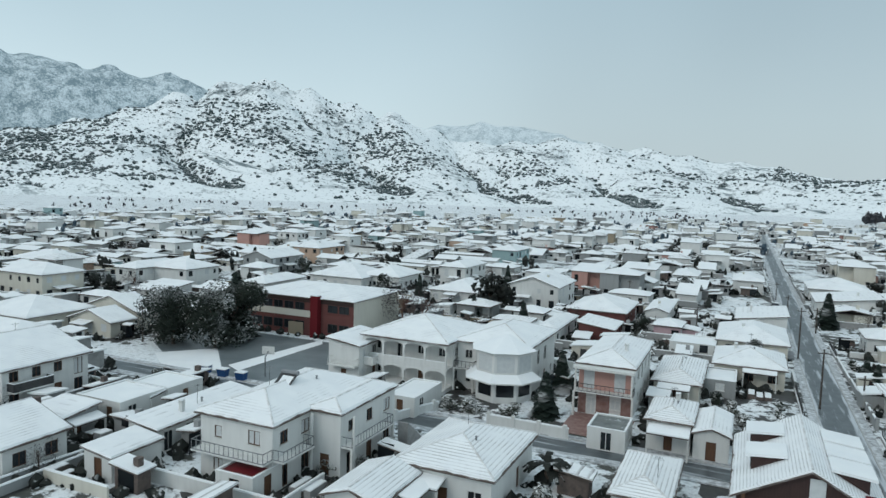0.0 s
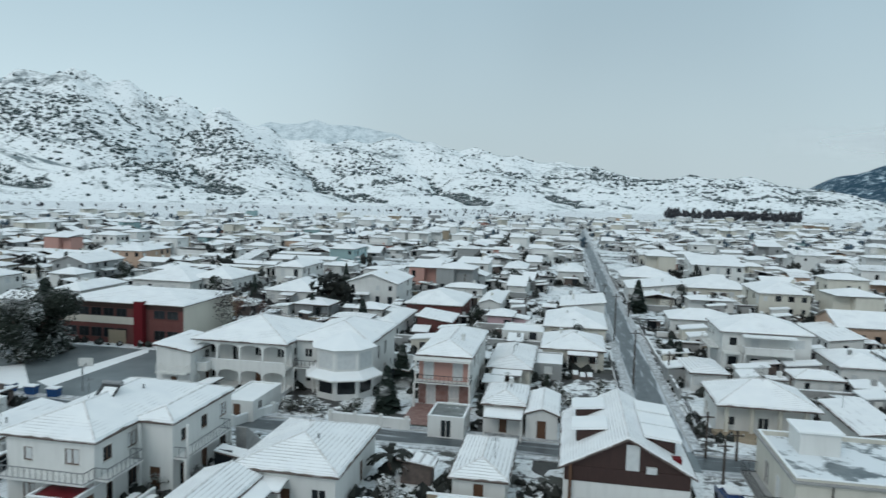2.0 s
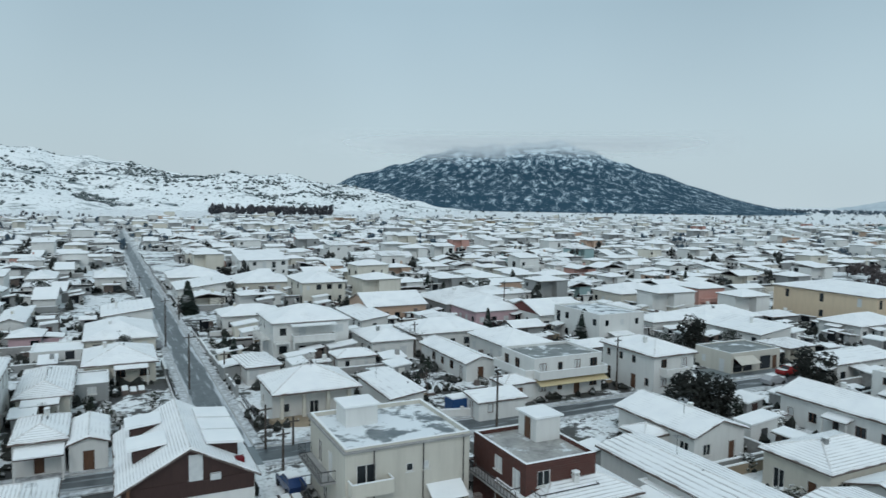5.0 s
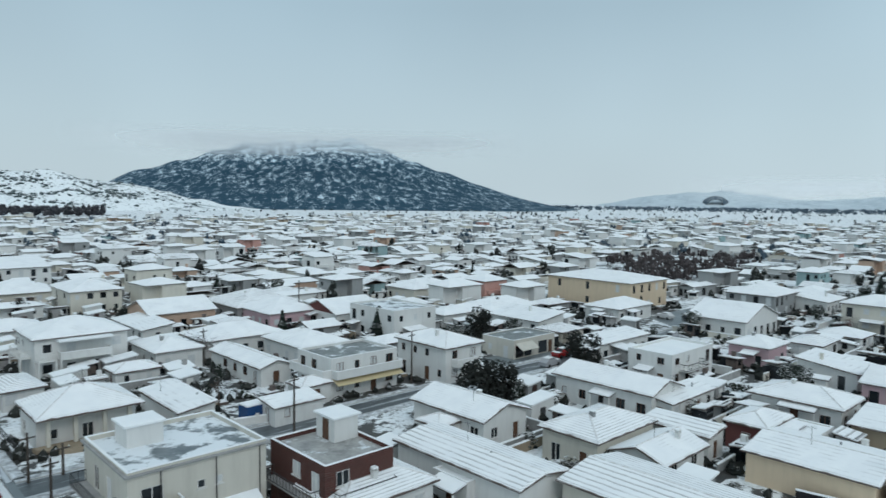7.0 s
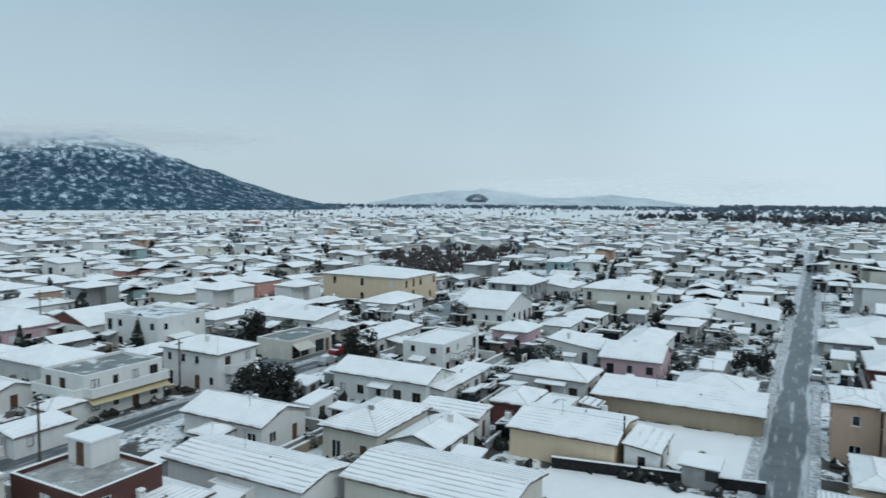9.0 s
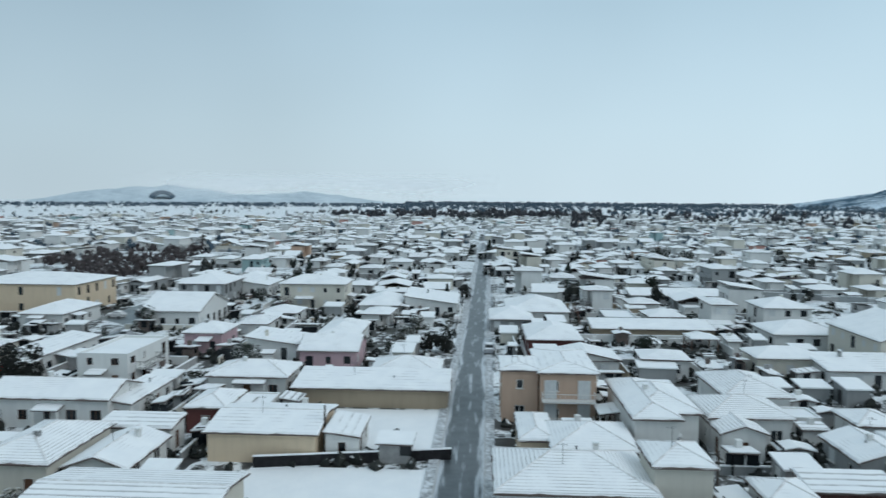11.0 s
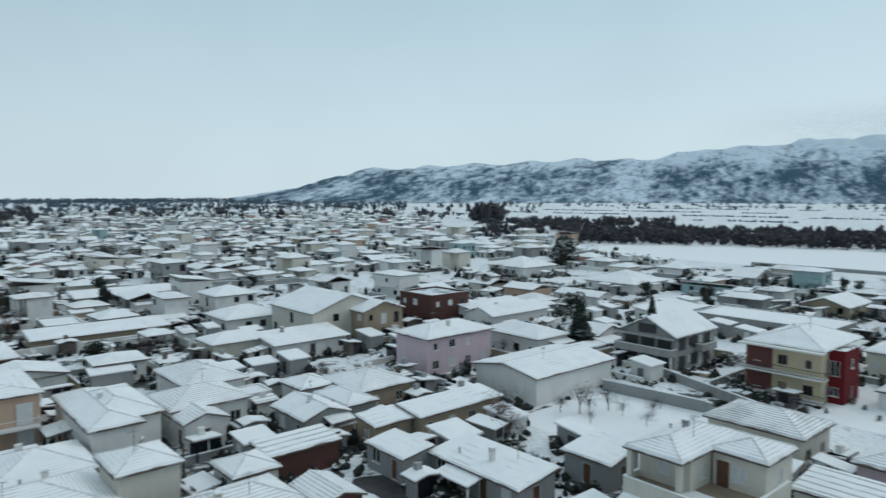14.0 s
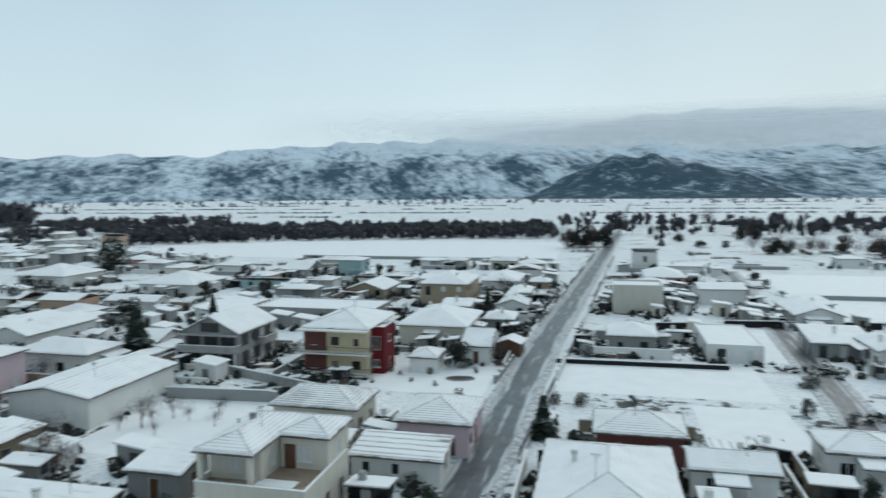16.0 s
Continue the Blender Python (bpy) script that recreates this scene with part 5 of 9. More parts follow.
house([(159.37, 103.76, 18.56, 26.77, 7.08, 'hip')], 'yellow', name='public_building', balconies=False, chim=0, label='long pale yellow two-storey public building with hipped roof', slope=0.2, plan={'S': [(1, 0.08, 'window', 1.0, 1.9), (1, 0.29, 'window', 1.0, 1.9), (1, 0.5, 'window', 1.0, 1.9), (1, 0.71, 'window', 1.0, 1.9), (1, 0.92, 'window', 1.0, 1.9), (0, 0.2, 'window', 1.0, 1.6), (0, 0.5, 'door', 1.2, 2.2), (0, 0.8, 'window', 1.0, 1.6)], 'W': [(1, 0.15, 'window', 1.0, 1.9), (1, 0.5, 'window', 1.0, 1.9), (1, 0.85, 'window', 1.0, 1.9), (0, 0.5, 'window', 1.0, 1.6)]})
house([(140.85, 88.09, 14.84, 9.84, 3.2, 'hip')], 'white')
house([(145.35, 62.84, 17.0, 13.27, 3.6, 'gabley')], 'white')
house([(178.2, 69.88, 15.73, 12.9, 5.06, 'hip')], 'grey')
house([(191.0, 61.08, 14.64, 10.16, 3.2, 'shed')], 'white')
house([(171.06, 39.9, 11.0, 17.0, 5.98, 'hip')], 'cream')
house([(119.37, 46.96, 8.66, 7.57, 3.6, 'hip')], 'rose')
house([(115.7, 33.6, 9.37, 9.24, 2.8, 'shed')], 'white')
house([(110.49, 22.8, 10.14, 9.98, 3.04, 'gabley')], 'rose')
house([(124.51, 24.07, 16.48, 8.16, 2.88, 'hip')], 'white')
house([(92.46, 30.1, 8.16, 11.51, 3.2, 'hip')], 'white')
house([(98.45, 9.44, 9.4, 10.53, 2.56, 'hip')], 'red')
house([(165.02, 9.96, 17.0, 12.91, 3.04, 'shed')], 'white')
house([(160.72, 21.47, 17.0, 9.78, 3.04, 'hip')], 'white')
house([(144.89, -7.82, 12.54, 9.48, 2.72, 'hip')], 'grey')
house([(154.31, -13.92, 17.0, 13.91, 3.2, 'hip')], 'white')
house([(123.36, -14.21, 14.06, 9.96, 3.2, 'hip')], 'red')
apartments = house([(85.51, -6.02, 7.62, 5.09, 6.5, 'hip'), (87.14, -11.75, 12.97, 7.6, 6.5, 'hip')], 'peach', slope=0.14, balconies=False, chim=0, label='peach apartment house with white shuttered balconies')
house([(71.9, -6.96, 8.93, 4.0, 2.88, 'hip', '', 'yellow'), (68.78, -12.34, 8.61, 8.87, 3.04, 'hip')], 'grey')
house([(58.18, -8.94, 10.11, 13.6, 3.6, 'hip')], 'white', cover='roof_snow_rows')
house([(57.62, -17.78, 5.99, 5.49, 5.52, 'hip')], 'offwhite', plan={'W': 'blank', 'N': 'blank'}, balconies=False)
house([(77.64, -19.54, 15.65, 5.38, 4.6, 'hip'), (77.76, -21.04, 11.61, 7.75, 4.6, 'hip')], 'white')
house([(78.14, -30.65, 8.31, 9.56, 3.6, 'hip'), (73.88, -28.62, 6.9, 5.19, 3.04, 'gablex')], 'white', cover='roof_snow_rows')
house([(88.73, -35.05, 11.66, 8.54, 3.44, 'hip')], 'white', cover='roof_snow_rows')
house([(108.67, -48.73, 7.12, 10.68, 3.2, 'hip')], 'cream')
house([(104.04, -58.95, 8.07, 14.84, 2.72, 'shed')], 'white')
house([(116.26, -71.66, 17.0, 17.0, 5.52, 'gablex')], 'cream', balconies=False)
house([(108.77, -76.22, 10.64, 9.75, 5.52, 'gablex')], 'tan', balconies=False)
house([(109.76, -93.58, 10.43, 10.14, 6.9, 'flat')], 'brick', cover='flat_snow')
house([(80.91, -71.28, 8.45, 14.13, 5.7, 'hip')], 'lilac', balconies=False)
house([(96.16, -101.82, 8.25, 17.0, 3.6, 'gabley')], 'white')
house([(79.09, -88.1, 13.36, 8.33, 3.6, 'hip')], 'white')
shell_house = house([(59.0, -100.4, 10.4, 13.0, 5.4, 'gabley')], 'grey', balconies=False, label='unfinished grey concrete house with snowy gable roof', slope=0.5, chim=1)
flats = house([(38.18, -100.29, 10.7, 14.1, 7.0, 'hip'), (32.5, -98.4, 2.4, 5.2, 7.0, 'flat', '', 'crimson')], 'butter', balconies=False, label='pale yellow apartment house with balconies and crimson tower')
house([(28.86, -122.66, 12.94, 16.03, 3.6, 'hip')], 'cream')
house([(35.92, -162.39, 11.84, 17.0, 5.52, 'hip')], 'tan')
house([(30.54, -72.07, 10.41, 7.88, 3.68, 'hip')], 'cream', cover='roof_snow_thin', balconies=False)
house([(18.4, -61.35, 9.25, 5.14, 2.64, 'shed')], 'white', cover='roof_snow_bare', balconies=False)
house([(16.74, -70.92, 8.33, 9.38, 3.52, 'hip')], 'lilac', cover='roof_snow_bare', balconies=False)
house([(-0.57, -55.59, 11.36, 17.0, 3.52, 'hip')], 'white')
house([(-3.72, -72.0, 9.27, 7.28, 3.04, 'hip')], 'red', cover='roof_snow_rows')
house([(-11.16, -63.95, 7.76, 5.4, 2.88, 'gablex')], 'white')
house([(-4.82, -119.26, 8.45, 9.11, 3.2, 'hip')], 'grey')
house([(-7.56, -159.45, 10.57, 9.56, 6.2, 'flat')], 'offwhite', balconies=False, plan={'N': 'blank'})
house([(-40.46, -150.78, 9.25, 17.0, 2.72, 'gabley')], 'white')
house([(-23.28, -70.0, 7.14, 6.16, 3.2, 'hip')], 'white')
house([(67.5, -39.43, 7.8, 6.26, 2.88, 'gablex')], 'grey')
house([(59.2, -33.04, 4.0, 8.15, 2.72, 'shed')], 'brick', cover='roof_snow_bare')
house([(56.96, -26.66, 5.13, 4.76, 2.88, 'hip')], 'white')
house([(49.77, -22.32, 6.16, 9.29, 3.2, 'hip')], 'white', cover='roof_snow_rows')
house([(47.9, -29.49, 5.71, 4.4, 2.72, 'gablex')], 'red', cover='roof_snow_bare')
house([(52.2, -40.31, 6.37, 4.0, 2.56, 'shed')], 'grey')
house([(59.72, -44.07, 4.0, 5.38, 2.64, 'shed')], 'tan')
house([(58.71, -53.04, 4.48, 13.16, 2.88, 'shed')], 'tan')
house([(62.5, -74.0, 12.0, 17.0, 3.7, 'gabley')], 'white', balconies=False, slope=0.17, chim=0, plan={'S': 'blank', 'W': 'blank', 'N': 'blank', 'E': 'blank'}, label='long white windowless hall with broad snowy roof')
house([(72.79, -50.94, 9.3, 8.83, 3.04, 'hip')], 'tan', cover='roof_snow_rows')
house([(69.59, -45.46, 7.74, 4.73, 2.64, 'hip')], 'grey')
house([(77.38, -44.7, 5.9, 5.34, 2.88, 'hip')], 'white')
house([(80.69, -37.74, 4.0, 5.25, 2.4, 'flat')], 'white')
house([(43.54, -44.32, 12.08, 5.53, 2.4, 'shed')], 'grey')
house([(38.11, -53.74, 5.96, 5.23, 2.72, 'shed')], 'grey')
house([(71.87, 21.26, 10.28, 12.13, 3.2, 'gabley')], 'yellow', balconies=False, plan={'S': 'blank', 'W': 'blank', 'N': 'blank', 'E': 'blank'}, slope=0.17)
house([(71.3, 13.07, 7.15, 4.0, 2.72, 'shed')], 'white')
house([(51.66, 26.76, 9.66, 16.01, 3.36, 'gabley')], 'cream', cover='roof_snow_rows', balconies=False, plan={'S': 'blank', 'W': 'blank', 'N': 'blank', 'E': 'blank'}, slope=0.17)
house([(81.87, 26.2, 4.5, 4.0, 2.4, 'flat')], 'white')
house([(89.76, 13.03, 7.58, 21, 2.56, 'shed')], 'tan', balconies=False, plan={'S': 'blank', 'W': 'blank', 'N': 'blank', 'E': 'blank'}, slope=0.17)
house([(99.32, -104.07, 13.04, 17.0, 2.72, 'shed')], 'white')
house([(78.51, -133.79, 7.68, 17.0, 2.4, 'shed')], 'white')
house([(60.0, -141.0, 27.0, 13.0, 2.4, 'flat')], 'concrete', balconies=False, plan={'S': 'blank', 'W': 'blank', 'N': 'blank', 'E': 'blank'}, label='long low concrete shed under an unbroken sheet of snow')
house([(136.0, -35.0, 7.0, 24.0, 2.3, 'shed')], 'tan', balconies=False, plan={'S': 'blank', 'W': 'blank', 'N': 'blank', 'E': 'blank'}, label='long low brown shed with ragged snow on its roof')
house([(183.0, -53.0, 8.0, 25.0, 2.5, 'shed')], 'grey', balconies=False, label='long low grey shed under snow')
house([(131.0, -61.0, 11.0, 13.0, 3.0, 'hip')], 'white', balconies=False)
house([(147.0, -64.5, 10.0, 10.5, 5.3, 'hip')], 'white')
house([(58.19, -169.81, 10.6, 14.32, 2.4, 'gabley')], 'tan')
house([(27.06, -192.11, 10.69, 17.0, 2.56, 'hip')], 'white')
house([(19.63, -166.34, 5.79, 16.93, 2.4, 'hip')], 'white')
house([(19.2, -131.5, 6.4, 7.6, 2.7, 'hip')], 'grey', balconies=False)
house([(18.6, -148.2, 6.8, 8.2, 2.8, 'gabley')], 'white', cover='roof_snow_bare', balconies=False)
house([(16.4, -186.5, 6.0, 7.2, 2.6, 'hip')], 'tan', balconies=False)
house([(30.4, -144.5, 7.0, 6.2, 2.6, 'shed')], 'grey', balconies=False)
house([(25.84, -100.02, 4.77, 5.98, 2.4, 'hip')], 'white')
house([(19.1, -108.96, 5.09, 10.42, 2.88, 'gablex')], 'white')
house([(-20.19, -121.07, 8.19, 17.0, 2.88, 'flat')], 'white')
house([(-17.0, -206.2, 11.34, 17.0, 2.72, 'hip')], 'pink')
house([(-43.6, -162.88, 6.61, 17.0, 2.4, 'shed')], 'white')
house([(-37.18, -122.88, 9.97, 9.49, 2.56, 'shed')], 'grey')
house([(-42.3, -115.64, 6.47, 10.29, 3.2, 'gabley')], 'white')
house([(112.88, -168.23, 17.0, 17.0, 2.72, 'hip')], 'white')
house([(104.28, -137.31, 13.71, 6.3, 2.56, 'gablex')], 'white')
house([(157.84, -173.7, 17.0, 17.0, 3.36, 'hip')], 'white')
house([(94.78, -206.36, 9.37, 13.49, 2.56, 'gablex')], 'grey')
flat_block = house([(22.14, 55.81, 11.24, 10.34, 7.2, 'flat')], 'offwhite', balconies=False, plan={'S': [(1, 0.16, 'balcony', 1.7, 2.1), (1, 0.5, 'window', 0.65, 0.7), (1, 0.63, 'window', 0.65, 0.7), (0, 0.5, 'window', 0.65, 0.7), (0, 0.63, 'window', 0.65, 0.7), (0, 0.16, 'window', 1.2, 1.2)], 'W': [(1, 0.3, 'balcony', 1.2, 2.05), (1, 0.6, 'balcony', 1.2, 2.05), (0, 0.45, 'balcony', 1.2, 2.05)]}, label='off-white two-storey block with wet flat roof', cover='flat_snow')
brick_block = house([(33.27, 49.09, 7.04, 8.68, 6.0, 'flat')], 'brick', balconies=False, label='red brick house with flat roof and stair hut', cover='worn_roof')
house([(46.02, 43.46, 7.14, 16.81, 3.36, 'gable')], 'white', cover='roof_snow_rows', balconies=False, plan={'S': 'blank', 'W': 'blank', 'N': 'blank', 'E': 'blank'}, slope=0.17)
house([(44.12, 42.9, 4.45, 4.45, 2.56, 'flat')], 'white')
house([(62.82, 33.84, 9.09, 6.52, 2.56, 'gable')], 'white', balconies=False)
house([(70.57, 35.5, 4.02, 8.58, 2.8, 'shed')], 'white', cover='roof_snow_rows', balconies=False)
house([(78.83, 30.4, 7.46, 5.2, 3.04, 'hip')], 'red')
porch_house = house([(22.58, 84.12, 11.2, 9.6, 3.8, 'hip')], 'white', slope=0.42, label='white bungalow with porch and wide hipped roof', inset={'S': 1.6}, cover='roof_snow')
house([(62.28, 40.76, 11.55, 7.79, 3.52, 'hip')], 'cream', cover='roof_snow_rows')
villa = house([(29.17, -53.0, 5.38, 10.2, 6.4, 'hip'), (24.48, -55.38, 4.96, 5.49, 6.4, 'hip'), (26.86, -52.26, 9.57, 8.99, 4.0, 'flat', 'terrace', 'cream')], 'cream', balconies=False, inset={'N': 1.6}, cover='roof_snow_rows', label='cream villa with large tiled roof terrace')

# ---------------------------------------------------------------- trees
def fir_mesh(seed, n=15):
    """Crown of a fir: drooping boughs in tiers."""
    rng = random.Random(seed)
    m = Mesh()
    for t in range(n):
        f = t / n
        z = 0.10 + 0.88 * f
        r = 0.27 * (1 - f) ** 0.85 + 0.015
        k = max(5, int(11 * (1 - f) + 4))
        for j in range(k):
            a = 2 * math.pi * (j + rng.random()) / k
            q = r * rng.uniform(0.6, 1.15)
            wd = 0.055 + 0.09 * (1 - f) * rng.uniform(0.7, 1.2)
            c, s = math.cos(a), math.sin(a)
            zt = z + rng.uniform(-.02, .02)
            tip = (c * q, s * q, zt - 0.05 - 0.04 * (1 - f))
            mid = (c * q * 0.55, s * q * 0.55)
            l = (mid[0] - s * wd, mid[1] + c * wd, zt - 0.03)
            rr = (mid[0] + s * wd, mid[1] - c * wd, zt - 0.03)
            root = (0, 0, zt + 0.03)
            low = (mid[0], mid[1], zt - 0.09)
            m.poly([root, rr, tip])
            m.poly([root, tip, l])
            m.poly([l, tip, low])
            m.poly([low, tip, rr])
    return m


def leafy_mesh(seed, count=420, flat=0.8, size=0.11, low=0.35):
    """A broad crown of many small leaf clumps, uneven and with gaps."""
    rng = random.Random(seed)
    m = Mesh()
    lobes = [(rng.uniform(-.25, .25), rng.uniform(-.25, .25), rng.uniform(low + 0.08, 0.80), rng.uniform(0.16, 0.27)) for _ in range(11)]
    for _ in range(count):
        lx, ly, lz, lr = rng.choice(lobes)
        v = Vector((rng.gauss(0, 1), rng.gauss(0, 1), rng.gauss(0, 1))).normalized() * lr * rng.uniform(0.7, 1.08)
        c = Vector((lx, ly, lz)) + Vector((v.x, v.y, v.z * flat))
        if c.z < low:
            continue
        nrm = (v.normalized() + Vector((rng.uniform(-.6, .6), rng.uniform(-.6, .6), rng.uniform(-.2, .7)))).normalized()
        u = nrm.orthogonal().normalized()
        w = nrm.cross(u)
        s = size * rng.uniform(0.5, 1.0)
        a = rng.uniform(0, 6.28)
        pts = [c + (u * math.cos(a + k * 2.1) + w * math.sin(a + k * 2.1)) * s for k in range(3)]
        top = c + nrm * s * 0.35
        for k in range(3):
            m.poly([tuple(pts[k]), tuple(pts[(k + 1) % 3]), tuple(top)])
    return m


def bare_mesh(seed, depth=5, spread=0.55):
    """Trunk, limbs and twigs of a leafless tree, one metre high."""
    rng = random.Random(seed)
    m = Mesh()

    def limb(p, d, length, r, lev):
        q = p + d * length
        m.tube(p, q, r, r * 0.6, 5 if lev < 2 else 3, cap=False)
        if lev >= depth:
            return
        for _ in range(3 if lev < 3 else 2):
            nd = (d + Vector((rng.uniform(-1, 1), rng.uniform(-1, 1), rng.uniform(-0.1, 0.8))) * spread).normalized()
            limb(q - d * length * rng.uniform(0, 0.3), nd, length * rng.uniform(0.6, 0.85), r * 0.58, lev + 1)

    limb(Vector((0, 0, -0.02)), Vector((0, 0, 1)), 0.26, 0.022, 0)
    return m


def trunk_mesh(h=0.5, r=0.03):
    m = Mesh()
    m.tube((0, 0, -0.02), (0.01, 0, h), r, r * 0.6, 7)
    m.tube((0.01, 0, h * 0.8), (0.14, 0.05, h * 1.3), r * 0.5, r * 0.2, 5)
    m.tube((0.0, 0, h * 0.75), (-0.12, 0.08, h * 1.25), r * 0.5, r * 0.2, 5)
    m.tube((0.0, 0, h * 0.85), (0.02, -0.13, h * 1.3), r * 0.5, r * 0.2, 5)
    return m


TREE = {}


def tree_kinds():
    for k in range(3):
        TREE["fir", k] = (trunk_mesh(0.25, 0.025).data("trunk", ["bark"]), fir_mesh(k, 22).data("crown", ["fir"]))
        TREE["leafy", k] = (trunk_mesh(0.5, 0.032).data("trunk", ["bark"]), leafy_mesh(20 + k, 1500, 0.95, 0.052, 0.05).data("crown", ["evergreen"]))
        TREE["leafy_far", k] = (TREE["leafy", k][0], leafy_mesh(20 + k, 520, 0.95, 0.085, 0.05).data("crown", ["evergreen"]))
        TREE["dark_far", k] = (trunk_mesh(0.4, 0.03).data("trunk", ["bark"]), leafy_mesh(60 + k, 420, 0.95, 0.09, 0.04).data("crown", ["darkleaf"]))
        TREE["shrub_far", k] = (trunk_mesh(0.3, 0.04).data("trunk", ["bark"]), leafy_mesh(40 + k, 200, 0.9, 0.12, 0.03).data("crown", ["shrub"]))
        TREE["broad", k] = (trunk_mesh(0.5, 0.032).data("trunk", ["bark"]), leafy_mesh(24 + k, 4200, 0.95, 0.030, 0.05).data("crown", ["evergreen"]))
        TREE["shrub", k] = (trunk_mesh(0.3, 0.04).data("trunk", ["bark"]), leafy_mesh(40 + k, 420, 0.9, 0.085, 0.03).data("crown", ["shrub"]))
        TREE["dark", k] = (trunk_mesh(0.4, 0.03).data("trunk", ["bark"]), leafy_mesh(60 + k, 1000, 0.95, 0.06, 0.04).data("crown", ["darkleaf"]))
        TREE["bare", k] = (bare_mesh(80 + k).data("trunk", ["bark"]), leafy_mesh(30 + k, 420, 1.0, 0.022, 0.3).data("branch_crown", ["wood_far"]))
        TREE["bare_red", k] = (bare_mesh(90 + k, 5, 0.7).data("trunk", ["bark_red"]), leafy_mesh(34 + k, 1100, 1.0, 0.019, 0.2).data("branch_crown", ["orchard"]))
        TREE["cypress", k] = (trunk_mesh(0.2, 0.03).data("trunk", ["bark"]), leafy_mesh(70 + k, 300, 1.2, 0.10, 0.02).data("crown", ["evergreen"]))


tree_kinds()
TREE_LABEL = dict(fir="dark green fir tree with snow on its boughs", leafy="large dark evergreen tree dusted with snow", broad="tall broad evergreen tree speckled with snow", shrub="round garden shrub with snow on its leaves",
                  dark="dense dark evergreen tree almost free of snow", bare="leafless tree with thin grey branches", bare_red="leafless tree with reddish brown twigs", cypress="narrow dark evergreen shrub dusted with snow")


def tree(kind, x, y, h, spread=1.0, k=0):
    # distant trees have fewer, larger clumps
    far = kind + "_far" if math.hypot(x, y) > 140 else kind
    tr, cr = TREE.get((far, k % 3), TREE[kind, k % 3])
    ob = thing("shrub" if kind in ("shrub", "cypress") and h < 3.2 else "tree", x, y, 0, (x * 37 + y * 13) % 360, TREE_LABEL[kind], "shrub" if h < 3.2 else "tree")
    ob.scale = (h * spread, h * spread, h)
    part("trunk", tr, None, ob)
    if cr is not None:
        part("branch_crown" if kind.startswith("bare") else "crown", cr, None, ob)
    return ob


def palm(x, y, h):
    ob = thing("palm_tree", x, y, 0, 20, "palm tree with dark drooping fronds beside the street", "palm tree")
    m = Mesh()
    m.tube((0, 0, -.1), (0.1, 0, h * 0.6), 0.28, 0.2, 8)
    part("trunk", m, ["bark"], ob)
    rng = random.Random(4)
    for j in range(26):
        f = Mesh()
        a = rng.uniform(0, 6.28)
        up = rng.uniform(0.1, 1.1)
        p = Vector((0.1, 0, h * 0.6))
        d = Vector((math.cos(a), math.sin(a), up)).normalized()
        s = Vector((-d.y, d.x, 0)).normalized()
        for k in range(5):
            q = p + d * 0.5
            w0, w1 = 0.36 * math.sin(math.pi * (k + 0.3) / 5.4), 0.36 * math.sin(math.pi * (k + 1.3) / 6.4)
            f.poly([tuple(p + s * w0), tuple(p - s * w0), tuple(q - s * w1), tuple(q + s * w1)])
            p, d = q, (d + Vector((0, 0, -0.32))).normalized()
        part("frond", f, ["darkleaf"], ob)


# ---------------------------------------------------------------- street and garden things
def pole(x, y, h, arm=True, lamp=False, mat="pole_wood"):
    ob = thing("street_lamp" if lamp else "utility_pole", x, y, 0, 8, "tall dark street lamp post" if lamp else "weathered dark wooden utility pole with crossarm", "pole", "poles along the streets")
    m = Mesh()
    m.tube((0, 0, -0.2), (0, 0, h), 0.15, 0.10, 7)
    part("post", m, [mat], ob)
    if arm and not lamp:
        a = Mesh()
        a.box(-0.7, -0.06, h - 0.6, 0.7, 0.06, h - 0.48)
        part("crossarm", a, [mat], ob)
        for s in (-0.6, 0.0, 0.6):
            i = Mesh()
            i.tube((s, 0, h - 0.48), (s, 0, h - 0.28), 0.05, 0.03, 5)
            part("insulator", i, ["frame_white"], ob)
    if lamp:
        a = Mesh()
        a.tube((0, 0, h - 0.1), (1.3, 0, h + 0.25), 0.05, 0.04, 5)
        part("arm", a, ["metal"], ob)
        b = Mesh()
        b.box(1.0, -0.12, h + 0.18, 1.7, 0.12, h + 0.30)
        part("lamp_head", b, ["metal"], ob)
    return ob


def garden_wall(x0, y0, x1, y1, h=1.2, mat="white", label="", posts=False):
    """A straight yard wall with snow along its top."""
    a, b = Vector((x0, y0, 0)), Vector((x1, y1, 0))
    length = (b - a).length
    turn = math.degrees(math.atan2(y1 - y0, x1 - x0))
    ob = thing("garden_wall", (x0 + x1) / 2, (y0 + y1) / 2, 0, turn, label or f"{COLOUR_WORD.get(mat, 'concrete')} garden wall capped with snow", "wall")
    m = Mesh()
    m.box(-length / 2, -0.1, -0.3, length / 2, 0.1, h)
    part("masonry", m, [mat], ob)
    s = Mesh()
    s.box(-length / 2 - .02, -0.14, h, length / 2 + .02, 0.14, h + 0.04)
    s.box(-length / 2, -0.10, h + 0.04, length / 2, 0.10, h + 0.13)
    part("snow_cap", s, ["snow"], ob)
    if posts:
        for k in range(int(length / 3) + 1):
            p = Mesh()
            x = -length / 2 + k * 3
            p.box(x - 0.2, -0.2, -.3, x + 0.2, 0.2, h + 0.35)
            part("pier", p, [mat], ob)
    return ob


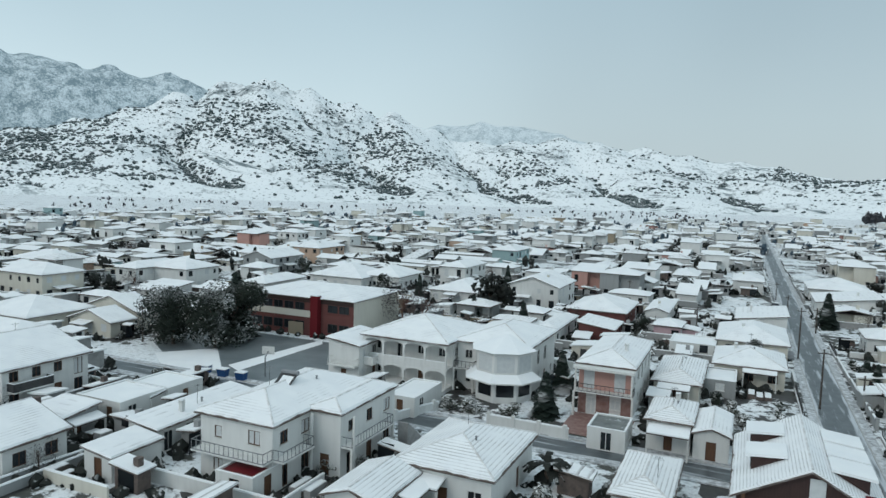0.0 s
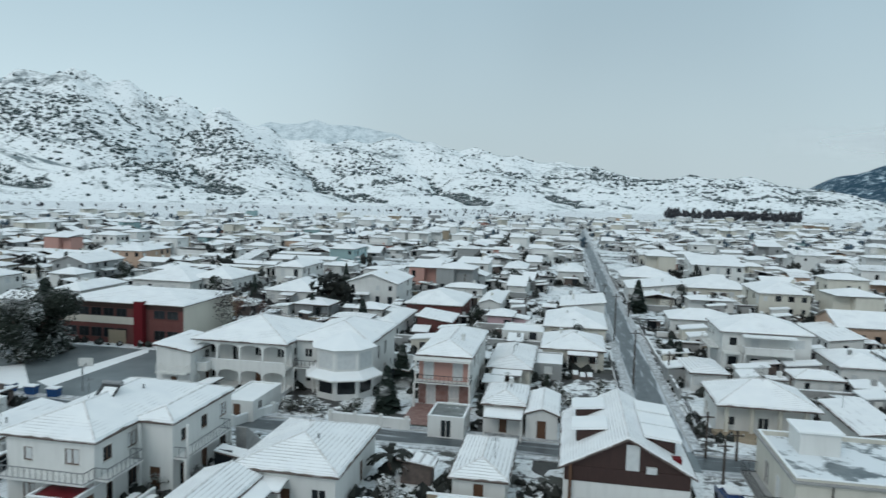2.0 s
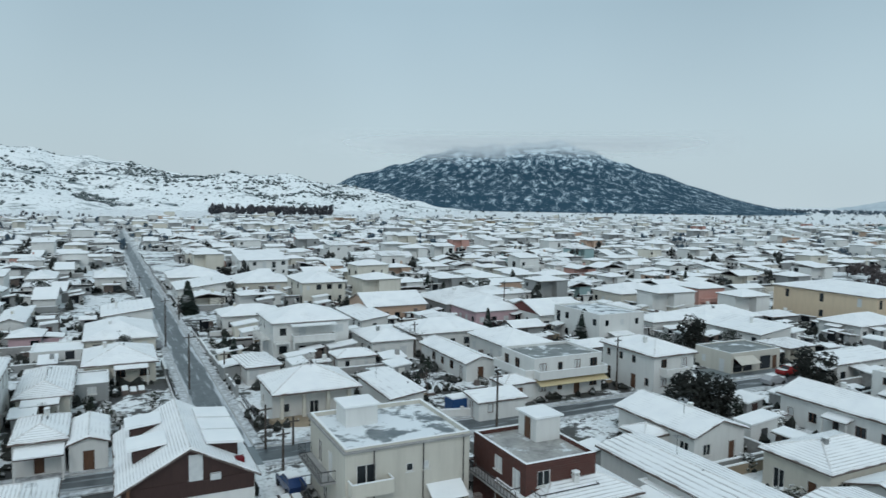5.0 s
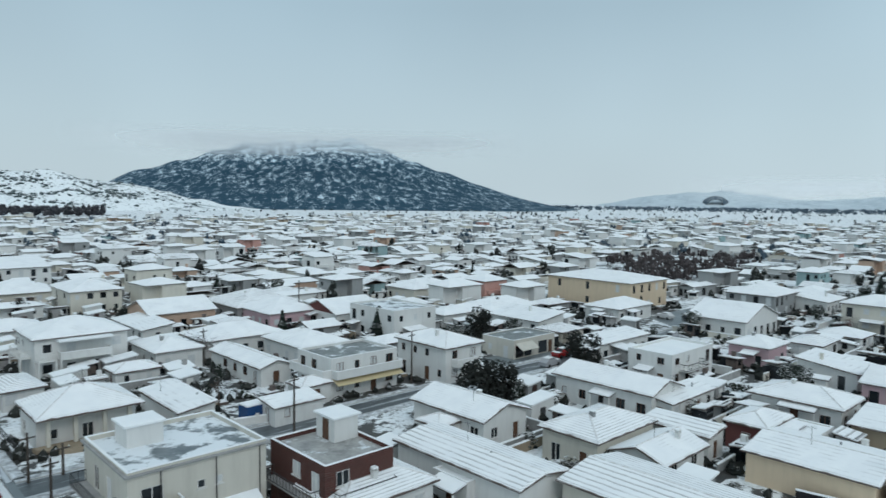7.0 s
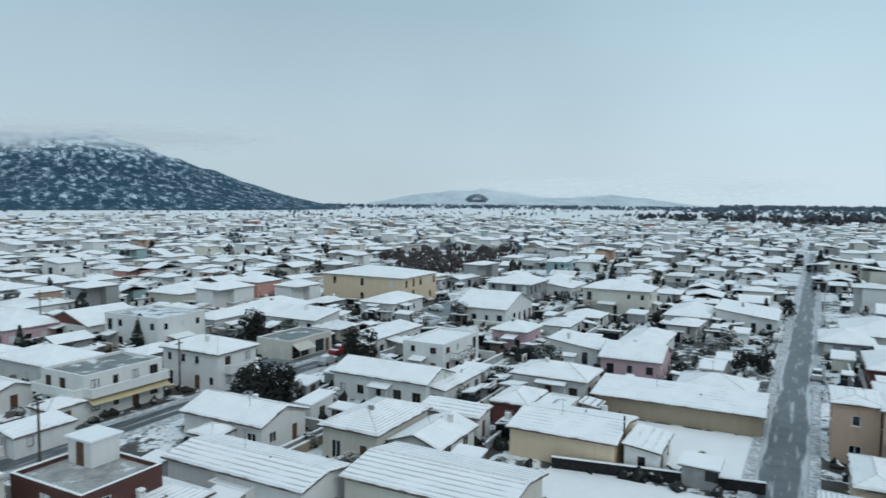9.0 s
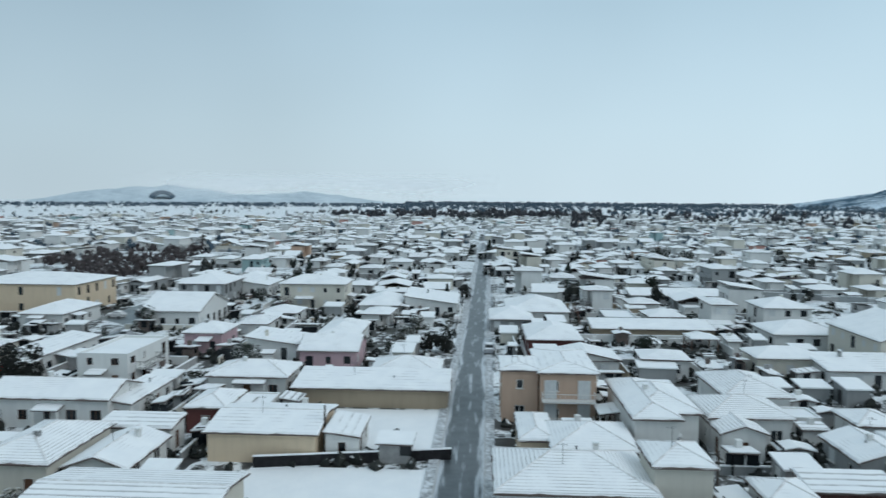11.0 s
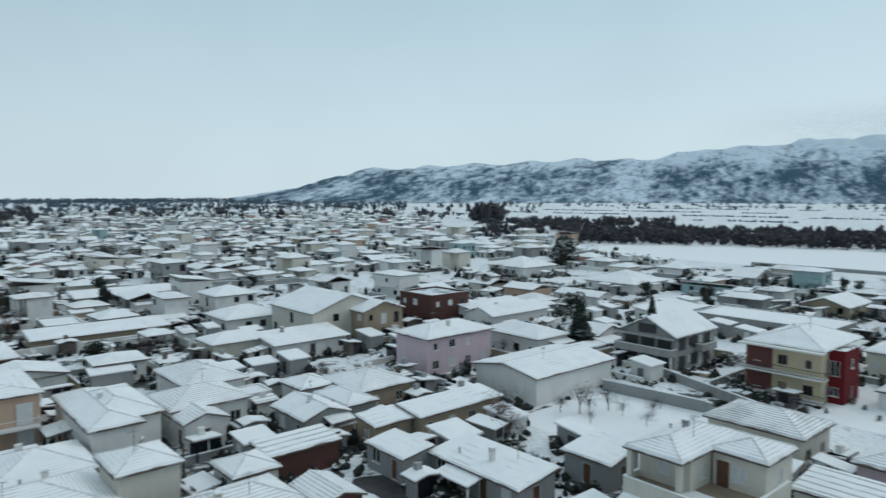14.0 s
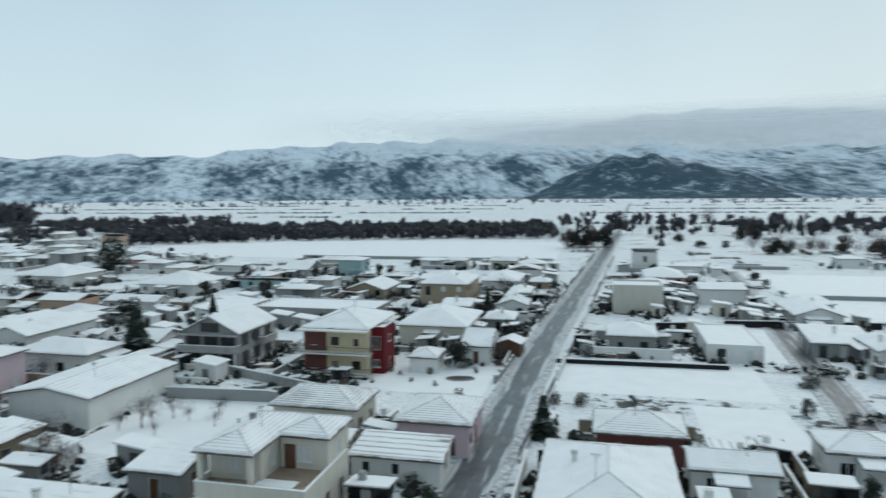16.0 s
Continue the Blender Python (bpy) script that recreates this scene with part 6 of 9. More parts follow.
def car(x, y, turn, paint, snowy=True):
    ob = thing("car", x, y, 0.02, turn, f"parked {paint} hatchback car{' under a layer of snow' if snowy else ' on the street'}", "car", "parked cars")
    m = Mesh()
    prof = [(-2.0, 0.35), (2.0, 0.35), (2.05, 0.75), (1.95, 0.95), (1.0, 1.02), (0.35, 1.46), (-1.2, 1.50), (-1.85, 1.05), (-2.05, 0.95)]
    w = 0.82
    n = len(prof)
    taper = [w if z < 1.2 else w - 0.16 for _, z in prof]
    m.v = [(px, -t, z) for (px, z), t in zip(prof, taper)] + [(px, t, z) for (px, z), t in zip(prof, taper)]
    m.f = [tuple(range(n)), tuple(reversed(range(n, 2 * n)))] + [(i, n + i, n + (i + 1) % n, (i + 1) % n) for i in range(n)]
    m.s = [0] * len(m.f)
    part("body", m, ["car_" + paint], ob)
    for sx in (-1, 1):
        g = Mesh()
        g.poly([(-1.5, sx * 0.80, 1.04), (0.85, sx * 0.80, 1.04), (0.3, sx * 0.68, 1.42), (-1.15, sx * 0.68, 1.45)])
        part("side_window", g, ["car_glass"], ob)
    g = Mesh()
    g.poly([(1.02, -0.7, 1.05), (1.02, 0.7, 1.05), (0.42, 0.6, 1.45), (0.42, -0.6, 1.45)])
    part("windscreen", g, ["car_glass"], ob)
    for px in (-1.25, 1.3):
        for py in (-0.8, 0.8):
            t = Mesh()
            t.tube((px, py - 0.1, 0.32), (px, py + 0.1, 0.32), 0.32, 0.32, 12)
            t.tube((px, py + 0.1, 0.32), (px, py - 0.1, 0.32), 0.32, 0.32, 12)
            part("wheel", t, ["rubber"], ob)
    if snowy:
        s = Mesh()
        s.box(-1.15, -0.6, 1.49, 0.25, 0.6, 1.60)
        part("snow_layer", s, ["snow"], ob)
        s = Mesh()
        s.box(1.05, -0.7, 1.0, 1.9, 0.7, 1.07)
        part("snow_layer", s, ["snow"], ob)
    return ob


def hedge(x0, y0, x1, y1, h):
    """A clipped hedge between two points."""
    rng = random.Random(int(x0 * 7 + y0 * 3))
    ob = thing("hedge", (x0 + x1) / 2, (y0 + y1) / 2, 0, 0, "dark garden hedge with snow on top", "hedge")
    m = Mesh()
    length = math.hypot(x1 - x0, y1 - y0)
    cx, cy = (x0 + x1) / 2, (y0 + y1) / 2
    for k in range(int(length * 6 * h)):
        f = rng.random()
        clump(m, x0 + (x1 - x0) * f - cx + rng.uniform(-.35, .35), y0 + (y1 - y0) * f - cy + rng.uniform(-.35, .35), rng.uniform(0.05, h * 0.65), rng.uniform(0.2, 0.4), rng.uniform(0.25, 0.5), rng)
    part("foliage", m, ["hedge"], ob)
    return ob


def small_shed(x, y, w, d, h, wall, rng):
    """A lean-to shed of a back yard."""
    ob = thing("shed", x, y, 0, rng.uniform(-3, 3), f"small {COLOUR_WORD.get(wall, 'dark wooden')} yard shed under snow", "shed", "sheds in the yards")
    m = Mesh()
    t = 0.12 * w
    m.v = [(-w / 2, -d / 2, -.2), (w / 2, -d / 2, -.2), (w / 2, d / 2, -.2), (-w / 2, d / 2, -.2), (-w / 2, -d / 2, h), (w / 2, -d / 2, h + t), (w / 2, d / 2, h + t), (-w / 2, d / 2, h)]
    m.f = [(0, 1, 5, 4), (1, 2, 6, 5), (2, 3, 7, 6), (3, 0, 4, 7), (4, 5, 6, 7)]
    m.s = [0] * 5
    part("wall", m, [wall], ob)
    r = Mesh()
    e = 0.25
    lo, hi = h - 0.12 * e + .005, h + t + 0.12 * e + .005
    r.v = [(-w / 2 - e, -d / 2 - e, lo), (w / 2 + e, -d / 2 - e, hi), (w / 2 + e, d / 2 + e, hi), (-w / 2 - e, d / 2 + e, lo)]
    r.v += [(a, b, c + 0.2) for a, b, c in r.v]
    r.f = [(3, 2, 1, 0), (4, 5, 6, 7), (0, 1, 5, 4), (1, 2, 6, 5), (2, 3, 7, 6), (3, 0, 4, 7)]
    r.s = [1, 0, 0, 0, 0, 0]
    part("roof", r, ["snow", "dark_metal"], ob)
    g = Mesh()
    side = -1 if y > 0 else 1
    yy = side * d / 2
    g.box(-0.5, min(yy, yy + side * .04), 0, 0.5, max(yy, yy + side * .04), 1.9)
    part("door", g, [rng.choice(("dark_metal", "frame_white", "metal", "dark_wood"))], ob)
    return ob

# trees standing singly
tree('broad', -90.4, 86.2, 9.6, 1.0, 0)
tree('broad', -86.2, 84.6, 10.4, 1.0, 1)
tree('broad', -79.2, 91.0, 11.2, 1.05, 2)
tree('fir', -80.8, 93.6, 12.0, 1.3, 0)
tree('broad', -79.0, 86.2, 10.6, 1.0, 1)
tree('dark', -196.0, 167.5, 6.5, 1.2, 0)
tree('bare_red', -193.0, 170.5, 7.0, 1.2, 1)
tree('dark', -151.7, 169.4, 6.4, 1.1, 2)
tree('fir', -144.0, 175.7, 7.0, 1.3, 0)
tree('dark', -137.6, 115.6, 4.2, 1.3, 1)
tree('dark', -140.2, 111.8, 4.6, 1.2, 2)
tree('bare_red', -135.4, 119.6, 5.2, 1.2, 0)
tree('bare_red', -58.3, 113.5, 9.8, 1.1, 2)
tree('bare_red', -57.2, 119.2, 8.0, 1.1, 0)
tree('dark', -50.7, 140.9, 10.4, 1.1, 1)
tree('fir', -52.4, 135.0, 5.1, 1.3, 2)
tree('fir', -38.8, 126.5, 6.0, 1.3, 0)
tree('fir', -22.1, 91.0, 5.8, 1.3, 1)
tree('fir', -21.1, 79.2, 5.8, 1.3, 2)
tree('shrub', -24.7, 76.2, 2.3, 1.3, 0)
tree('shrub', -29.6, 76.3, 2.3, 1.3, 1)
tree('shrub', -32.1, 75.6, 2.0, 1.3, 2)
tree('dark', -120.5, 228.8, 6.4, 1.1, 0)
tree('shrub', -32.2, 60.5, 2.1, 1.3, 1)
tree('shrub', -34.6, 52.8, 1.8, 1.3, 2)
tree('shrub', -32.6, 55.7, 1.3, 1.3, 0)
tree('bare', -56.4, 39.7, 3.9, 1.0, 1)
tree('fir', 16.4, 165.0, 7.9, 1.3, 2)
tree('fir', 31.2, 198.3, 4.1, 1.3, 0)
tree('dark', 35.0, 173.5, 4.8, 1.1, 1)
tree('fir', 17.9, 121.2, 3.5, 1.3, 2)
tree('fir', 17.9, 111.9, 4.5, 1.3, 0)
tree('dark', 34.1, 231.2, 4.7, 1.1, 1)
tree('fir', 81.7, 104.3, 6.9, 1.3, 2)
tree('dark', 97.6, 92.9, 6.5, 1.1, 0)
tree('dark', 67.4, 62.8, 7.0, 1.15, 1)
tree('dark', 70.1, 62.0, 5.1, 1.1, 2)
tree('shrub', 70.8, 53.9, 2.7, 1.3, 0)
tree('cypress', 70.5, 59.1, 3.4, 0.7, 1)
tree('dark', 92.9, 64.3, 6.3, 1.1, 2)
tree('shrub', 81.4, 40.8, 3.1, 1.3, 0)
tree('bare', 47.8, 107.9, 6.1, 1.0, 1)
tree('bare', 39.3, 84.0, 5.2, 1.0, 2)
tree('cypress', 38.1, 86.0, 2.9, 0.7, 0)
tree('shrub', 56.5, 62.9, 2.7, 1.3, 1)
tree('bare', 43.9, 48.7, 2.9, 1.0, 2)
tree('dark', 119.4, 4.8, 4.4, 1.1, 0)
tree('dark', 119.7, 7.5, 4.4, 1.1, 1)
tree('shrub', 136.5, 11.3, 4.5, 1.3, 2)
tree('dark', 185.9, 2.7, 4.2, 1.1, 0)
tree('shrub', 130.3, 14.0, 3.2, 1.3, 1)
tree('dark', 72.9, 7.6, 1.9, 1.1, 2)
tree('bare_red', 150.0, -23.1, 6.3, 1.1, 0)
tree('leafy', 283.2, -75.4, 7.5, 1.15, 1)
tree('leafy', 293.3, -88.8, 6.2, 1.15, 2)
tree('fir', 325.4, -6.3, 8.5, 1.3, 0)
tree('leafy', 310.2, -108.4, 5.3, 1.15, 1)
tree('fir', 71.9, -94.6, 8.8, 1.3, 2)
tree('dark', 92.4, -91.3, 3.2, 1.1, 0)
tree('bare', 51.5, -67.8, 4.8, 1.0, 1)
tree('bare', 49.9, -71.5, 3.8, 1.0, 2)
tree('bare_red', 131.9, -138.6, 7.3, 1.1, 0)
tree('leafy', 135.3, -133.5, 5.3, 1.15, 1)
tree('bare_red', 53.0, -55.2, 5.3, 1.1, 2)
tree('leafy', 291.3, -78.2, 7.6, 1.15, 0)
tree('fir', 228.4, -30.9, 6.9, 1.3, 1)
tree('fir', 72.9, -95.0, 8.4, 1.3, 2)
tree('fir', 6.2, -74.3, 4.9, 1.3, 0)
tree('shrub', 5.9, -86.7, 1.8, 1.3, 1)
tree('shrub', 2.4, -86.8, 1.9, 1.3, 2)
tree('shrub', -3.9, -89.2, 1.1, 1.3, 0)
tree('leafy', 21.1, -102.0, 4.2, 1.15, 1)
tree('bare_red', 15.4, -104.9, 4.5, 1.1, 2)
tree('shrub', 2.1, -118.1, 2.9, 1.3, 0)
tree('shrub', 17.1, -59.0, 1.8, 1.3, 1)
tree('fir', 25.8, -155.7, 4.3, 1.3, 2)
tree('leafy', 160.3, -198.7, 12.4, 1.15, 0)
tree('bare_red', 50.8, -54.6, 3.9, 1.1, 1)
for tx, ty, th in ((53.5, -66.5, 2.6), (51.0, -69.0, 3.0), (47.5, -71.0, 2.4), (45.0, -73.5, 2.8), (48.5, -66.0, 2.2), (43.5, -70.0, 2.3), (46.0, -76.0, 2.1)):
    tree('bare', tx, ty, th, 1.0, int(tx))
pole(9.0, 129.7, 8.9)
pole(9.9, 100.1, 7.9)
pole(7.8, 203.8, 4.9)
pole(9.4, 177.5, 4.9)
pole(15.1, 103.1, 4.4)
pole(13.7, 156.7, 5.4)
pole(-8.3, 144.1, 5.3)
pole(-27.0, 179.6, 5.4)
pole(-91.6, 83.2, 6.2)
pole(14.8, 72.7, 4.9)
pole(15.0, 65.4, 4.5)
pole(17.8, 72.7, 3.2)
pole(48.7, 109.8, 5.4)
pole(40.8, 67.8, 7.0)
pole(81.8, 133.8, 8.8)
pole(150.2, 132.1, 6.0)
pole(65.6, 75.8, 7.8)
pole(60.7, 41.5, 2.2)
pole(69.7, 15.2, 5.4)
pole(84.6, -69.4, 6.0)
pole(60.5, -22.4, 4.9)
garden_wall(-26.1, 73.2, -16.7, 73.0, 1.2, 'white', posts=True)
garden_wall(-36.1, 69.1, -33.5, 75.3, 1.0, 'white', posts=True)
garden_wall(65.9, 21.7, 69.4, 1.8, 1.15, 'black_wall', posts=False)
garden_wall(55.9, -78.6, 41.5, -79.8, 1.5, 'grey', posts=False)
garden_wall(55.8, -79.8, 40.7, -79.9, 1.4, 'grey', posts=False)
garden_wall(-10.7, -138.2, -18.8, -140.9, 1.0, 'grey', posts=False)
garden_wall(-32.1, -143.6, -44.9, -141.7, 1.0, 'grey', posts=False)
garden_wall(6.9, -107.6, -18.6, -108.2, 0.7, 'black_wall', label='low dark plot wall beside a snowy field')
garden_wall(-10.0, -137.0, -18.4, -138.6, 1.4, 'black_wall', label='low black plot wall capped with snow')
garden_wall(-23.2, -142.3, -52.0, -145.0, 1.3, 'black_wall', label='long dark plot wall beside snowy fields')
garden_wall(-43.7, -182.0, -84.0, -182.4, 1.0, 'grey', posts=False)
garden_wall(206.0, -57.0, 186.0, -110.0, 1.6, 'grey', posts=False)
garden_wall(18.0, -261.0, 120.0, -261.5, 1.2, 'grey', posts=False)
garden_wall(62.0, -94.0, 33.0, -83.0, 1.3, 'concrete', posts=False)
garden_wall(-30.7, 117.5, -23.1, 117.1, 1.2, 'grey', posts=False)
garden_wall(-57.8, 37.1, -57.2, 44.9, 0.9, 'grey', posts=False)
garden_wall(36.5, 74.7, 43.5, 72.9, 1.0, 'white', posts=True)
garden_wall(56.3, 78.7, 72.0, 84.7, 1.2, 'white', posts=True)
palm(-15.6, 59.9, 3.5)

sheet('snow_strip', [(-69.4, 78.7), (-67.2, 100.2), (-65.3, 97.3), (-66.0, 76.9)], 0.02, 'snow', 'strip of cleared snow along the school yard')
sheet('snow_strip', [(-84.2, 78.8), (-78.0, 86.0), (-68.1, 76.0), (-75.1, 72.0)], 0.02, 'snow', 'trodden snow at the edge of the school yard')

# ---------------------------------------------------------------- details of single buildings
def box_part(name, parent, x0, y0, z0, x1, y1, z1, mat, label=""):
    m = Mesh()
    m.box(x0, y0, z0, x1, y1, z1)
    return part(name, m, [mat], parent, label)


def arcade(parent, x0, x1, y, z0, z1, n, mat="white"):
    """A row of arched openings along x, facing the street."""
    w = (x1 - x0) / n
    pw, spring = 0.16, z1 - 0.85
    for k in range(n):
        m = Mesh()
        a, b = x0 + k * w, x0 + (k + 1) * w
        seg = 8
        for yy, flip in ((y, False), (y + 0.24, True)):
            polys = [[(a, yy, z0), (a + pw, yy, z0), (a + pw, yy, spring), (a, yy, spring)], [(b - pw, yy, z0), (b, yy, z0), (b, yy, spring), (b - pw, yy, spring)]]
            c, r = (a + b) / 2, (b - a) / 2 - pw
            for j in range(seg):
                t0, t1 = math.pi * (1 - j / seg), math.pi * (1 - (j + 1) / seg)
                p0, p1 = (c + r * math.cos(t0), spring + 0.55 * math.sin(t0)), (c + r * math.cos(t1), spring + 0.55 * math.sin(t1))
                e0, e1 = (a if j == 0 else p0[0]), (b if j == seg - 1 else p1[0])
                polys.append([(p0[0], yy, p0[1]), (p1[0], yy, p1[1]), (e1, yy, z1), (e0, yy, z1)])
                if j == 0:
                    polys.append([(a, yy, spring), (p0[0], yy, p0[1]), (a, yy, z1)])
                if j == seg - 1:
                    polys.append([(b, yy, spring), (b, yy, z1), (p1[0], yy, p1[1])])
                if not flip:
                    polys.append([(p0[0], y, p0[1]), (p0[0], y + .24, p0[1]), (p1[0], y + .24, p1[1]), (p1[0], y, p1[1])])
            for p in polys:
                m.poly(list(reversed(p)) if flip else p)
        for xx in (a, a + pw, b - pw, b):
            m.poly([(xx, y, z0), (xx, y + .24, z0), (xx, y + .24, spring), (xx, y, spring)])
        part("arch", m, [mat], parent)


def detail_arcade_house(ob):
    # west wing 13.6 x 14.5 at the origin of the house, bay block to the east
    w, d = 13.56, 14.5
    y = -d / 2 + 0.35
    box_part("floor_slab", ob, -w / 2 + 0.3, y, 3.05, w / 2 - 0.3, y + 2.4, 3.25, "white")
    box_part("terrace", ob, -w / 2 + 0.3, y - 2.6, -0.2, w / 2 - 0.3, y + 2.4, 0.55, "white")
    arcade(ob, -w / 2 + 0.4, w / 2 - 0.4, y, 0.55, 3.05, 4)
    arcade(ob, -w / 2 + 0.4, w / 2 - 0.4, y, 3.25, 6.45, 4)
    rail(ob, -w / 2 + 0.5, y + 0.1, w / 2 - 0.5, y + 0.1, 3.25, "white", 0.8, True)
    balcony(ob, 11.53, 3.35, 9.98, 13.55, "S", 0.1, 3.0, 3.2, 1.6, "dark_metal", False, True, "white")
    # bay: a half octagon with a skirt roof between the storeys
    cx, cy, r = 13.4, -3.9, 3.9
    for z0, z1, nm in ((-0.2, 3.0, "bay_wall"), (3.0, 6.5, "bay_wall")):
        m = Mesh()
        g = Mesh()
        pts = [(cx + r * math.cos(a), cy + r * math.sin(a)) for a in (radians(180 + 22.5 * k) for k in range(0, 9, 2))]
        for (ax, ay), (bx, by) in zip(pts, pts[1:]):
            m.poly([(ax, ay, z0), (bx, by, z0), (bx, by, z0 + 1.0), (ax, ay, z0 + 1.0)])
            m.poly([(ax, ay, z1 - 0.5), (bx, by, z1 - 0.5), (bx, by, z1), (ax, ay, z1)])
            ex, ey = (bx - ax) * 0.12, (by - ay) * 0.12
            m.poly([(ax, ay, z0 + 1), (ax + ex, ay + ey, z0 + 1), (ax + ex, ay + ey, z1 - .5), (ax, ay, z1 - .5)])
            m.poly([(bx - ex, by - ey, z0 + 1), (bx, by, z0 + 1), (bx, by, z1 - .5), (bx - ex, by - ey, z1 - .5)])
            g.poly([(ax + ex, ay + ey + .05, z0 + 1), (bx - ex, by - ey + .05, z0 + 1), (bx - ex, by - ey + .05, z1 - .5), (ax + ex, ay + ey + .05, z1 - .5)])
        b = part(nm, m, ["white"], ob)
        part("glazing", g, ["glass" if z0 < 0 else "shutter"], b)
    s = Mesh()
    pts = [(radians(180 + 22.5 * k)) for k in range(0, 9, 2)]
    for a, b in zip(pts, pts[1:]):
        q = [(cx + rr * math.cos(t), cy + rr * math.sin(t), z) for t, rr, z in ((a, r + 1.5, 2.95), (b, r + 1.5, 2.95), (b, r, 3.75), (a, r, 3.75))]
        s.poly(q)
        s.poly([(x, yy, z - 0.18) for x, yy, z in reversed(q)], 1)
        s.poly([(q[0][0], q[0][1], q[0][2] - .18), (q[1][0], q[1][1], q[1][2] - .18), q[1], q[0]], 1)
    part("skirt_roof", s, ["snow", "frame_white"], ob)
    t = Mesh()
    for a, b in zip(pts, pts[1:]):
        t.poly([(cx + (r + .6) * math.cos(a), cy + (r + .6) * math.sin(a), 6.55), (cx + (r + .6) * math.cos(b), cy + (r + .6) * math.sin(b), 6.55), (cx, cy + 1.5, 8.1)])
    part("bay_roof", t, ["snow"], ob)


detail_arcade_house(arcade_house)


def detail_gable_house(ob):
    w, d, h, sl = 10.9, 14.6, 4.6, 0.53
    for side, spots in ((-1, (-2.2, 3.6)), (1, (-3.4, 0.0, 3.6))):
        for y in spots:
            b = Mesh()
            x1, x0 = side * 4.0, side * 1.2
            zb = h + sl * (w / 2 - 4.0)
            zt = zb + 1.25
            q = [(x1, y - 1.25, zb - .1), (x1, y + 1.25, zb - .1), (x1, y + 1.25, zt), (x1, y - 1.25, zt)]
            b.poly(q if side > 0 else q[::-1])
            for yy in (y - 1.25, y + 1.25):
                b.poly([(x1, yy, zb - .1), (x1, yy, zt), (x0, yy, zt + .25)])
            dm = part("dormer", b, ["dark_wood"], ob)
            r = Mesh()
            xa, xb = (x1 + side * 0.45, x0 + side * 0.25)
            r.v = [(xa, y - 1.55, zt), (xa, y + 1.55, zt), (xb, y + 1.55, zt + .3), (xb, y - 1.55, zt + .3)]
            r.v += [(p, q_, z + 0.22) for p, q_, z in r.v]
            r.f = [(0, 1, 2, 3), (4, 5, 6, 7), (0, 1, 5, 4), (1, 2, 6, 5), (2, 3, 7, 6), (3, 0, 4, 7)]
            r.s = [0] * 6
            part("dormer_roof", r, ["snow"], dm)
            g = Mesh()
            g.box(min(x1, x1 + side * .05), y - 0.6, zb + 0.15, max(x1, x1 + side * .05), y + 0.6, zt - 0.15)
            part("dormer_window", g, ["glass"], dm)
    y = -d / 2 + 0.45
    box_part("gable_door", ob, -0.1, y - 0.09, 4.75, 0.95, y - 0.01, 6.85, "shutter", "white balcony door in the dark gable")
    box_part("cladding", ob, -w / 2 + 0.5, y - 0.06, 3.5, w / 2 - 0.5, y - 0.005, 4.74, "dark_wood", "dark boarding below the gable")
    box_part("flue", ob, -4.6, y - 0.35, 0.0, -4.35, y - 0.1, 5.0, "frame_wood")
    box_part("air_conditioner", ob, 1.5, y - 0.35, 4.7, 2.3, y - 0.02, 5.2, "shutter")
    box_part("skylight", ob, 3.6, -6.3, 5.3, 4.3, -5.5, 5.8, "crimson", "red cover on the roof")


detail_gable_house(gable_house)


def detail_corner_house(ob):
    w, d = 8.1, 16.1
    balcony(ob, 0, 0, w, d, "S", 0.0, w, 3.05, 1.3, "metal", False, False, "white")
    balcony(ob, 0, 0, w, d, "E", 0.0, 4.6, 3.05, 1.2, "metal", False, False, "white")
    balcony(ob, 5.79, 2.63, 3.2, 10.2, "E", 0.0, 8.0, 3.05, 1.3, "metal", False, True, "white")
    for x, y in ((4.7, -3.4), (8.6, -2.3)):
        box_part("post", ob, x, y, -0.2, x + 0.2, y + 0.2, 6.0, "white")
    stair = box_part("outside_stair", ob, 8.75, 6.2, -0.2, 8.85, 10.2, 0.6, "white", "white concrete outside stair with snow")
    n = 14
    for k in range(n):
        box_part("step", stair, 8.85, 6.2 + k * 0.28, -0.2, 10.0, 6.2 + (k + 1) * 0.28, 3.0 - k * 3.0 / n, "concrete")
    # solar water heater
    p = Mesh()
    p.v = [(-1.0, -1.6, 7.35), (0.9, -1.6, 7.35), (0.9, -0.3, 8.25), (-1.0, -0.3, 8.25)]
    p.v += [(x, y, z + .08) for x, y, z in p.v]
    p.f = [(0, 1, 2, 3), (4, 5, 6, 7), (0, 1, 5, 4), (1, 2, 6, 5), (2, 3, 7, 6), (3, 0, 4, 7)]
    p.s = [0] * 6
    sp = part("solar_panel", p, ["dark_metal"], ob, "dark solar water heater panel")
    t = Mesh()
    t.tube((-1.0, -0.1, 8.45), (0.9, -0.1, 8.45), 0.25, 0.25, 10)
    part("water_tank", t, ["metal"], sp)
    s = Mesh()
    s.v = [(-0.6, -1.4, 7.6), (0.7, -1.4, 7.6), (0.7, -0.5, 8.2), (-0.6, -0.5, 8.2)]
    s.f, s.s = [(0, 1, 2, 3)], [0]
    part("panel_snow", s, ["snow"], sp)


detail_corner_house(corner_house)


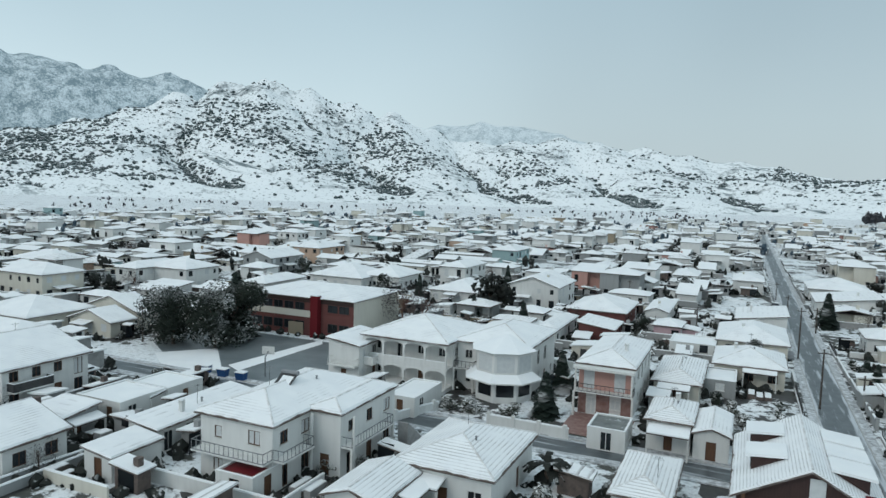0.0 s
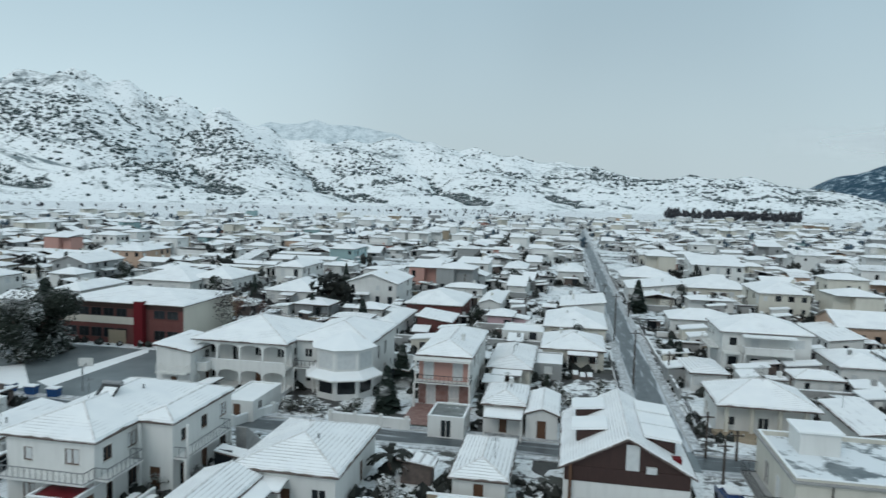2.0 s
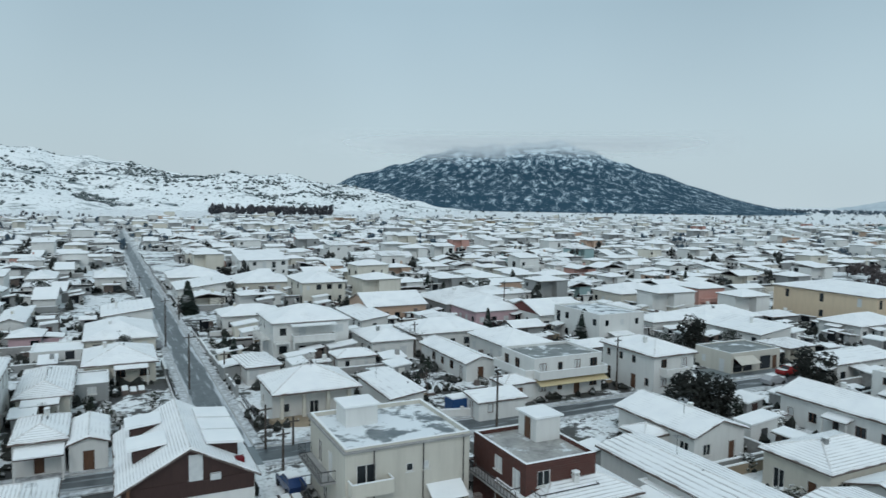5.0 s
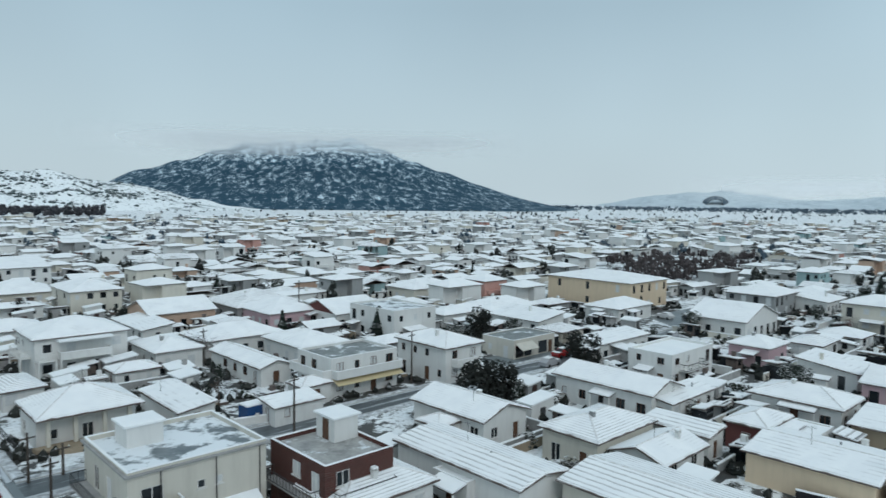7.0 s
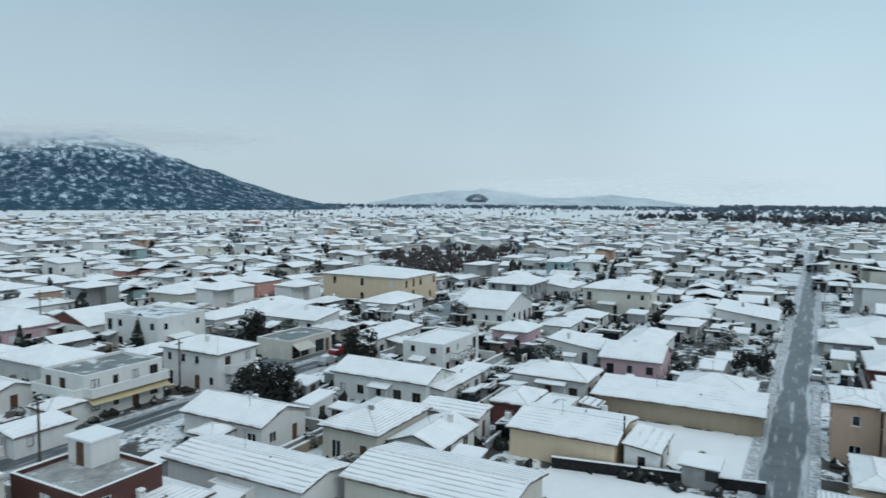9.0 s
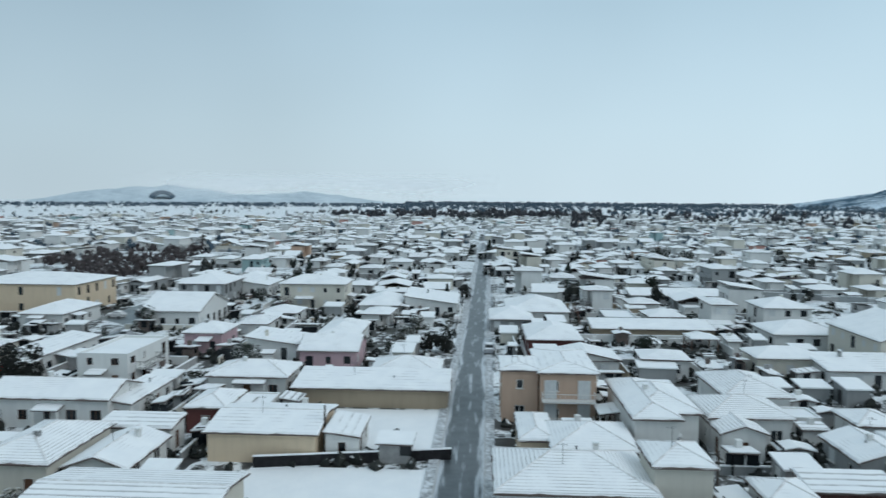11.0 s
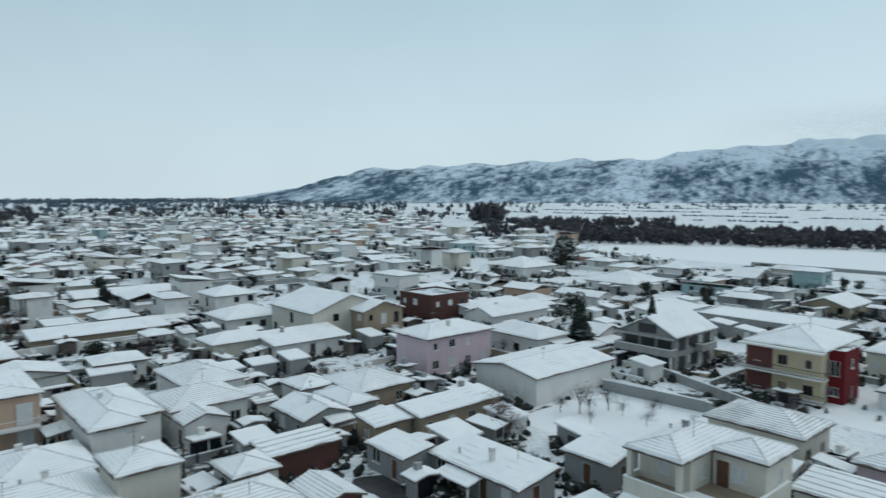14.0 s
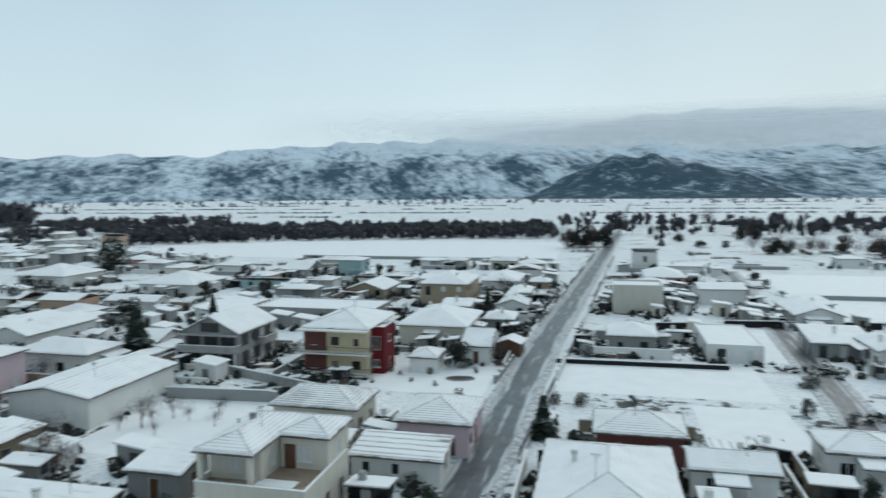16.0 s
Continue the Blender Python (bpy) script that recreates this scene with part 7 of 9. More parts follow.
def detail_pink_house(ob):
    w, d = 6.5, 16.1
    balcony(ob, 0, 0, w, d, "S", -0.3, w + 0.3, 3.2, 1.5, "dark_metal", False, True, "frame_white")
    box_part("front_panel", ob, -w / 2 + 0.05, -8.105, 3.2, w / 2 - 0.05, -8.055, 5.95, "pink", "salmon pink rendered front of the upper floor")
    # ground floor panels hold the balcony's shade in their brown colour
    for x0, x1 in ((-w / 2 + 0.05, -2.25), (-1.0, 0.62), (1.98, w / 2 - 0.05)):
        box_part("front_panel", ob, x0, -8.095, 0.1, x1, -8.055, 3.0, "paver_red", "brown ground floor front, darkened for balcony shade")
    box_part("porch_beam", ob, -3.6, -9.7, 5.9, 3.6, -8.1, 6.2, "frame_white")
    for x in (-3.45, 3.25):
        box_part("post", ob, x, -9.6, 3.2, x + 0.2, -9.4, 5.9, "frame_white")
    for x in (-2.6, 1.1):
        box_part("shutter", ob, x, -8.16, 3.3, x + 1.3, -8.11, 5.5, "shutter", "white roller shutter")
    box_part("drive", ob, -3.7, -16, -0.02, 3.7, -8.1, 0.05, "paver_red", "wet red paving in front of the house")


detail_pink_house(pink_house)


def detail_school(ob):
    w, d = 22.54, 16.66
    y = -d / 2
    box_part("fascia", ob, -w / 2, y - 0.10, 6.05, w / 2, y - 0.005, 6.95, "dark_wood", "dark purple fascia under the eaves")
    box_part("spandrel", ob, -w / 2, y - 0.10, 3.35, 2.8, y - 0.005, 4.55, "cream", "cream band below the upper windows")
    box_part("spandrel", ob, 4.6, y - 0.10, 3.35, w / 2, y - 0.005, 4.3, "red", "dark red band below the upper windows")
    box_part("stair_tower", ob, 3.0, y - 1.2, -0.3, 4.5, y - 0.005, 7.5, "crimson", "bright red stair tower")
    box_part("tower_cap", ob, 2.95, y - 1.25, 7.5, 4.55, y + 0.1, 7.62, "snow")
    box_part("end_wall", ob, w / 2 + 0.005, y, -0.3, w / 2 + 0.08, -y, 6.9, "cream", "cream rendered end wall")
    for k in range(9):
        x = -w / 2 + 0.9 + k * 2.35
        if 0.9 < x < 4.8:
            continue
        for z, h in ((4.62, 1.35), (1.0, 1.6)):
            add_window(ob, pose(x + 0.9, y - 0.14, z), 2.0, h, "balcony", "dark_metal", random.Random(0), True)
    box_part("plinth_panel", ob, -w / 2 + 8.8, y - 0.12, 0.0, -w / 2 + 12.0, y - 0.006, 2.3, "tan", "light ground floor panel")


detail_school(school)


def detail_flat_block(ob):
    w, d, h = 11.24, 10.34, 7.2
    box_part("stair_hut", ob, -3.6, 0.9, 6.8, -0.6, 3.7, 8.6, "white", "small white stair hut on the roof")
    box_part("hut_snow", ob, -3.8, 0.7, 8.6, -0.4, 3.9, 8.76, "snow")
    balcony(ob, 0, 0, w, d, "W", 0.4, d - 2.5, 3.65, 1.3, "dark_metal", False, False, "concrete")
    balcony(ob, 0, 0, w, d, "W", 0.4, d - 2.5, 0.55, 1.3, "dark_metal", False, False, "concrete")
    balcony(ob, 0, 0, w, d, "S", 0.2, 3.8, 3.65, 1.1, "cream", True, False, "cream")
    a = Mesh()
    a.v = [(1.5, -d / 2 - 0.02, 3.2), (4.8, -d / 2 - 0.02, 3.2), (4.8, -d / 2 - 1.6, 2.3), (1.5, -d / 2 - 1.6, 2.3)]
    a.v += [(x, y, z - 0.07) for x, y, z in a.v]
    a.f = [(0, 1, 2, 3), (7, 6, 5, 4), (0, 4, 5, 1), (1, 5, 6, 2), (2, 6, 7, 3), (3, 7, 4, 0)]
    a.s = [0] * 6
    part("awning", a, ["snow"], ob, "snow laden canopy")
    for x in (-3.2, 1.2, 5.0):
        m = Mesh()
        m.tube((x, -d / 2 - 0.08, 0), (x, -d / 2 - 0.08, 7.0), 0.05, 0.05, 6)
        part("downpipe", m, ["dark_metal"], ob)
    e = Mesh()
    ring(e, -w / 2 - 0.25, -d / 2 - 0.25, w / 2 + 0.25, d / 2 + 0.25, 0.245, 6.86, 7.02)
    part("eaves_slab", e, ["concrete"], ob)


detail_flat_block(flat_block)


def detail_brick_block(ob):
    box_part("stair_hut", ob, 0.6, 0.4, 5.6, 3.2, 3.3, 7.8, "white", "white stair hut on the flat roof")
    box_part("hut_snow", ob, 0.4, 0.2, 7.8, 3.45, 3.55, 7.96, "snow")
    box_part("hut_door", ob, 0.54, 1.3, 5.7, 0.59, 2.2, 7.6, "frame_wood")
    balcony(ob, 0, 0, 7.04, 8.68, "S", 0.5, 6.5, 2.9, 1.3, "dark_metal", False, False, "concrete")
    balcony(ob, 0, 0, 7.04, 8.68, "W", 0.5, 8.0, 2.9, 1.0, "dark_metal", False, False, "concrete")


detail_brick_block(brick_block)


def detail_villa(ob):
    # two wings with a roof terrace in the angle between them
    for x, y in ((-2.2, 4.6), (2.2, 4.6)):
        box_part("column", ob, x - .22, y - .22, 3.5, x + .22, y + .22, 6.3, "cream")
    box_part("arched_door", ob, -3.9, 0.03, 3.52, -2.9, 0.11, 5.6, "frame_wood", "red brown wooden door")
    box_part("drift", ob, -5.4, 2.6, 3.5, -2.0, 3.9, 3.56, "snow", "snow drift on the terrace tiles")
    a = Mesh()
    a.v = [(-2.5, 5.26, 2.7), (2.4, 5.26, 2.7), (2.4, 7.3, 2.0), (-2.5, 7.3, 2.0)]
    a.v += [(x, y, z - .07) for x, y, z in a.v]
    a.f = [(0, 1, 2, 3), (7, 6, 5, 4), (0, 4, 5, 1), (1, 5, 6, 2), (2, 6, 7, 3), (3, 7, 4, 0)]
    a.s = [0] * 6
    part("canopy", a, ["snow"], ob, "snow covered canopy")


detail_villa(villa)


def detail_flats(ob):
    w, d = 9.8, 13.2
    for z in (0.5, 3.6):
        balcony(ob, 0, 0, w, d, "N", -0.9, w + 0.9, z + 0.02, 1.5, "dark_metal", False, False, "frame_white")
    balcony(ob, 0, 0, w, d, "E", 4.0, d, 3.62, 1.4, "dark_metal", False, False, "frame_white")
    balcony(ob, 0, 0, w, d, "E", 4.0, d, 0.52, 1.4, "dark_metal", False, False, "frame_white")
    for z in (0.3, 3.4, 6.75):
        box_part("slab_edge", ob, -w / 2 - 0.5, d / 2 + 0.06, z, w / 2 + 0.5, d / 2 + 1.62, z + 0.2, "frame_white", "thick white balcony slab")
    for z in (3.42, 6.77):
        box_part("slab_edge", ob, -w / 2 - 1.5, -d / 2 + 1.0, z - 0.02, -w / 2 - 0.06, d / 2 - 6.5, z + 0.18, "frame_white", "thick white balcony slab")
    box_part("recess", ob, w / 2 - 3.6, d / 2 + 0.005, 0.3, w / 2 - 0.1, d / 2 + 0.05, 6.6, "red", "dark red painted loggia wall")


detail_flats(flats)


def detail_shop(ob):
    """Shop front towards the street: dark shop windows between piers and a sloping cloth awning."""
    y = -7.44 / 2
    for x0, x1 in ((-5.2, -3.2), (-2.9, -0.9), (1.0, 3.4)):
        box_part("shop_window", ob, x0, y - 0.05, 0.2, x1, y - 0.005, 2.35, "glass", "dark shop window")
    box_part("door", ob, 3.9, y - 0.06, 0.0, 4.9, y - 0.005, 2.2, "frame_wood", "brown shop door")
    m = Mesh()
    m.v = [(-5.3, y - 0.06, 2.75), (-0.8, y - 0.06, 2.75), (-0.8, y - 1.7, 1.75), (-5.3, y - 1.7, 1.75)]
    m.v += [(a, b, c - 0.05) for a, b, c in m.v]
    m.f = [(0, 3, 2, 1), (4, 5, 6, 7), (0, 1, 5, 4), (1, 2, 6, 5), (2, 3, 7, 6), (3, 0, 4, 7)]
    m.s = [0] * 6
    part("awning", m, ["offwhite"], ob, "cream cloth awning")


detail_shop(shop)


def detail_shell(ob):
    w, d = 9.5, 12.1
    balcony(ob, 0, 0, w, d, "N", -0.3, w + 0.3, 2.7, 1.6, "concrete", True, True, "concrete")
    balcony(ob, 0, 0, w, d, "W", 6.0, 10.5, 2.7, 1.3, "concrete", True, False, "concrete")
    # dark panels on the wall faces imitate shade inside the open floors
    for z in (0.2, 2.9):
        for x in (-4.2, -1.3, 1.7):
            box_part("opening", ob, x, d / 2 + 0.006, z, x + 2.4, d / 2 + 0.05, z + 2.3, "dark_metal", "dark panel for a shaded unglazed opening")
        for y in (-4.6, -0.6, 3.0):
            box_part("opening", ob, -w / 2 - 0.06, y, z + 0.3, -w / 2 - 0.006, y + 2.0, z + 2.1, "dark_metal", "dark panel for a shaded unglazed opening")
    box_part("attic_opening", ob, -1.6, d / 2 + 0.006, 5.5, 1.6, d / 2 + 0.05, 6.9, "dark_metal", "dark panel for a shaded void under the gable")
    box_part("lintel", ob, -w / 2 - .3, d / 2 + .02, 5.05, w / 2 + .3, d / 2 + 1.2, 5.25, "concrete")


detail_shell(shell_house)


def detail_apartments(ob):
    # the taller rear block stands south of the stair block
    ox, oy, w, d = 1.63, -5.73, 12.1, 6.7
    for z in (0.35, 3.25):
        balcony(ob, ox, oy, w, d, "W", 0.2, d - 0.2, z, 1.3, "frame_white", False, False, "frame_white")
        for u in (0.5, 4.5):
            box_part("shutter", ob, ox - w / 2 - 0.06, oy + d / 2 - u - 1.5, z + 0.05, ox - w / 2 - 0.004, oy + d / 2 - u, z + 2.3, "shutter", "white roller shutter")


detail_apartments(apartments)


def detail_balcony_house(ob):
    w, d = 13.05, 11.3
    balcony(ob, 0, 0, w, d, "S", 0.0, 2.4, 3.15, 2.0, "frame_white", False, True, "frame_white")
    balcony(ob, 0, 0, w, d, "S", 3.0, 10.2, 3.15, 1.8, "white", True, True, "frame_white")
    box_part("porch_roof", ob, -w / 2 + 2.8, -d / 2 - 2.0, 5.7, -w / 2 + 10.4, -d / 2, 5.95, "snow", "snow on the balcony canopy")
    balcony(ob, 0, 0, w, d, "W", 2.0, 9.0, 3.15, 1.5, "frame_white", False, True, "frame_white")


detail_balcony_house(balcony_house)


def detail_corner_block(ob):
    w, d = 11.58, 8.58
    a = Mesh()
    a.v = [(-w / 2, -d / 2 - 0.02, 2.9), (w / 2, -d / 2 - 0.02, 2.9), (w / 2, -d / 2 - 1.7, 2.2), (-w / 2, -d / 2 - 1.7, 2.2)]
    a.v += [(x, y, z - .06) for x, y, z in a.v]
    a.f = [(0, 1, 2, 3), (7, 6, 5, 4), (0, 4, 5, 1), (1, 5, 6, 2), (2, 6, 7, 3), (3, 7, 4, 0)]
    a.s = [0] * 6
    part("awning", a, ["awning"], ob, "cream cloth awning along the shop front")
    balcony(ob, 0, 0, w, d, "S", 0.0, w, 3.1, 1.4, "white", True, False, "white")
    balcony(ob, 0, 0, w, d, "W", 0.0, d, 3.1, 1.4, "white", True, False, "white")


detail_corner_block(corner_block)


def detail_porch_house(ob):
    for x in (-4.2, -1.5, 1.5, 4.2):
        box_part("column", ob, x - .2, -3.85, -0.2, x + .2, -3.45, 3.9, "cream")
    m = Mesh()
    n = 12
    m.v = [(5.6 * math.cos(a), -3.0 + 3.2 * math.sin(a), z) for z in (0.0, 0.5) for a in (radians(180 + 15 * k) for k in range(13))]
    m.f = [tuple(range(13, 26))] + [(k, k + 1, 14 + k, 13 + k) for k in range(12)]
    m.s = [0] * len(m.f)
    part("terrace", m, ["tan"], ob, "rounded tiled terrace")


detail_porch_house(porch_house)


# ---------------------------------------------------------------- loose things in streets and yards
def bin_(x, y, turn):
    ob = thing("waste_bin", x, y, 0.0, turn, "large blue waste container with a dark lid", "bin", "waste bins")
    m = Mesh()
    m.v = [(-.6, -.45, .15), (.6, -.45, .15), (.6, .45, .15), (-.6, .45, .15), (-.7, -.55, 1.15), (.7, -.55, 1.15), (.7, .55, 1.15), (-.7, .55, 1.15)]
    m.f = [(3, 2, 1, 0), (0, 1, 5, 4), (1, 2, 6, 5), (2, 3, 7, 6), (3, 0, 4, 7), (4, 5, 6, 7)]
    m.s = [0] * 6
    part("body", m, ["bin_blue"], ob)
    box_part("lid", ob, -.74, -.58, 1.15, .74, .58, 1.27, "snow")
    for a in (-.5, .5):
        t = Mesh()
        t.tube((a, -.45, .08), (a, .45, .08), .09, .09, 8)
        part("wheel", t, ["rubber"], ob)


for bx, by in ((-68.9, 70 + 3.6), (-65.6, 73.4), (-62.3, 73.3)):
    bin_(bx, by, 5)


def hoop(x, y, turn):
    ob = thing("basketball_hoop", x, y, 0, turn, "basketball hoop on a steel post in the school yard", "hoop")
    m = Mesh()
    m.tube((0, 0, -.1), (0, 0, 2.8), 0.09, 0.09, 8)
    m.tube((0, 0, 2.8), (0, 1.3, 3.3), 0.08, 0.07, 8)
    part("post", m, ["metal"], ob)
    box_part("backboard", ob, -0.9, 1.3, 2.9, 0.9, 1.36, 4.0, "frame_white")


hoop(-60.8, 76.5, 20)
box_ = thing("site_container", 39.9, 75.4, 0, 4, "blue steel container beside a white garage", "container")
box_part("body", box_, -1.7, -1.0, 0.0, 1.7, 1.0, 2.2, "bin_blue")
box_part("snow_layer", box_, -1.72, -1.02, 2.2, 1.72, 1.02, 2.36, "snow")
for cx, cy, ct, cp, cs in ((97.2, 71.9, 182, "red", True), (90.0, 68.9, 3, "silver", True), (14.8, 61.5, 95, "blue", True), (16.2, 48, 92, "white", True), (151, 76, 20, "dark", True), (156, 77, 24, "silver", True),
                           (160.5, 78, 15, "dark", True), (148, 80, 80, "white", True), (7.4, 130, 92, "silver", True), (7.2, 188, 91, "dark", True), (120, -3.0, 178, "silver", True), (150, 3.6, 2, "white", True), (206, 3.2, 0, "dark", True),
                           (16.4, -80, 95, "silver", True), (108, 73.0, 2, "dark", True), (126, 66.6, 182, "silver", True), (102.3, 21.9, 10, "white", True)):
    car(cx, cy, ct, cp, cs)



def pergola(x, y, w, h):
    ob = thing("pergola", x, y, 0, 0, "small open garden pavilion with a snowy square roof", "pavilion")
    for sx in (-1, 1):
        for sy in (-1, 1):
            box_part("post", ob, sx * (w / 2 - .3) - .09, sy * (w / 2 - .3) - .09, -.1, sx * (w / 2 - .3) + .09, sy * (w / 2 - .3) + .09, h - .15, "frame_wood")
    roof(ob, None, "hip", w, w, h, "snow", 0.22)
    HOUSES.append((x - w / 2, y - w / 2, x + w / 2, y + w / 2))


pergola(124.3, -41.2, 5.2, 2.7)

# ---------------------------------------------------------------- the rest of the town


FIELDS = ((-34, -141, -22, -114), (-84, -233, -46, -183), (-64, -181, -44, -149), (18, -362, 215, -262), (-22.1, -110.8, 7.8, -92.4), (39.0, -80.0, 55.8, -60.0), (15.3, -103.1, 32.9, -87.6), (71.8, 2.7, 85.9, 17.3), (58.3, 2.4, 66.4, 21.9), (-21.8, -89.4, -11.0, -75.6))
COURTS = ((97, 19, 108, 25), (200.0, 104.0, 262.0, 140.0), (232.0, 112.0, 330.0, 178.0), (-37, 73, -18, 84), (-19, 73, -10, 84), (-90, 72, -48, 100), (138, 71, 169, 85), (83, 72, 101, 81))


def clear(x0, y0, x1, y1, gap=1.6):
    for a, b, c, d in HOUSES:
        if x0 < c + gap and x1 > a - gap and y0 < d + gap and y1 > b - gap:
            return False
    if x0 < 15.2 and x1 > 5.6 and y1 > 66:
        return False
    mid = 12.4 + (min(y0, -60) + 60) * 0.0567
    if y0 < -58 and x0 < mid + 4.6 and x1 > mid - 4.4:
        return False
    if x1 > 55 and y0 < 4.4 and y1 > -4.2:
        return False
    if x0 < 60 and x1 > -62 and y0 < 75 and y1 > 62:
        return False
    if x0 < 116 and x1 > 60 and y0 < 74.6 and y1 > 66.4:
        return False
    for a, b, c, d in FIELDS + COURTS:
        if x0 < c and x1 > a and y0 < d and y1 > b:
            return False
    return True


def town_edge(az):
    """How far the town reaches at a bearing."""
    if az > 0:
        return 540 if az < 40 else 480
    if az > -80:
        return 640 + 3.5 * min(-az, 50)
    if az > -125:
        return 800
    if az > -150:
        return 700 - (-125 - az) * 16
    return 268


def inner_edge(az):
    """Within this distance every building is placed singly."""
    if az > -2:
        return 118
    if az > -150:
        return 98
    return 165


def far_house(rng, x, y, w, d, h, kind, wall):
    """A plain house of the middle distance: walls, snowy roof, a few windows."""
    ob = thing("house", x, y, 0, rng.uniform(-4, 4), f"{COLOUR_WORD[wall]} {'two-storey' if h > 4.9 else 'single-storey'} house with snowy {ROOF_WORD[kind]} roof", "house", "houses of the town")
    ov = 0.0 if kind == "flat" else 0.4
    slope = rng.uniform(0.2, 0.36)
    m = Mesh()
    fx = -1 if x > 0 else 1
    fy = -1 if y > 0 else 1
    porch = kind != "flat" and min(w, d) > 6 and rng.random() < 0.55
    nw, nd = (w - 2 * ov) * rng.uniform(0.35, 0.6), rng.uniform(1.5, 2.2)
    if porch:
        m.notched(w / 2 - ov, d / 2 - ov, fx, fy, nw, nd, -0.4, h - 0.06)
        xa, xb = sorted((fx * (w / 2 - ov), fx * (w / 2 - ov - 0.25)))
        ya, yb = sorted((fy * (d / 2 - ov), fy * (d / 2 - ov - 0.25)))
        box_part("porch_post", ob, xa, ya, -0.3, xb, yb, h - 0.065, wall)
        if h > 4.9:
            # floor and parapet of the upper porch
            xa, xb = sorted((fx * (w / 2 - ov - 0.26), fx * (w / 2 - ov - nw + 0.01)))
            ya, yb = sorted((fy * (d / 2 - ov + 0.02), fy * (d / 2 - ov - nd + 0.01)))
            box_part("porch_floor", ob, xa, ya, 2.75, xb, yb, 2.95, "concrete")
            ya, yb = sorted((fy * (d / 2 - ov + 0.02), fy * (d / 2 - ov - 0.1)))
            box_part("parapet", ob, xa, ya, 2.95, xb, yb, 3.85, wall)
    else:
        m.box(-w / 2 + ov, -d / 2 + ov, -0.4, w / 2 - ov, d / 2 - ov, h - (0.5 if kind == "flat" else 0.05), 0)
    if kind == "gablex":
        for s in (-1, 1):
            m.poly([(s * (w / 2 - ov), -s * (d / 2 - ov), h - .05), (s * (w / 2 - ov), s * (d / 2 - ov), h - .05), (s * (w / 2 - ov), 0, h + slope * (d / 2 - ov))])
    wl = part("wall", m, [wall], ob)
    if kind == "flat":
        flat_roof(ob, None, w, d, h, "snow", 0.22, wall)
    else:
        c, tops = loops(kind, w, d, 0.0, slope)
        r = Mesh()
        for t in tops:
            r.poly([(a, b, h + z + 0.15) for a, b, z in t], 0)
        r.poly([(a, b, h - 0.06) for a, b, z in reversed(c)], 1)
        for p, q in zip(c, c[1:] + c[:1]):
            r.poly([(p[0], p[1], h + p[2] - 0.06), (q[0], q[1], h + q[2] - 0.06), (q[0], q[1], h + q[2] + 0.15), (p[0], p[1], h + p[2] + 0.15)], 1)
        part("roof", r, [rng.choice(("roof_snow", "roof_snow", "roof_snow_rows", "snow", "roof_snow_bare")), "tile"], ob)
    for f in ("W" if x > 0 else "E", "S" if y > 0 else "N"):
        if rng.random() < 0.16:
            canopy(ob, 0, 0, w - 2 * ov, d - 2 * ov, f, 0.8, 0.8 + rng.uniform(2.5, 5), 2.35, rng.uniform(1.3, 2.2), False)
    if not porch and rng.random() < 0.7:
        # a lean-to against one side
        u, n, q = rng.uniform(-.3, .1) * d, rng.uniform(3, 5.5), rng.uniform(2.0, 3.2)
        sx = -1 if x > 0 else 1
        x0, x1 = sorted((sx * (w / 2 - ov + .01), sx * (w / 2 - ov + q)))
        e = Mesh()
        e.box(x0, u, -0.3, x1, u + n, 2.1)
        an = part("annex", e, [rng.choice(("grey", "concrete", wall, "tan"))], ob)
        e = Mesh()
        lo, hi = (2.12, 2.55) if sx < 0 else (2.55, 2.12)
        e.v = [(x0 - .2, u - .25, lo), (x1 + .2, u - .25, hi), (x1 + .2, u + n + .25, hi), (x0 - .2, u + n + .25, lo)]
        e.v += [(a, b, c + 0.2) for a, b, c in e.v]
        e.f = [(3, 2, 1, 0), (4, 5, 6, 7), (0, 1, 5, 4), (1, 2, 6, 5), (2, 3, 7, 6), (3, 0, 4, 7)]
        e.s = [1, 0, 0, 0, 0, 0]
        part("annex_roof", e, ["snow", "dark_metal"], an)
    storeys = 2 if h > 4.9 else 1
    spots = []
    for s in range(storeys):
        for k in (-1, 1):
            u, v = d * 0.25 * k * rng.uniform(.7, 1.2), w * 0.25 * k * rng.uniform(.7, 1.2)
            if not (porch and k == fy):
                spots.append((fx * (w / 2 - ov), u, s * 3 + 0.9, 90 if fx > 0 else 270))
            if porch and k == fx:
                v = fx * (w / 2 - ov - nw / 2)
                spots.append((v, fy * (d / 2 - ov - nd), s * 3 + 0.9, 180 if fy > 0 else 0))
            elif not porch or abs(v - fx * (w / 2 - ov - nw)) > 0.8:
                spots.append((v, fy * (d / 2 - ov), s * 3 + 0.9, 180 if fy > 0 else 0))
    for px, py, pz, turn in spots:
        if rng.random() < 0.42:
            at = pose(px, py, pz, 0, 0, turn) @ Matrix.Translation((0, -0.125, 0))
            add_window(wl, at, 1.3, 1.3, "window", "frame_white", rng, False)
    return ob


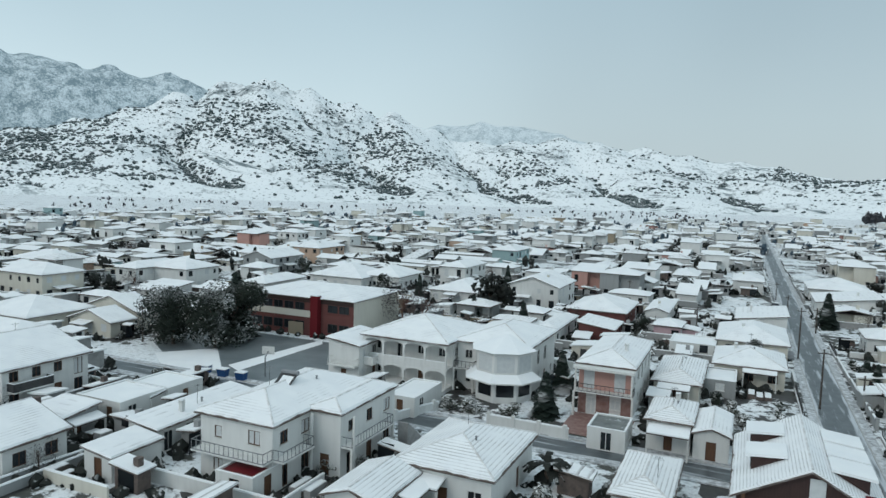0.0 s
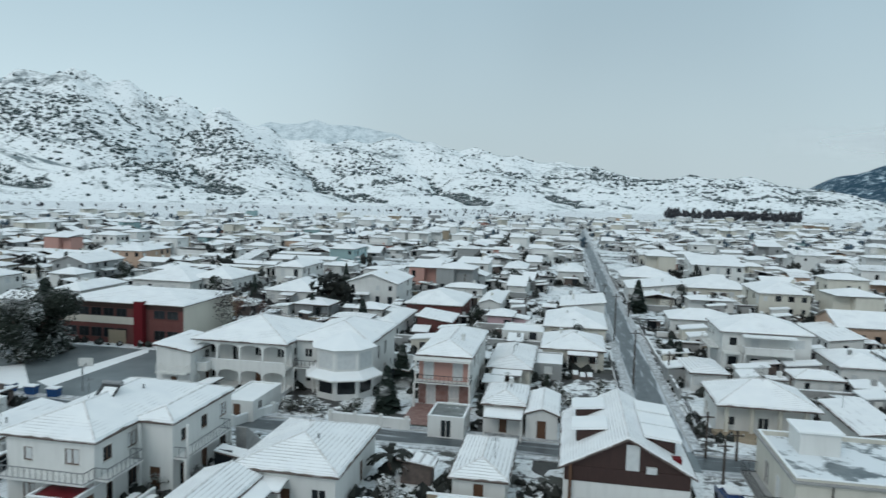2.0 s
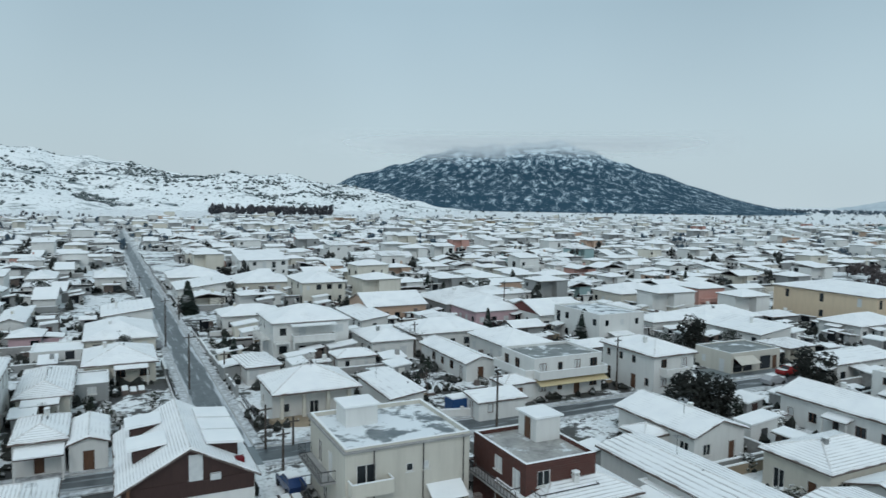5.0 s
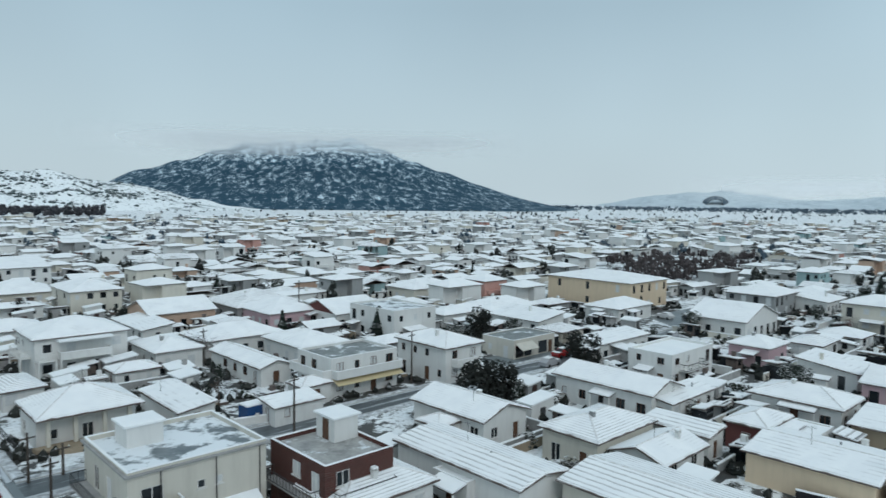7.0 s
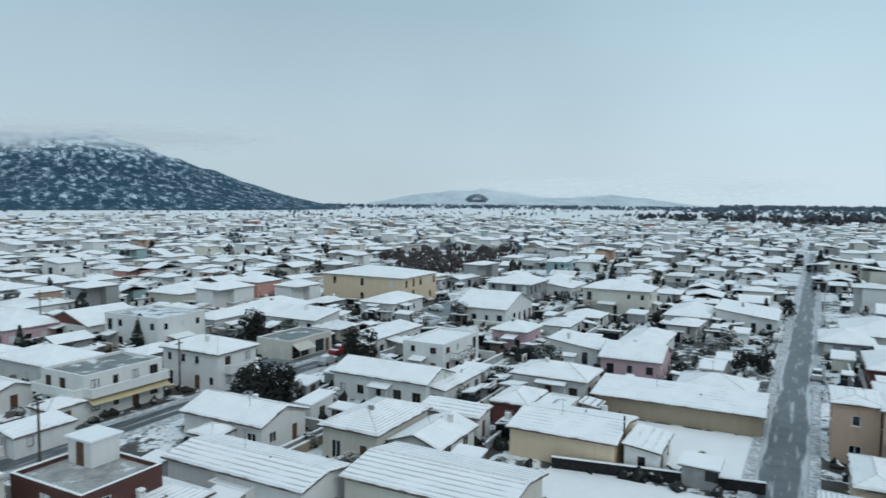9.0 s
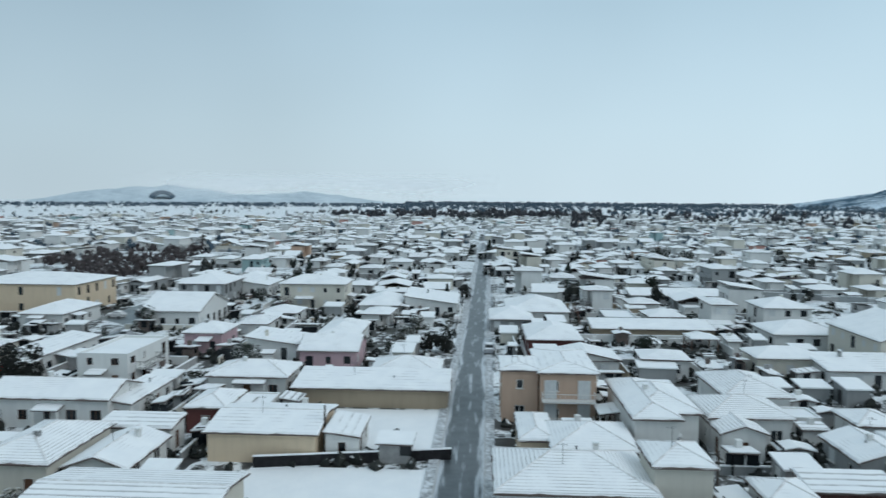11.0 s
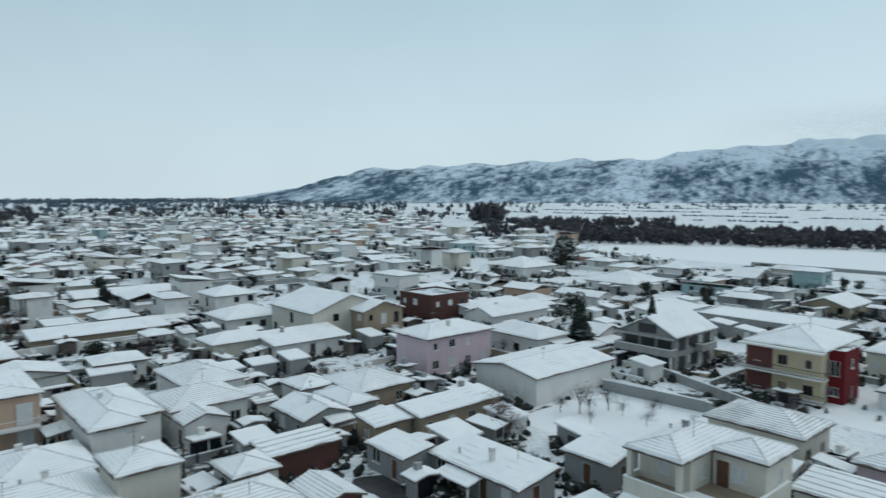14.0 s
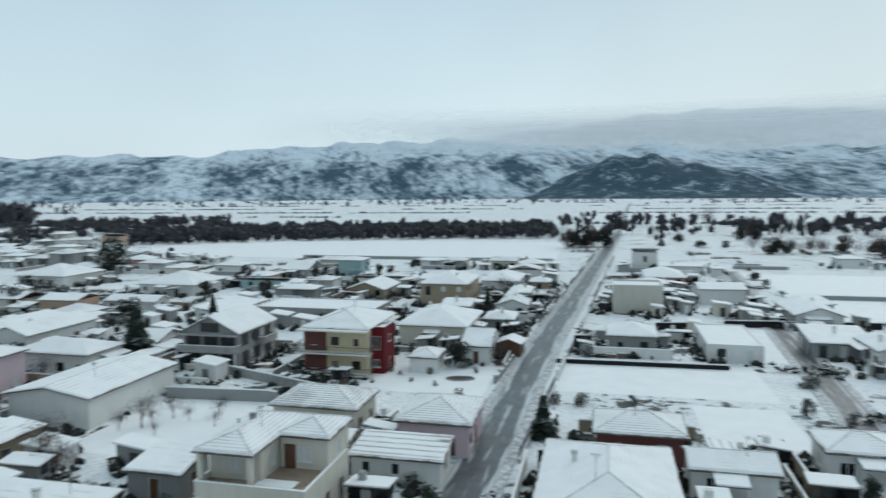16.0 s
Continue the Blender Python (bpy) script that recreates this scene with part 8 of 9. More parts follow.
def joined_house(m, x, y, w, d, h, kind, slot, top=0, slope=0.3, turn=0.0, rng=None):
    """One low house of the far streets, added to a joined mesh."""
    n0 = len(m.v)
    ov = 0.35
    c, tops = loops(kind, w, d, 0.0, slope)
    fx = -1 if x > 0 else 1
    fy = -1 if y > 0 else 1
    porch = min(w, d) > 5.5 and rng.random() < 0.55
    if porch:
        m.notched(w / 2 - ov, d / 2 - ov, fx, fy, (w - 2 * ov) * rng.uniform(0.35, 0.65), rng.uniform(1.4, 2.2), -0.3, h - 0.1, slot)
        m.poly([(a, b, h - 0.09) for a, b, z in reversed(c)], 9)
    else:
        m.box(-w / 2 + ov, -d / 2 + ov, -0.3, w / 2 - ov, d / 2 - ov, h - 0.03, slot, False)
    for t in tops:
        m.poly([(a, b, h + z + 0.17) for a, b, z in t], top)
    for p, q in zip(c, c[1:] + c[:1]):
        m.poly([(p[0], p[1], h + p[2] - 0.10), (q[0], q[1], h + q[2] - 0.10), (q[0], q[1], h + q[2] + 0.03), (p[0], p[1], h + p[2] + 0.03)], 9)
        m.poly([(p[0], p[1], h + p[2] + 0.03), (q[0], q[1], h + q[2] + 0.03), (q[0], q[1], h + q[2] + 0.17), (p[0], p[1], h + p[2] + 0.17)], top)
    # thin window boxes on the two sides towards the camera
    for base in ((0.0,) if h < 4.9 else (0.0, 3.0)):
        for k in (-0.3, 0.0, 0.28):
            for face in (0, 1):
                if rng.random() < (0.66 if math.hypot(x, y) < 360 else 0.85):
                    continue
                if porch and (k * fy if face else k * fx) > -0.1:
                    continue
                ww, z0, z1 = rng.choice(((0.45, 0.95, 2.0), (0.6, 0.9, 2.1), (0.5, 0.1, 2.1), (0.9, 0.1, 2.2)))
                if face:
                    a = fx * (w / 2 - ov)
                    m.box(min(a, a + fx * .05), d * k - ww, base + z0, max(a, a + fx * .05), d * k + ww, base + z1, 4)
                else:
                    b = fy * (d / 2 - ov)
                    m.box(w * k - ww, min(b, b + fy * .05), base + z0, w * k + ww, max(b, b + fy * .05), base + z1, 4)
    if h > 4.9 and not porch and rng.random() < 0.7:
        b = fy * (d / 2 - ov)
        m.box(-w * 0.4, min(b, b + fy * 1.2), 2.95, w * rng.uniform(0, 0.4), max(b, b + fy * 1.2), 3.9, slot)
    if rng.random() < 0.4:
        m.box(w * 0.2 - .3, -.3, h, w * 0.2 + .3, .3, h + slope * min(w, d) / 2 + 0.8, slot)
    ca, sa = math.cos(turn), math.sin(turn)
    for i in range(n0, len(m.v)):
        a, b, z = m.v[i]
        m.v[i] = (x + a * ca - b * sa, y + a * sa + b * ca, z)


FAR_MATS = ["snow", "white", "cream", "grey", "glass", "roof_snow_bare", "peach", "pink", "teal", "tile", "concrete", "tan"]


def far_plot(m, green, x, y, rng, turn=0.0):
    """One plot of the far streets: a house, a shed or two, walls, shrubs and a bare tree."""
    k = rng.random()
    slot = rng.choice((1, 2, 3, 6, 7, 8, 11)) if rng.random() < 0.16 else rng.choice((1, 1, 1, 1, 2, 3))
    top = 5 if rng.random() < 0.2 else 0
    if k < 0.58:
        w, d, h, kind = rng.uniform(7, 11), rng.uniform(6.5, 9), rng.choice((2.7, 2.9, 3.1, 3.3, 3.6)), rng.choice(("hip", "hip", "hip", "gablex", "gabley"))
    elif k < 0.72:
        w, d, h, kind = rng.uniform(8, 12), rng.uniform(7.5, 10), rng.uniform(5.6, 6.6), rng.choice(("hip", "hip", "shedyp"))
    elif k < 0.90:
        w, d, h, kind = rng.uniform(9, 17), rng.uniform(4, 6.5), rng.uniform(2.3, 2.9), rng.choice(("gablex", "shedyp", "shedyn"))
        if rng.random() < 0.4:
            w, d = d, w
    else:
        w, d, h, kind = rng.uniform(4, 6), rng.uniform(4, 6), rng.uniform(2.2, 2.7), "shedxp"
    joined_house(m, x, y, w, d, h, kind, slot, top, rng.uniform(0.18, 0.36), turn, rng)
    for _ in range(rng.choice((0, 1, 2, 2, 3))):
        sx, sy = x + rng.choice((-1, 1)) * (w / 2 + rng.uniform(1.5, 3)), y + rng.choice((-1, 1)) * (d / 2 + rng.uniform(0.3, 2.5))
        joined_house(m, sx, sy, rng.uniform(2.5, 5), rng.uniform(2.5, 4.5), rng.uniform(1.8, 2.4), rng.choice(("shedxp", "shedyn", "shedxn")), rng.choice((3, 10, 1, 1)), 0, 0.2, turn, rng)
    # plot wall towards the camera
    fy, fx = -fside(y), -fside(x)
    if rng.random() < 0.7:
        yy = y + fy * (d / 2 + rng.uniform(1.5, 3))
        n = rng.uniform(5, 12)
        m.box(x - n / 2, yy, 0, x + n / 2, yy + 0.25, 1.3, rng.choice((3, 10, 1)))
        m.box(x - n / 2, yy - .02, 1.3, x + n / 2, yy + 0.27, 1.42, 0)
    if rng.random() < 0.5:
        xx = x + fx * (w / 2 + rng.uniform(1.5, 3))
        n = rng.uniform(5, 10)
        m.box(xx, y - n / 2, 0, xx + 0.25, y + n / 2, 1.3, rng.choice((3, 10, 1)))
        m.box(xx - .02, y - n / 2, 1.3, xx + 0.27, y + n / 2, 1.42, 0)
    for _ in range(rng.choice((2, 3, 5))):
        gx, gy = x + fx * (w / 2 + rng.uniform(0.8, 3)), y + rng.uniform(-.7, .7) * d
        if rng.random() < 0.5:
            gx, gy = x + rng.uniform(-.7, .7) * w, y + fy * (d / 2 + rng.uniform(0.8, 3))
        # slot 1, past 360 m, has haze painted into the foliage colour
        clump(green, gx, gy, 0.1, rng.uniform(.5, 1.3), rng.uniform(0.8, 2.6), rng, 1 if math.hypot(x, y) > 360 else 0)
    if rng.random() < 0.3:
        gx, gy, gh = x + rng.choice((-1, 1)) * (w / 2 + 2), y + rng.choice((-1, 1)) * (d / 2 + 1.5), rng.uniform(3, 7.5)
        for _ in range(7):
            clump(green, gx + rng.uniform(-.25, .25) * gh, gy + rng.uniform(-.25, .25) * gh, gh * rng.uniform(0.1, 0.65), gh * rng.uniform(.07, .2), gh * rng.uniform(0.2, 0.4), rng, 1 if math.hypot(x, y) > 360 else 0)


WALL_MIX = ("white",) * 18 + ("cream",) * 4 + ("grey",) * 6 + ("yellow", "peach", "rose", "tan", "red")


def fside(v):
    return 1 if v > 0 else -1


def town_fringe(m, green):
    """The last streets, low roofs between gardens, out towards the hills."""
    rng = random.Random(87)
    for _ in range(1150):
        az = rng.uniform(60, -130)
        edge = town_edge(az)
        far = 150 if az > 8 else (260 if az > -82 else 330)
        x, y = polar(az, edge * 0.9 + (edge * 0.08 + far) * rng.random() ** 1.6)
        far_plot(m, green, x, y, rng, rng.uniform(-.12, .12))


def build_town():
    rng = random.Random(21)
    far = Mesh()
    green = Mesh()
    count = 0
    for bx in range(-11, 14):
        for by in range(-12, 14):
            x0, y0 = 11.0 + bx * 73.0, 0.6 + by * 71.5
            for i in range(5):
                for j in range(6):
                    if rng.random() < (0.09 if bearing(x0 + 36, y0 + 36) > -150 and y0 > -140 else 0.45):
                        continue
                    w, d = rng.uniform(7, 11.5), rng.uniform(6.5, 9.5)
                    if rng.random() < 0.1:
                        w *= 1.5
                    x, y = x0 + 9.6 + i * 13.4 + rng.uniform(-1.6, 1.6), y0 + 8.2 + j * 11.0 + rng.uniform(-1.1, 1.1)
                    if math.hypot(x, y) > 185:
                        x, y = x + rng.uniform(-3, 3), y + rng.uniform(-3, 3) + (bx * 37 % 11) - 5
                    r, az = math.hypot(x, y), bearing(x, y)
                    if az > 100:
                        az -= 360
                    if az < -202 or az > 66:
                        continue
                    if r < inner_edge(az) or r > town_edge(az) * rng.uniform(0.85, 1.05):
                        continue
                    h = rng.choice((2.6, 2.7, 2.8, 3.0, 3.1, 3.3, 2.8, 3.0, 5.8))
                    if r < 150:
                        h = min(h, 3.1)
                    kind = rng.choice(("hip", "hip", "hip", "hip", "gablex", "flat"))
                    if r < 172:
                        w, d = w * rng.uniform(0.7, 1.05), d * rng.uniform(0.75, 1.1)
                        h = h if h > 5 else h - 0.25
                    if not clear(x - w / 2, y - d / 2, x + w / 2, y + d / 2) or r < 172 and rng.random() < 0.2:
                        continue
                    if r < 172:
                        HOUSES.append((x - w / 2, y - d / 2, x + w / 2, y + d / 2))
                        far_house(rng, x, y, w, d, h, kind, rng.choice(WALL_MIX))
                        count += 1
                    elif rng.random() < 0.86:
                        far_plot(far, green, x, y, rng, ((bx * 7 + by * 13) % 9 - 4) * 0.02)
    town_fringe(far, green)
    tagged(part("far_town", far, FAR_MATS), "snowy roofs and pale walls of the far town", "houses", kind="stuff")
    tagged(part("far_gardens", green, ["far_garden", "wood_haze"]), "dark garden trees and hedges of the far town", "trees", kind="stuff")


for fa, fb, fc, fd in FIELDS:
    sheet("snow_yard", [(fa, fb), (fc, fb), (fc, fd), (fa, fd)], 0.009, "snow", "untouched snow of a walled yard")
build_town()


# ---------------------------------------------------------------- yards: walls, shrubs, clutter
def build_yards():
    rng = random.Random(33)
    placed = []
    made = {"wall": 0, "green": 0, "shed": 0, "hedge": 0}
    for a, b, c, d in list(HOUSES):
        cx, cy = (a + c) / 2, (b + d) / 2
        r = math.hypot(cx, cy)
        if r > 190:
            continue
        for side in range(4):
            if rng.random() < 0.5:
                continue
            g = rng.uniform(1.4, 3.2)
            h = rng.choice((0.9, 1.1, 1.3, 1.6))
            if side == 0:
                p = (a - g, b - g, c + g, b - g)
            elif side == 1:
                p = (a - g, d + g, c + g, d + g)
            elif side == 2:
                p = (a - g, b - g, a - g, d + g)
            else:
                p = (c + g, b - g, c + g, d + g)
            if made["wall"] < 230 and clear(min(p[0], p[2]), min(p[1], p[3]), max(p[0], p[2]), max(p[1], p[3]), 0.35):
                if all(abs(p[0] - q[0]) + abs(p[1] - q[1]) > 4 for q in placed):
                    garden_wall(*p, h, rng.choice(("white", "grey", "concrete", "white", "tan", "cream")))
                    placed.append(p)
                    made["wall"] += 1
    for _ in range(9000):
        if made["shed"] >= 130:
            break
        az, r = rng.uniform(62, -202), 42 + 130 * rng.random() ** 0.7
        x, y = polar(az, r)
        if (az < -150 and r < 135) or (az > -45 and r < 78):
            continue
        w, d = rng.uniform(2.0, 4.5), rng.uniform(2.0, 4.0)
        if clear(x - w / 2, y - d / 2, x + w / 2, y + d / 2, 0.5):
            small_shed(x, y, w, d, rng.uniform(1.9, 2.5), rng.choice(("white", "grey", "concrete", "concrete", "cream", "white", "grey")), rng)
            HOUSES.append((x - w / 2, y - d / 2, x + w / 2, y + d / 2))
            made["shed"] += 1
    for _ in range(9000):
        if made["hedge"] >= 190:
            break
        az, r = rng.uniform(62, -202), 42 + 160 * rng.random() ** 0.7
        x, y = polar(az, r)
        n = rng.uniform(2, 5)
        w, d = (n, 0.5) if rng.random() < 0.5 else (0.5, n)
        if clear(x - w, y - d, x + w, y + d, 0.4):
            hedge(x - (w if w > 0.5 else 0), y - (d if d > 0.5 else 0), x + (w if w > 0.5 else 0), y + (d if d > 0.5 else 0), rng.uniform(0.8, 1.6))
            made["hedge"] += 1
    # hedgerows and plot walls towards the fields
    for _ in range(900):
        if made["hedge"] >= 270:
            break
        x, y = polar(rng.uniform(-128, -203), rng.uniform(88, 330))
        n = rng.uniform(3, 9)
        w, d = (n, 0.5) if rng.random() < 0.5 else (0.5, n)
        if clear(x - w, y - d, x + w, y + d, 0.4):
            if rng.random() < 0.45:
                garden_wall(x - w, y, x + w, y, 1.1, rng.choice(("concrete", "grey"))) if w > d else garden_wall(x, y - d, x, y + d, 1.1, "concrete")
            else:
                hedge(x - (w if w > 0.5 else 0), y - (d if d > 0.5 else 0), x + (w if w > 0.5 else 0), y + (d if d > 0.5 else 0), rng.uniform(0.8, 1.7))
            made["hedge"] += 1
    for _ in range(9000):
        if made["green"] >= 430:
            break
        az, r = rng.uniform(62, -200), 45 + 190 * rng.random() ** 0.8
        x, y = polar(az, r)
        if not clear(x - 1.2, y - 1.2, x + 1.2, y + 1.2, 0.2):
            continue
        k = rng.random()
        s = rng.randrange(3)
        if (r < 75 or az < -150 and r < 150) and k > 0.66:
            k = 0.3
        if k < 0.5:
            tree(rng.choice(("shrub", "shrub", "dark")), x, y, rng.uniform(1.4, 2.8), rng.uniform(1.0, 1.5), s)
        elif k < 0.66:
            tree("cypress", x, y, rng.uniform(1.8, 3.1), rng.uniform(0.5, 0.9), s)
        elif k < 0.80:
            tree("bare", x, y, rng.uniform(3, 5.5), 1.0, s)
        elif k < 0.90:
            tree("leafy", x, y, rng.uniform(3.5, 6), 1.0, s)
        elif k < 0.95:
            tree("bare_red", x, y, rng.uniform(3, 5), 1.1, s)
        elif r > 115:
            tree("fir", x, y, rng.uniform(4, 8), 1.0, s)
        made["green"] += 1


build_yards()


def road_walls():
    """Low plot walls and fences along both sides of the streets."""
    rng = random.Random(77)
    for (ax, ay), (bx, by), off in (((11.6, 76), (9.4, 330), 3.9), ((12.0, -66), (-3.0, -330), 4.1), ((88, 0.6), (250, -2.6), 4.0)):
        a, b = Vector((ax, ay)), Vector((bx, by))
        d = (b - a).normalized()
        s = Vector((-d.y, d.x))
        for side in (-1, 1):
            t = rng.uniform(0, 6)
            while t < (b - a).length - 14:
                n = rng.uniform(7, 15)
                p, q = a + d * t + s * side * off, a + d * (t + n) + s * side * off
                hit = any(min(p.x, q.x) < g[2] and max(p.x, q.x) > g[0] and min(p.y, q.y) < g[3] and max(p.y, q.y) > g[1] for g in HOUSES)
                if not hit and rng.random() < 0.35:
                    plinth = garden_wall(p.x, p.y, q.x, q.y, 0.45, "concrete", label="low concrete plinth with a dark iron railing")
                    rail(plinth, -n / 2, 0, n / 2, 0, 0.58, "dark_metal", 0.85)
                elif not hit and rng.random() < 0.75:
                    garden_wall(p.x, p.y, q.x, q.y, rng.choice((0.8, 1.0, 1.2)), rng.choice(("concrete", "grey", "white", "grey")), posts=rng.random() < 0.4)
                t += n + rng.uniform(0.5, 4)


road_walls()


def wood_pile(x, y, w, e, rng):
    """Two or three stacks of split wood side by side, each with its own cap of snow."""
    pile = thing("wood_pile", x, y, 0, rng.uniform(-.1, .1), "stack of dark firewood and planks under snow", "wood pile", "wood piles of the yards")
    n = rng.randrange(2, 4)
    for k in range(n):
        q, x0, x1 = rng.uniform(0.4, 1.0), -w / 2 + k * w / n, -w / 2 + (k + 0.85) * w / n
        m = Mesh()
        m.box(x0, -e * 0.3, 0, x1, e * 0.3, q, rng.randrange(2))
        part("timber", m, ["pole_wood", "concrete"], pile)
        m = Mesh()
        m.box(x0 + 0.04, -e * 0.28, q, x1 - 0.04, e * 0.28, q + 0.09)
        part("snow_cap", m, ["snow"], pile, "thin cap of snow")


def yard_clutter():
    """Low lean-tos, coops, wood stores and plot walls that crowd the gaps between the houses."""
    rng = random.Random(91)
    far = Mesh()
    made = 0
    for a, b, c, d in list(HOUSES):
        r = math.hypot((a + c) / 2, (b + d) / 2)
        if r > 235 or c - a < 3.9 or d - b < 3.9:
            continue
        for _ in range(6 if r > 75 else 3):
            w, e, g = rng.uniform(1.8, 4.6), rng.uniform(1.6, 3.4), rng.uniform(0.25, 2.2)
            if rng.random() < 0.5:
                w, e = e, w
            x, y = rng.choice(((a - g - w / 2, rng.uniform(b, d)), (c + g + w / 2, rng.uniform(b, d)), (rng.uniform(a, c), b - g - e / 2), (rng.uniform(a, c), d + g + e / 2)))
            if not clear(x - w / 2, y - e / 2, x + w / 2, y + e / 2, 0.15):
                continue
            HOUSES.append((x - w / 2, y - e / 2, x + w / 2, y + e / 2))
            shed = rng.random() < 0.75
            single = math.hypot(x, y) < 135 and made < 130
            m = Mesh() if single and shed else far
            # dark boarded walls (9) also imitate the deep shade between houses
            wall = rng.choice((1, 1, 3, 3, 10, 9, 9))
            if shed:
                joined_house(m, x, y, w, e, rng.uniform(1.5, 2.2), rng.choice(("shedxp", "shedyn", "shedxn", "shedyp", "gablex")), wall, 5 if rng.random() < 0.25 else 0, 0.2, rng.uniform(-.05, .05), rng)
            else:
                # stacked wood and planks under a little snow
                if single and math.hypot(x, y) < 85:
                    made += 1
                    wood_pile(x, y, w, e, rng)
                    continue
                n = rng.randrange(2, 5)
                for k in range(n):
                    q = rng.uniform(0.3, 0.9)
                    m.box(x - w / 2 + k * w / n, y - e * 0.3, 0, x - w / 2 + (k + 0.85) * w / n, y + e * 0.3, q, rng.choice((9, 9, 3, 11)))
                    m.box(x - w / 2 + k * w / n + .05, y - e * 0.28, q, x - w / 2 + (k + 0.8) * w / n, y + e * 0.28, q + 0.08, 0)
            if single and shed:
                made += 1
                m.v = [(p - x, q - y, z) for p, q, z in m.v]
                word = {1: "white", 3: "grey", 9: "dark boarded", 10: "bare concrete"}[wall]
                tagged(part("lean_to", m, FAR_MATS, at=pose(x, y, 0)), f"low {word} lean-to under snow in a back yard", "shed", "lean-tos of the yards")
    tagged(part("yard_sheds", far, FAR_MATS), "low snow covered sheds and clutter in the farther yards", "sheds", kind="stuff")


yard_clutter()


def dark_ground_patches():
    """Ragged dark patches on house sides towards the camera: cleared wet earth, also painted-in shade."""
    rng = random.Random(17)
    m = Mesh()
    k = 0
    for a, b, c, d in HOUSES:
        r = math.hypot((a + c) / 2, (b + d) / 2)
        if r > 240 or c - a < 3.5 or d - b < 3.5:
            continue
        fx, fy = -fside((a + c) / 2), -fside((b + d) / 2)
        for side in range(2):
            if rng.random() < 0.3:
                continue
            if side:
                x, y = (c if fx > 0 else a) + fx * 1.4, rng.uniform(b, d)
            else:
                x, y = rng.uniform(a, c), (d if fy > 0 else b) + fy * 1.4
            if any(e < x < g and f < y < h for e, f, g, h in FIELDS):
                continue
            sx, sy = (rng.uniform(1.2, 2.4), rng.uniform(2.0, 5.5)) if side else (rng.uniform(2.0, 5.5), rng.uniform(1.2, 2.4))
            k += 1
            z = 0.003 + (k % 40) * 1e-4
            pts = []
            for j in range(16):
                t, q = 2 * math.pi * j / 16, rng.uniform(0.55, 1.15)
                pts.append((x + sx * q * math.cos(t), y + sy * q * math.sin(t), z))
            m.poly(pts)
    tagged(part("trodden_ground", m, ["mud"]), "dark wet ground beside houses, also deepening wall shade", "ground", kind="structure")


dark_ground_patches()


def roadside_gardens():
    """Dark hedges and bare garden trees between the last houses and the road out of town."""
    rng = random.Random(73)
    for y in range(-112, -205, -8):
        x = 12.4 + (y + 60) * 0.0567 + 5.9
        if rng.random() < 0.75:
            hedge(x, y, x - 0.4, y - rng.uniform(4.5, 7.2), rng.uniform(0.8, 1.5))
        if rng.random() < 0.7:
            hedge(x + 1.0, y - rng.uniform(0, 4), x + rng.uniform(5, 11), y - rng.uniform(0, 4), rng.uniform(0.7, 1.3))
    for x, y, h in ((23.4, -138.5, 3.6), (25.0, -141.5, 4.2), (22.6, -143.2, 3.4), (15.8, -121.8, 3.0), (17.5, -156.5, 3.8), (23.2, -156.0, 3.2), (26.0, -133.4, 3.4)):
        tree("dark", x, y, h, rng.uniform(0.8, 1.1), int(x))
    # dark trees in the snowy plots on the other side
    for kind, x, y, h, w in (("bare_red", -69.8, -505, 15, 1.2), ("dark", -71, -390, 8, 1.0), ("dark", -79, -391, 9, 1.1), ("bare_red", -75, -388, 11, 1.0),
                             ("bare_red", -101, -290, 12, 1.1), ("dark", -104, -293, 9, 1.2), ("dark", -38, -371, 5, 1.3), ("dark", -44, -337, 4, 1.5), ("dark", -27, -341, 3.4, 1.2), ("dark", -55, -337, 3.3, 1.4),
                             ("dark", 2.2, -118.1, 2.6, 0.9), ("dark", 13.5, -325, 10, 1.0), ("dark", 8.5, -330, 11, 1.0), ("dark", 4.5, -334, 10, 1.1), ("bare_red", 16.5, -322, 12, 1.0), ("bare_red", 6.5, -327, 12, 1.0), ("dark", -1.5, -336, 9, 1.0)):
        tree(kind, x, y, h, w, int(x))
    for k in range(16):
        tree(rng.choice(("dark", "bare_red", "bare_red")), -62.8 - 2.4 * k + rng.uniform(-1, 1), -311 + rng.uniform(-6, 6), rng.uniform(5, 8.5), 1.1, k)
    shed = thing("shed", 14.6, -111.6, 0, -3, "dark brown boarded shed with a snowy roof", "shed")
    box_part("wall", shed, -1.9, -2.2, -0.2, 1.9, 2.2, 2.3, "frame_wood")
    r = Mesh()
    r.v = [(-2.2, -2.5, 2.3), (2.2, -2.5, 2.3), (2.2, 2.5, 2.3), (-2.2, 2.5, 2.3), (0, -2.5, 3.1), (0, 2.5, 3.1)]
    r.f = [(0, 1, 4), (1, 2, 5, 4), (2, 3, 5), (3, 0, 4, 5), (3, 2, 1, 0)]
    r.s = [1, 0, 1, 0, 1]
    part("roof", r, ["roof_snow", "frame_wood"], shed)


roadside_gardens()


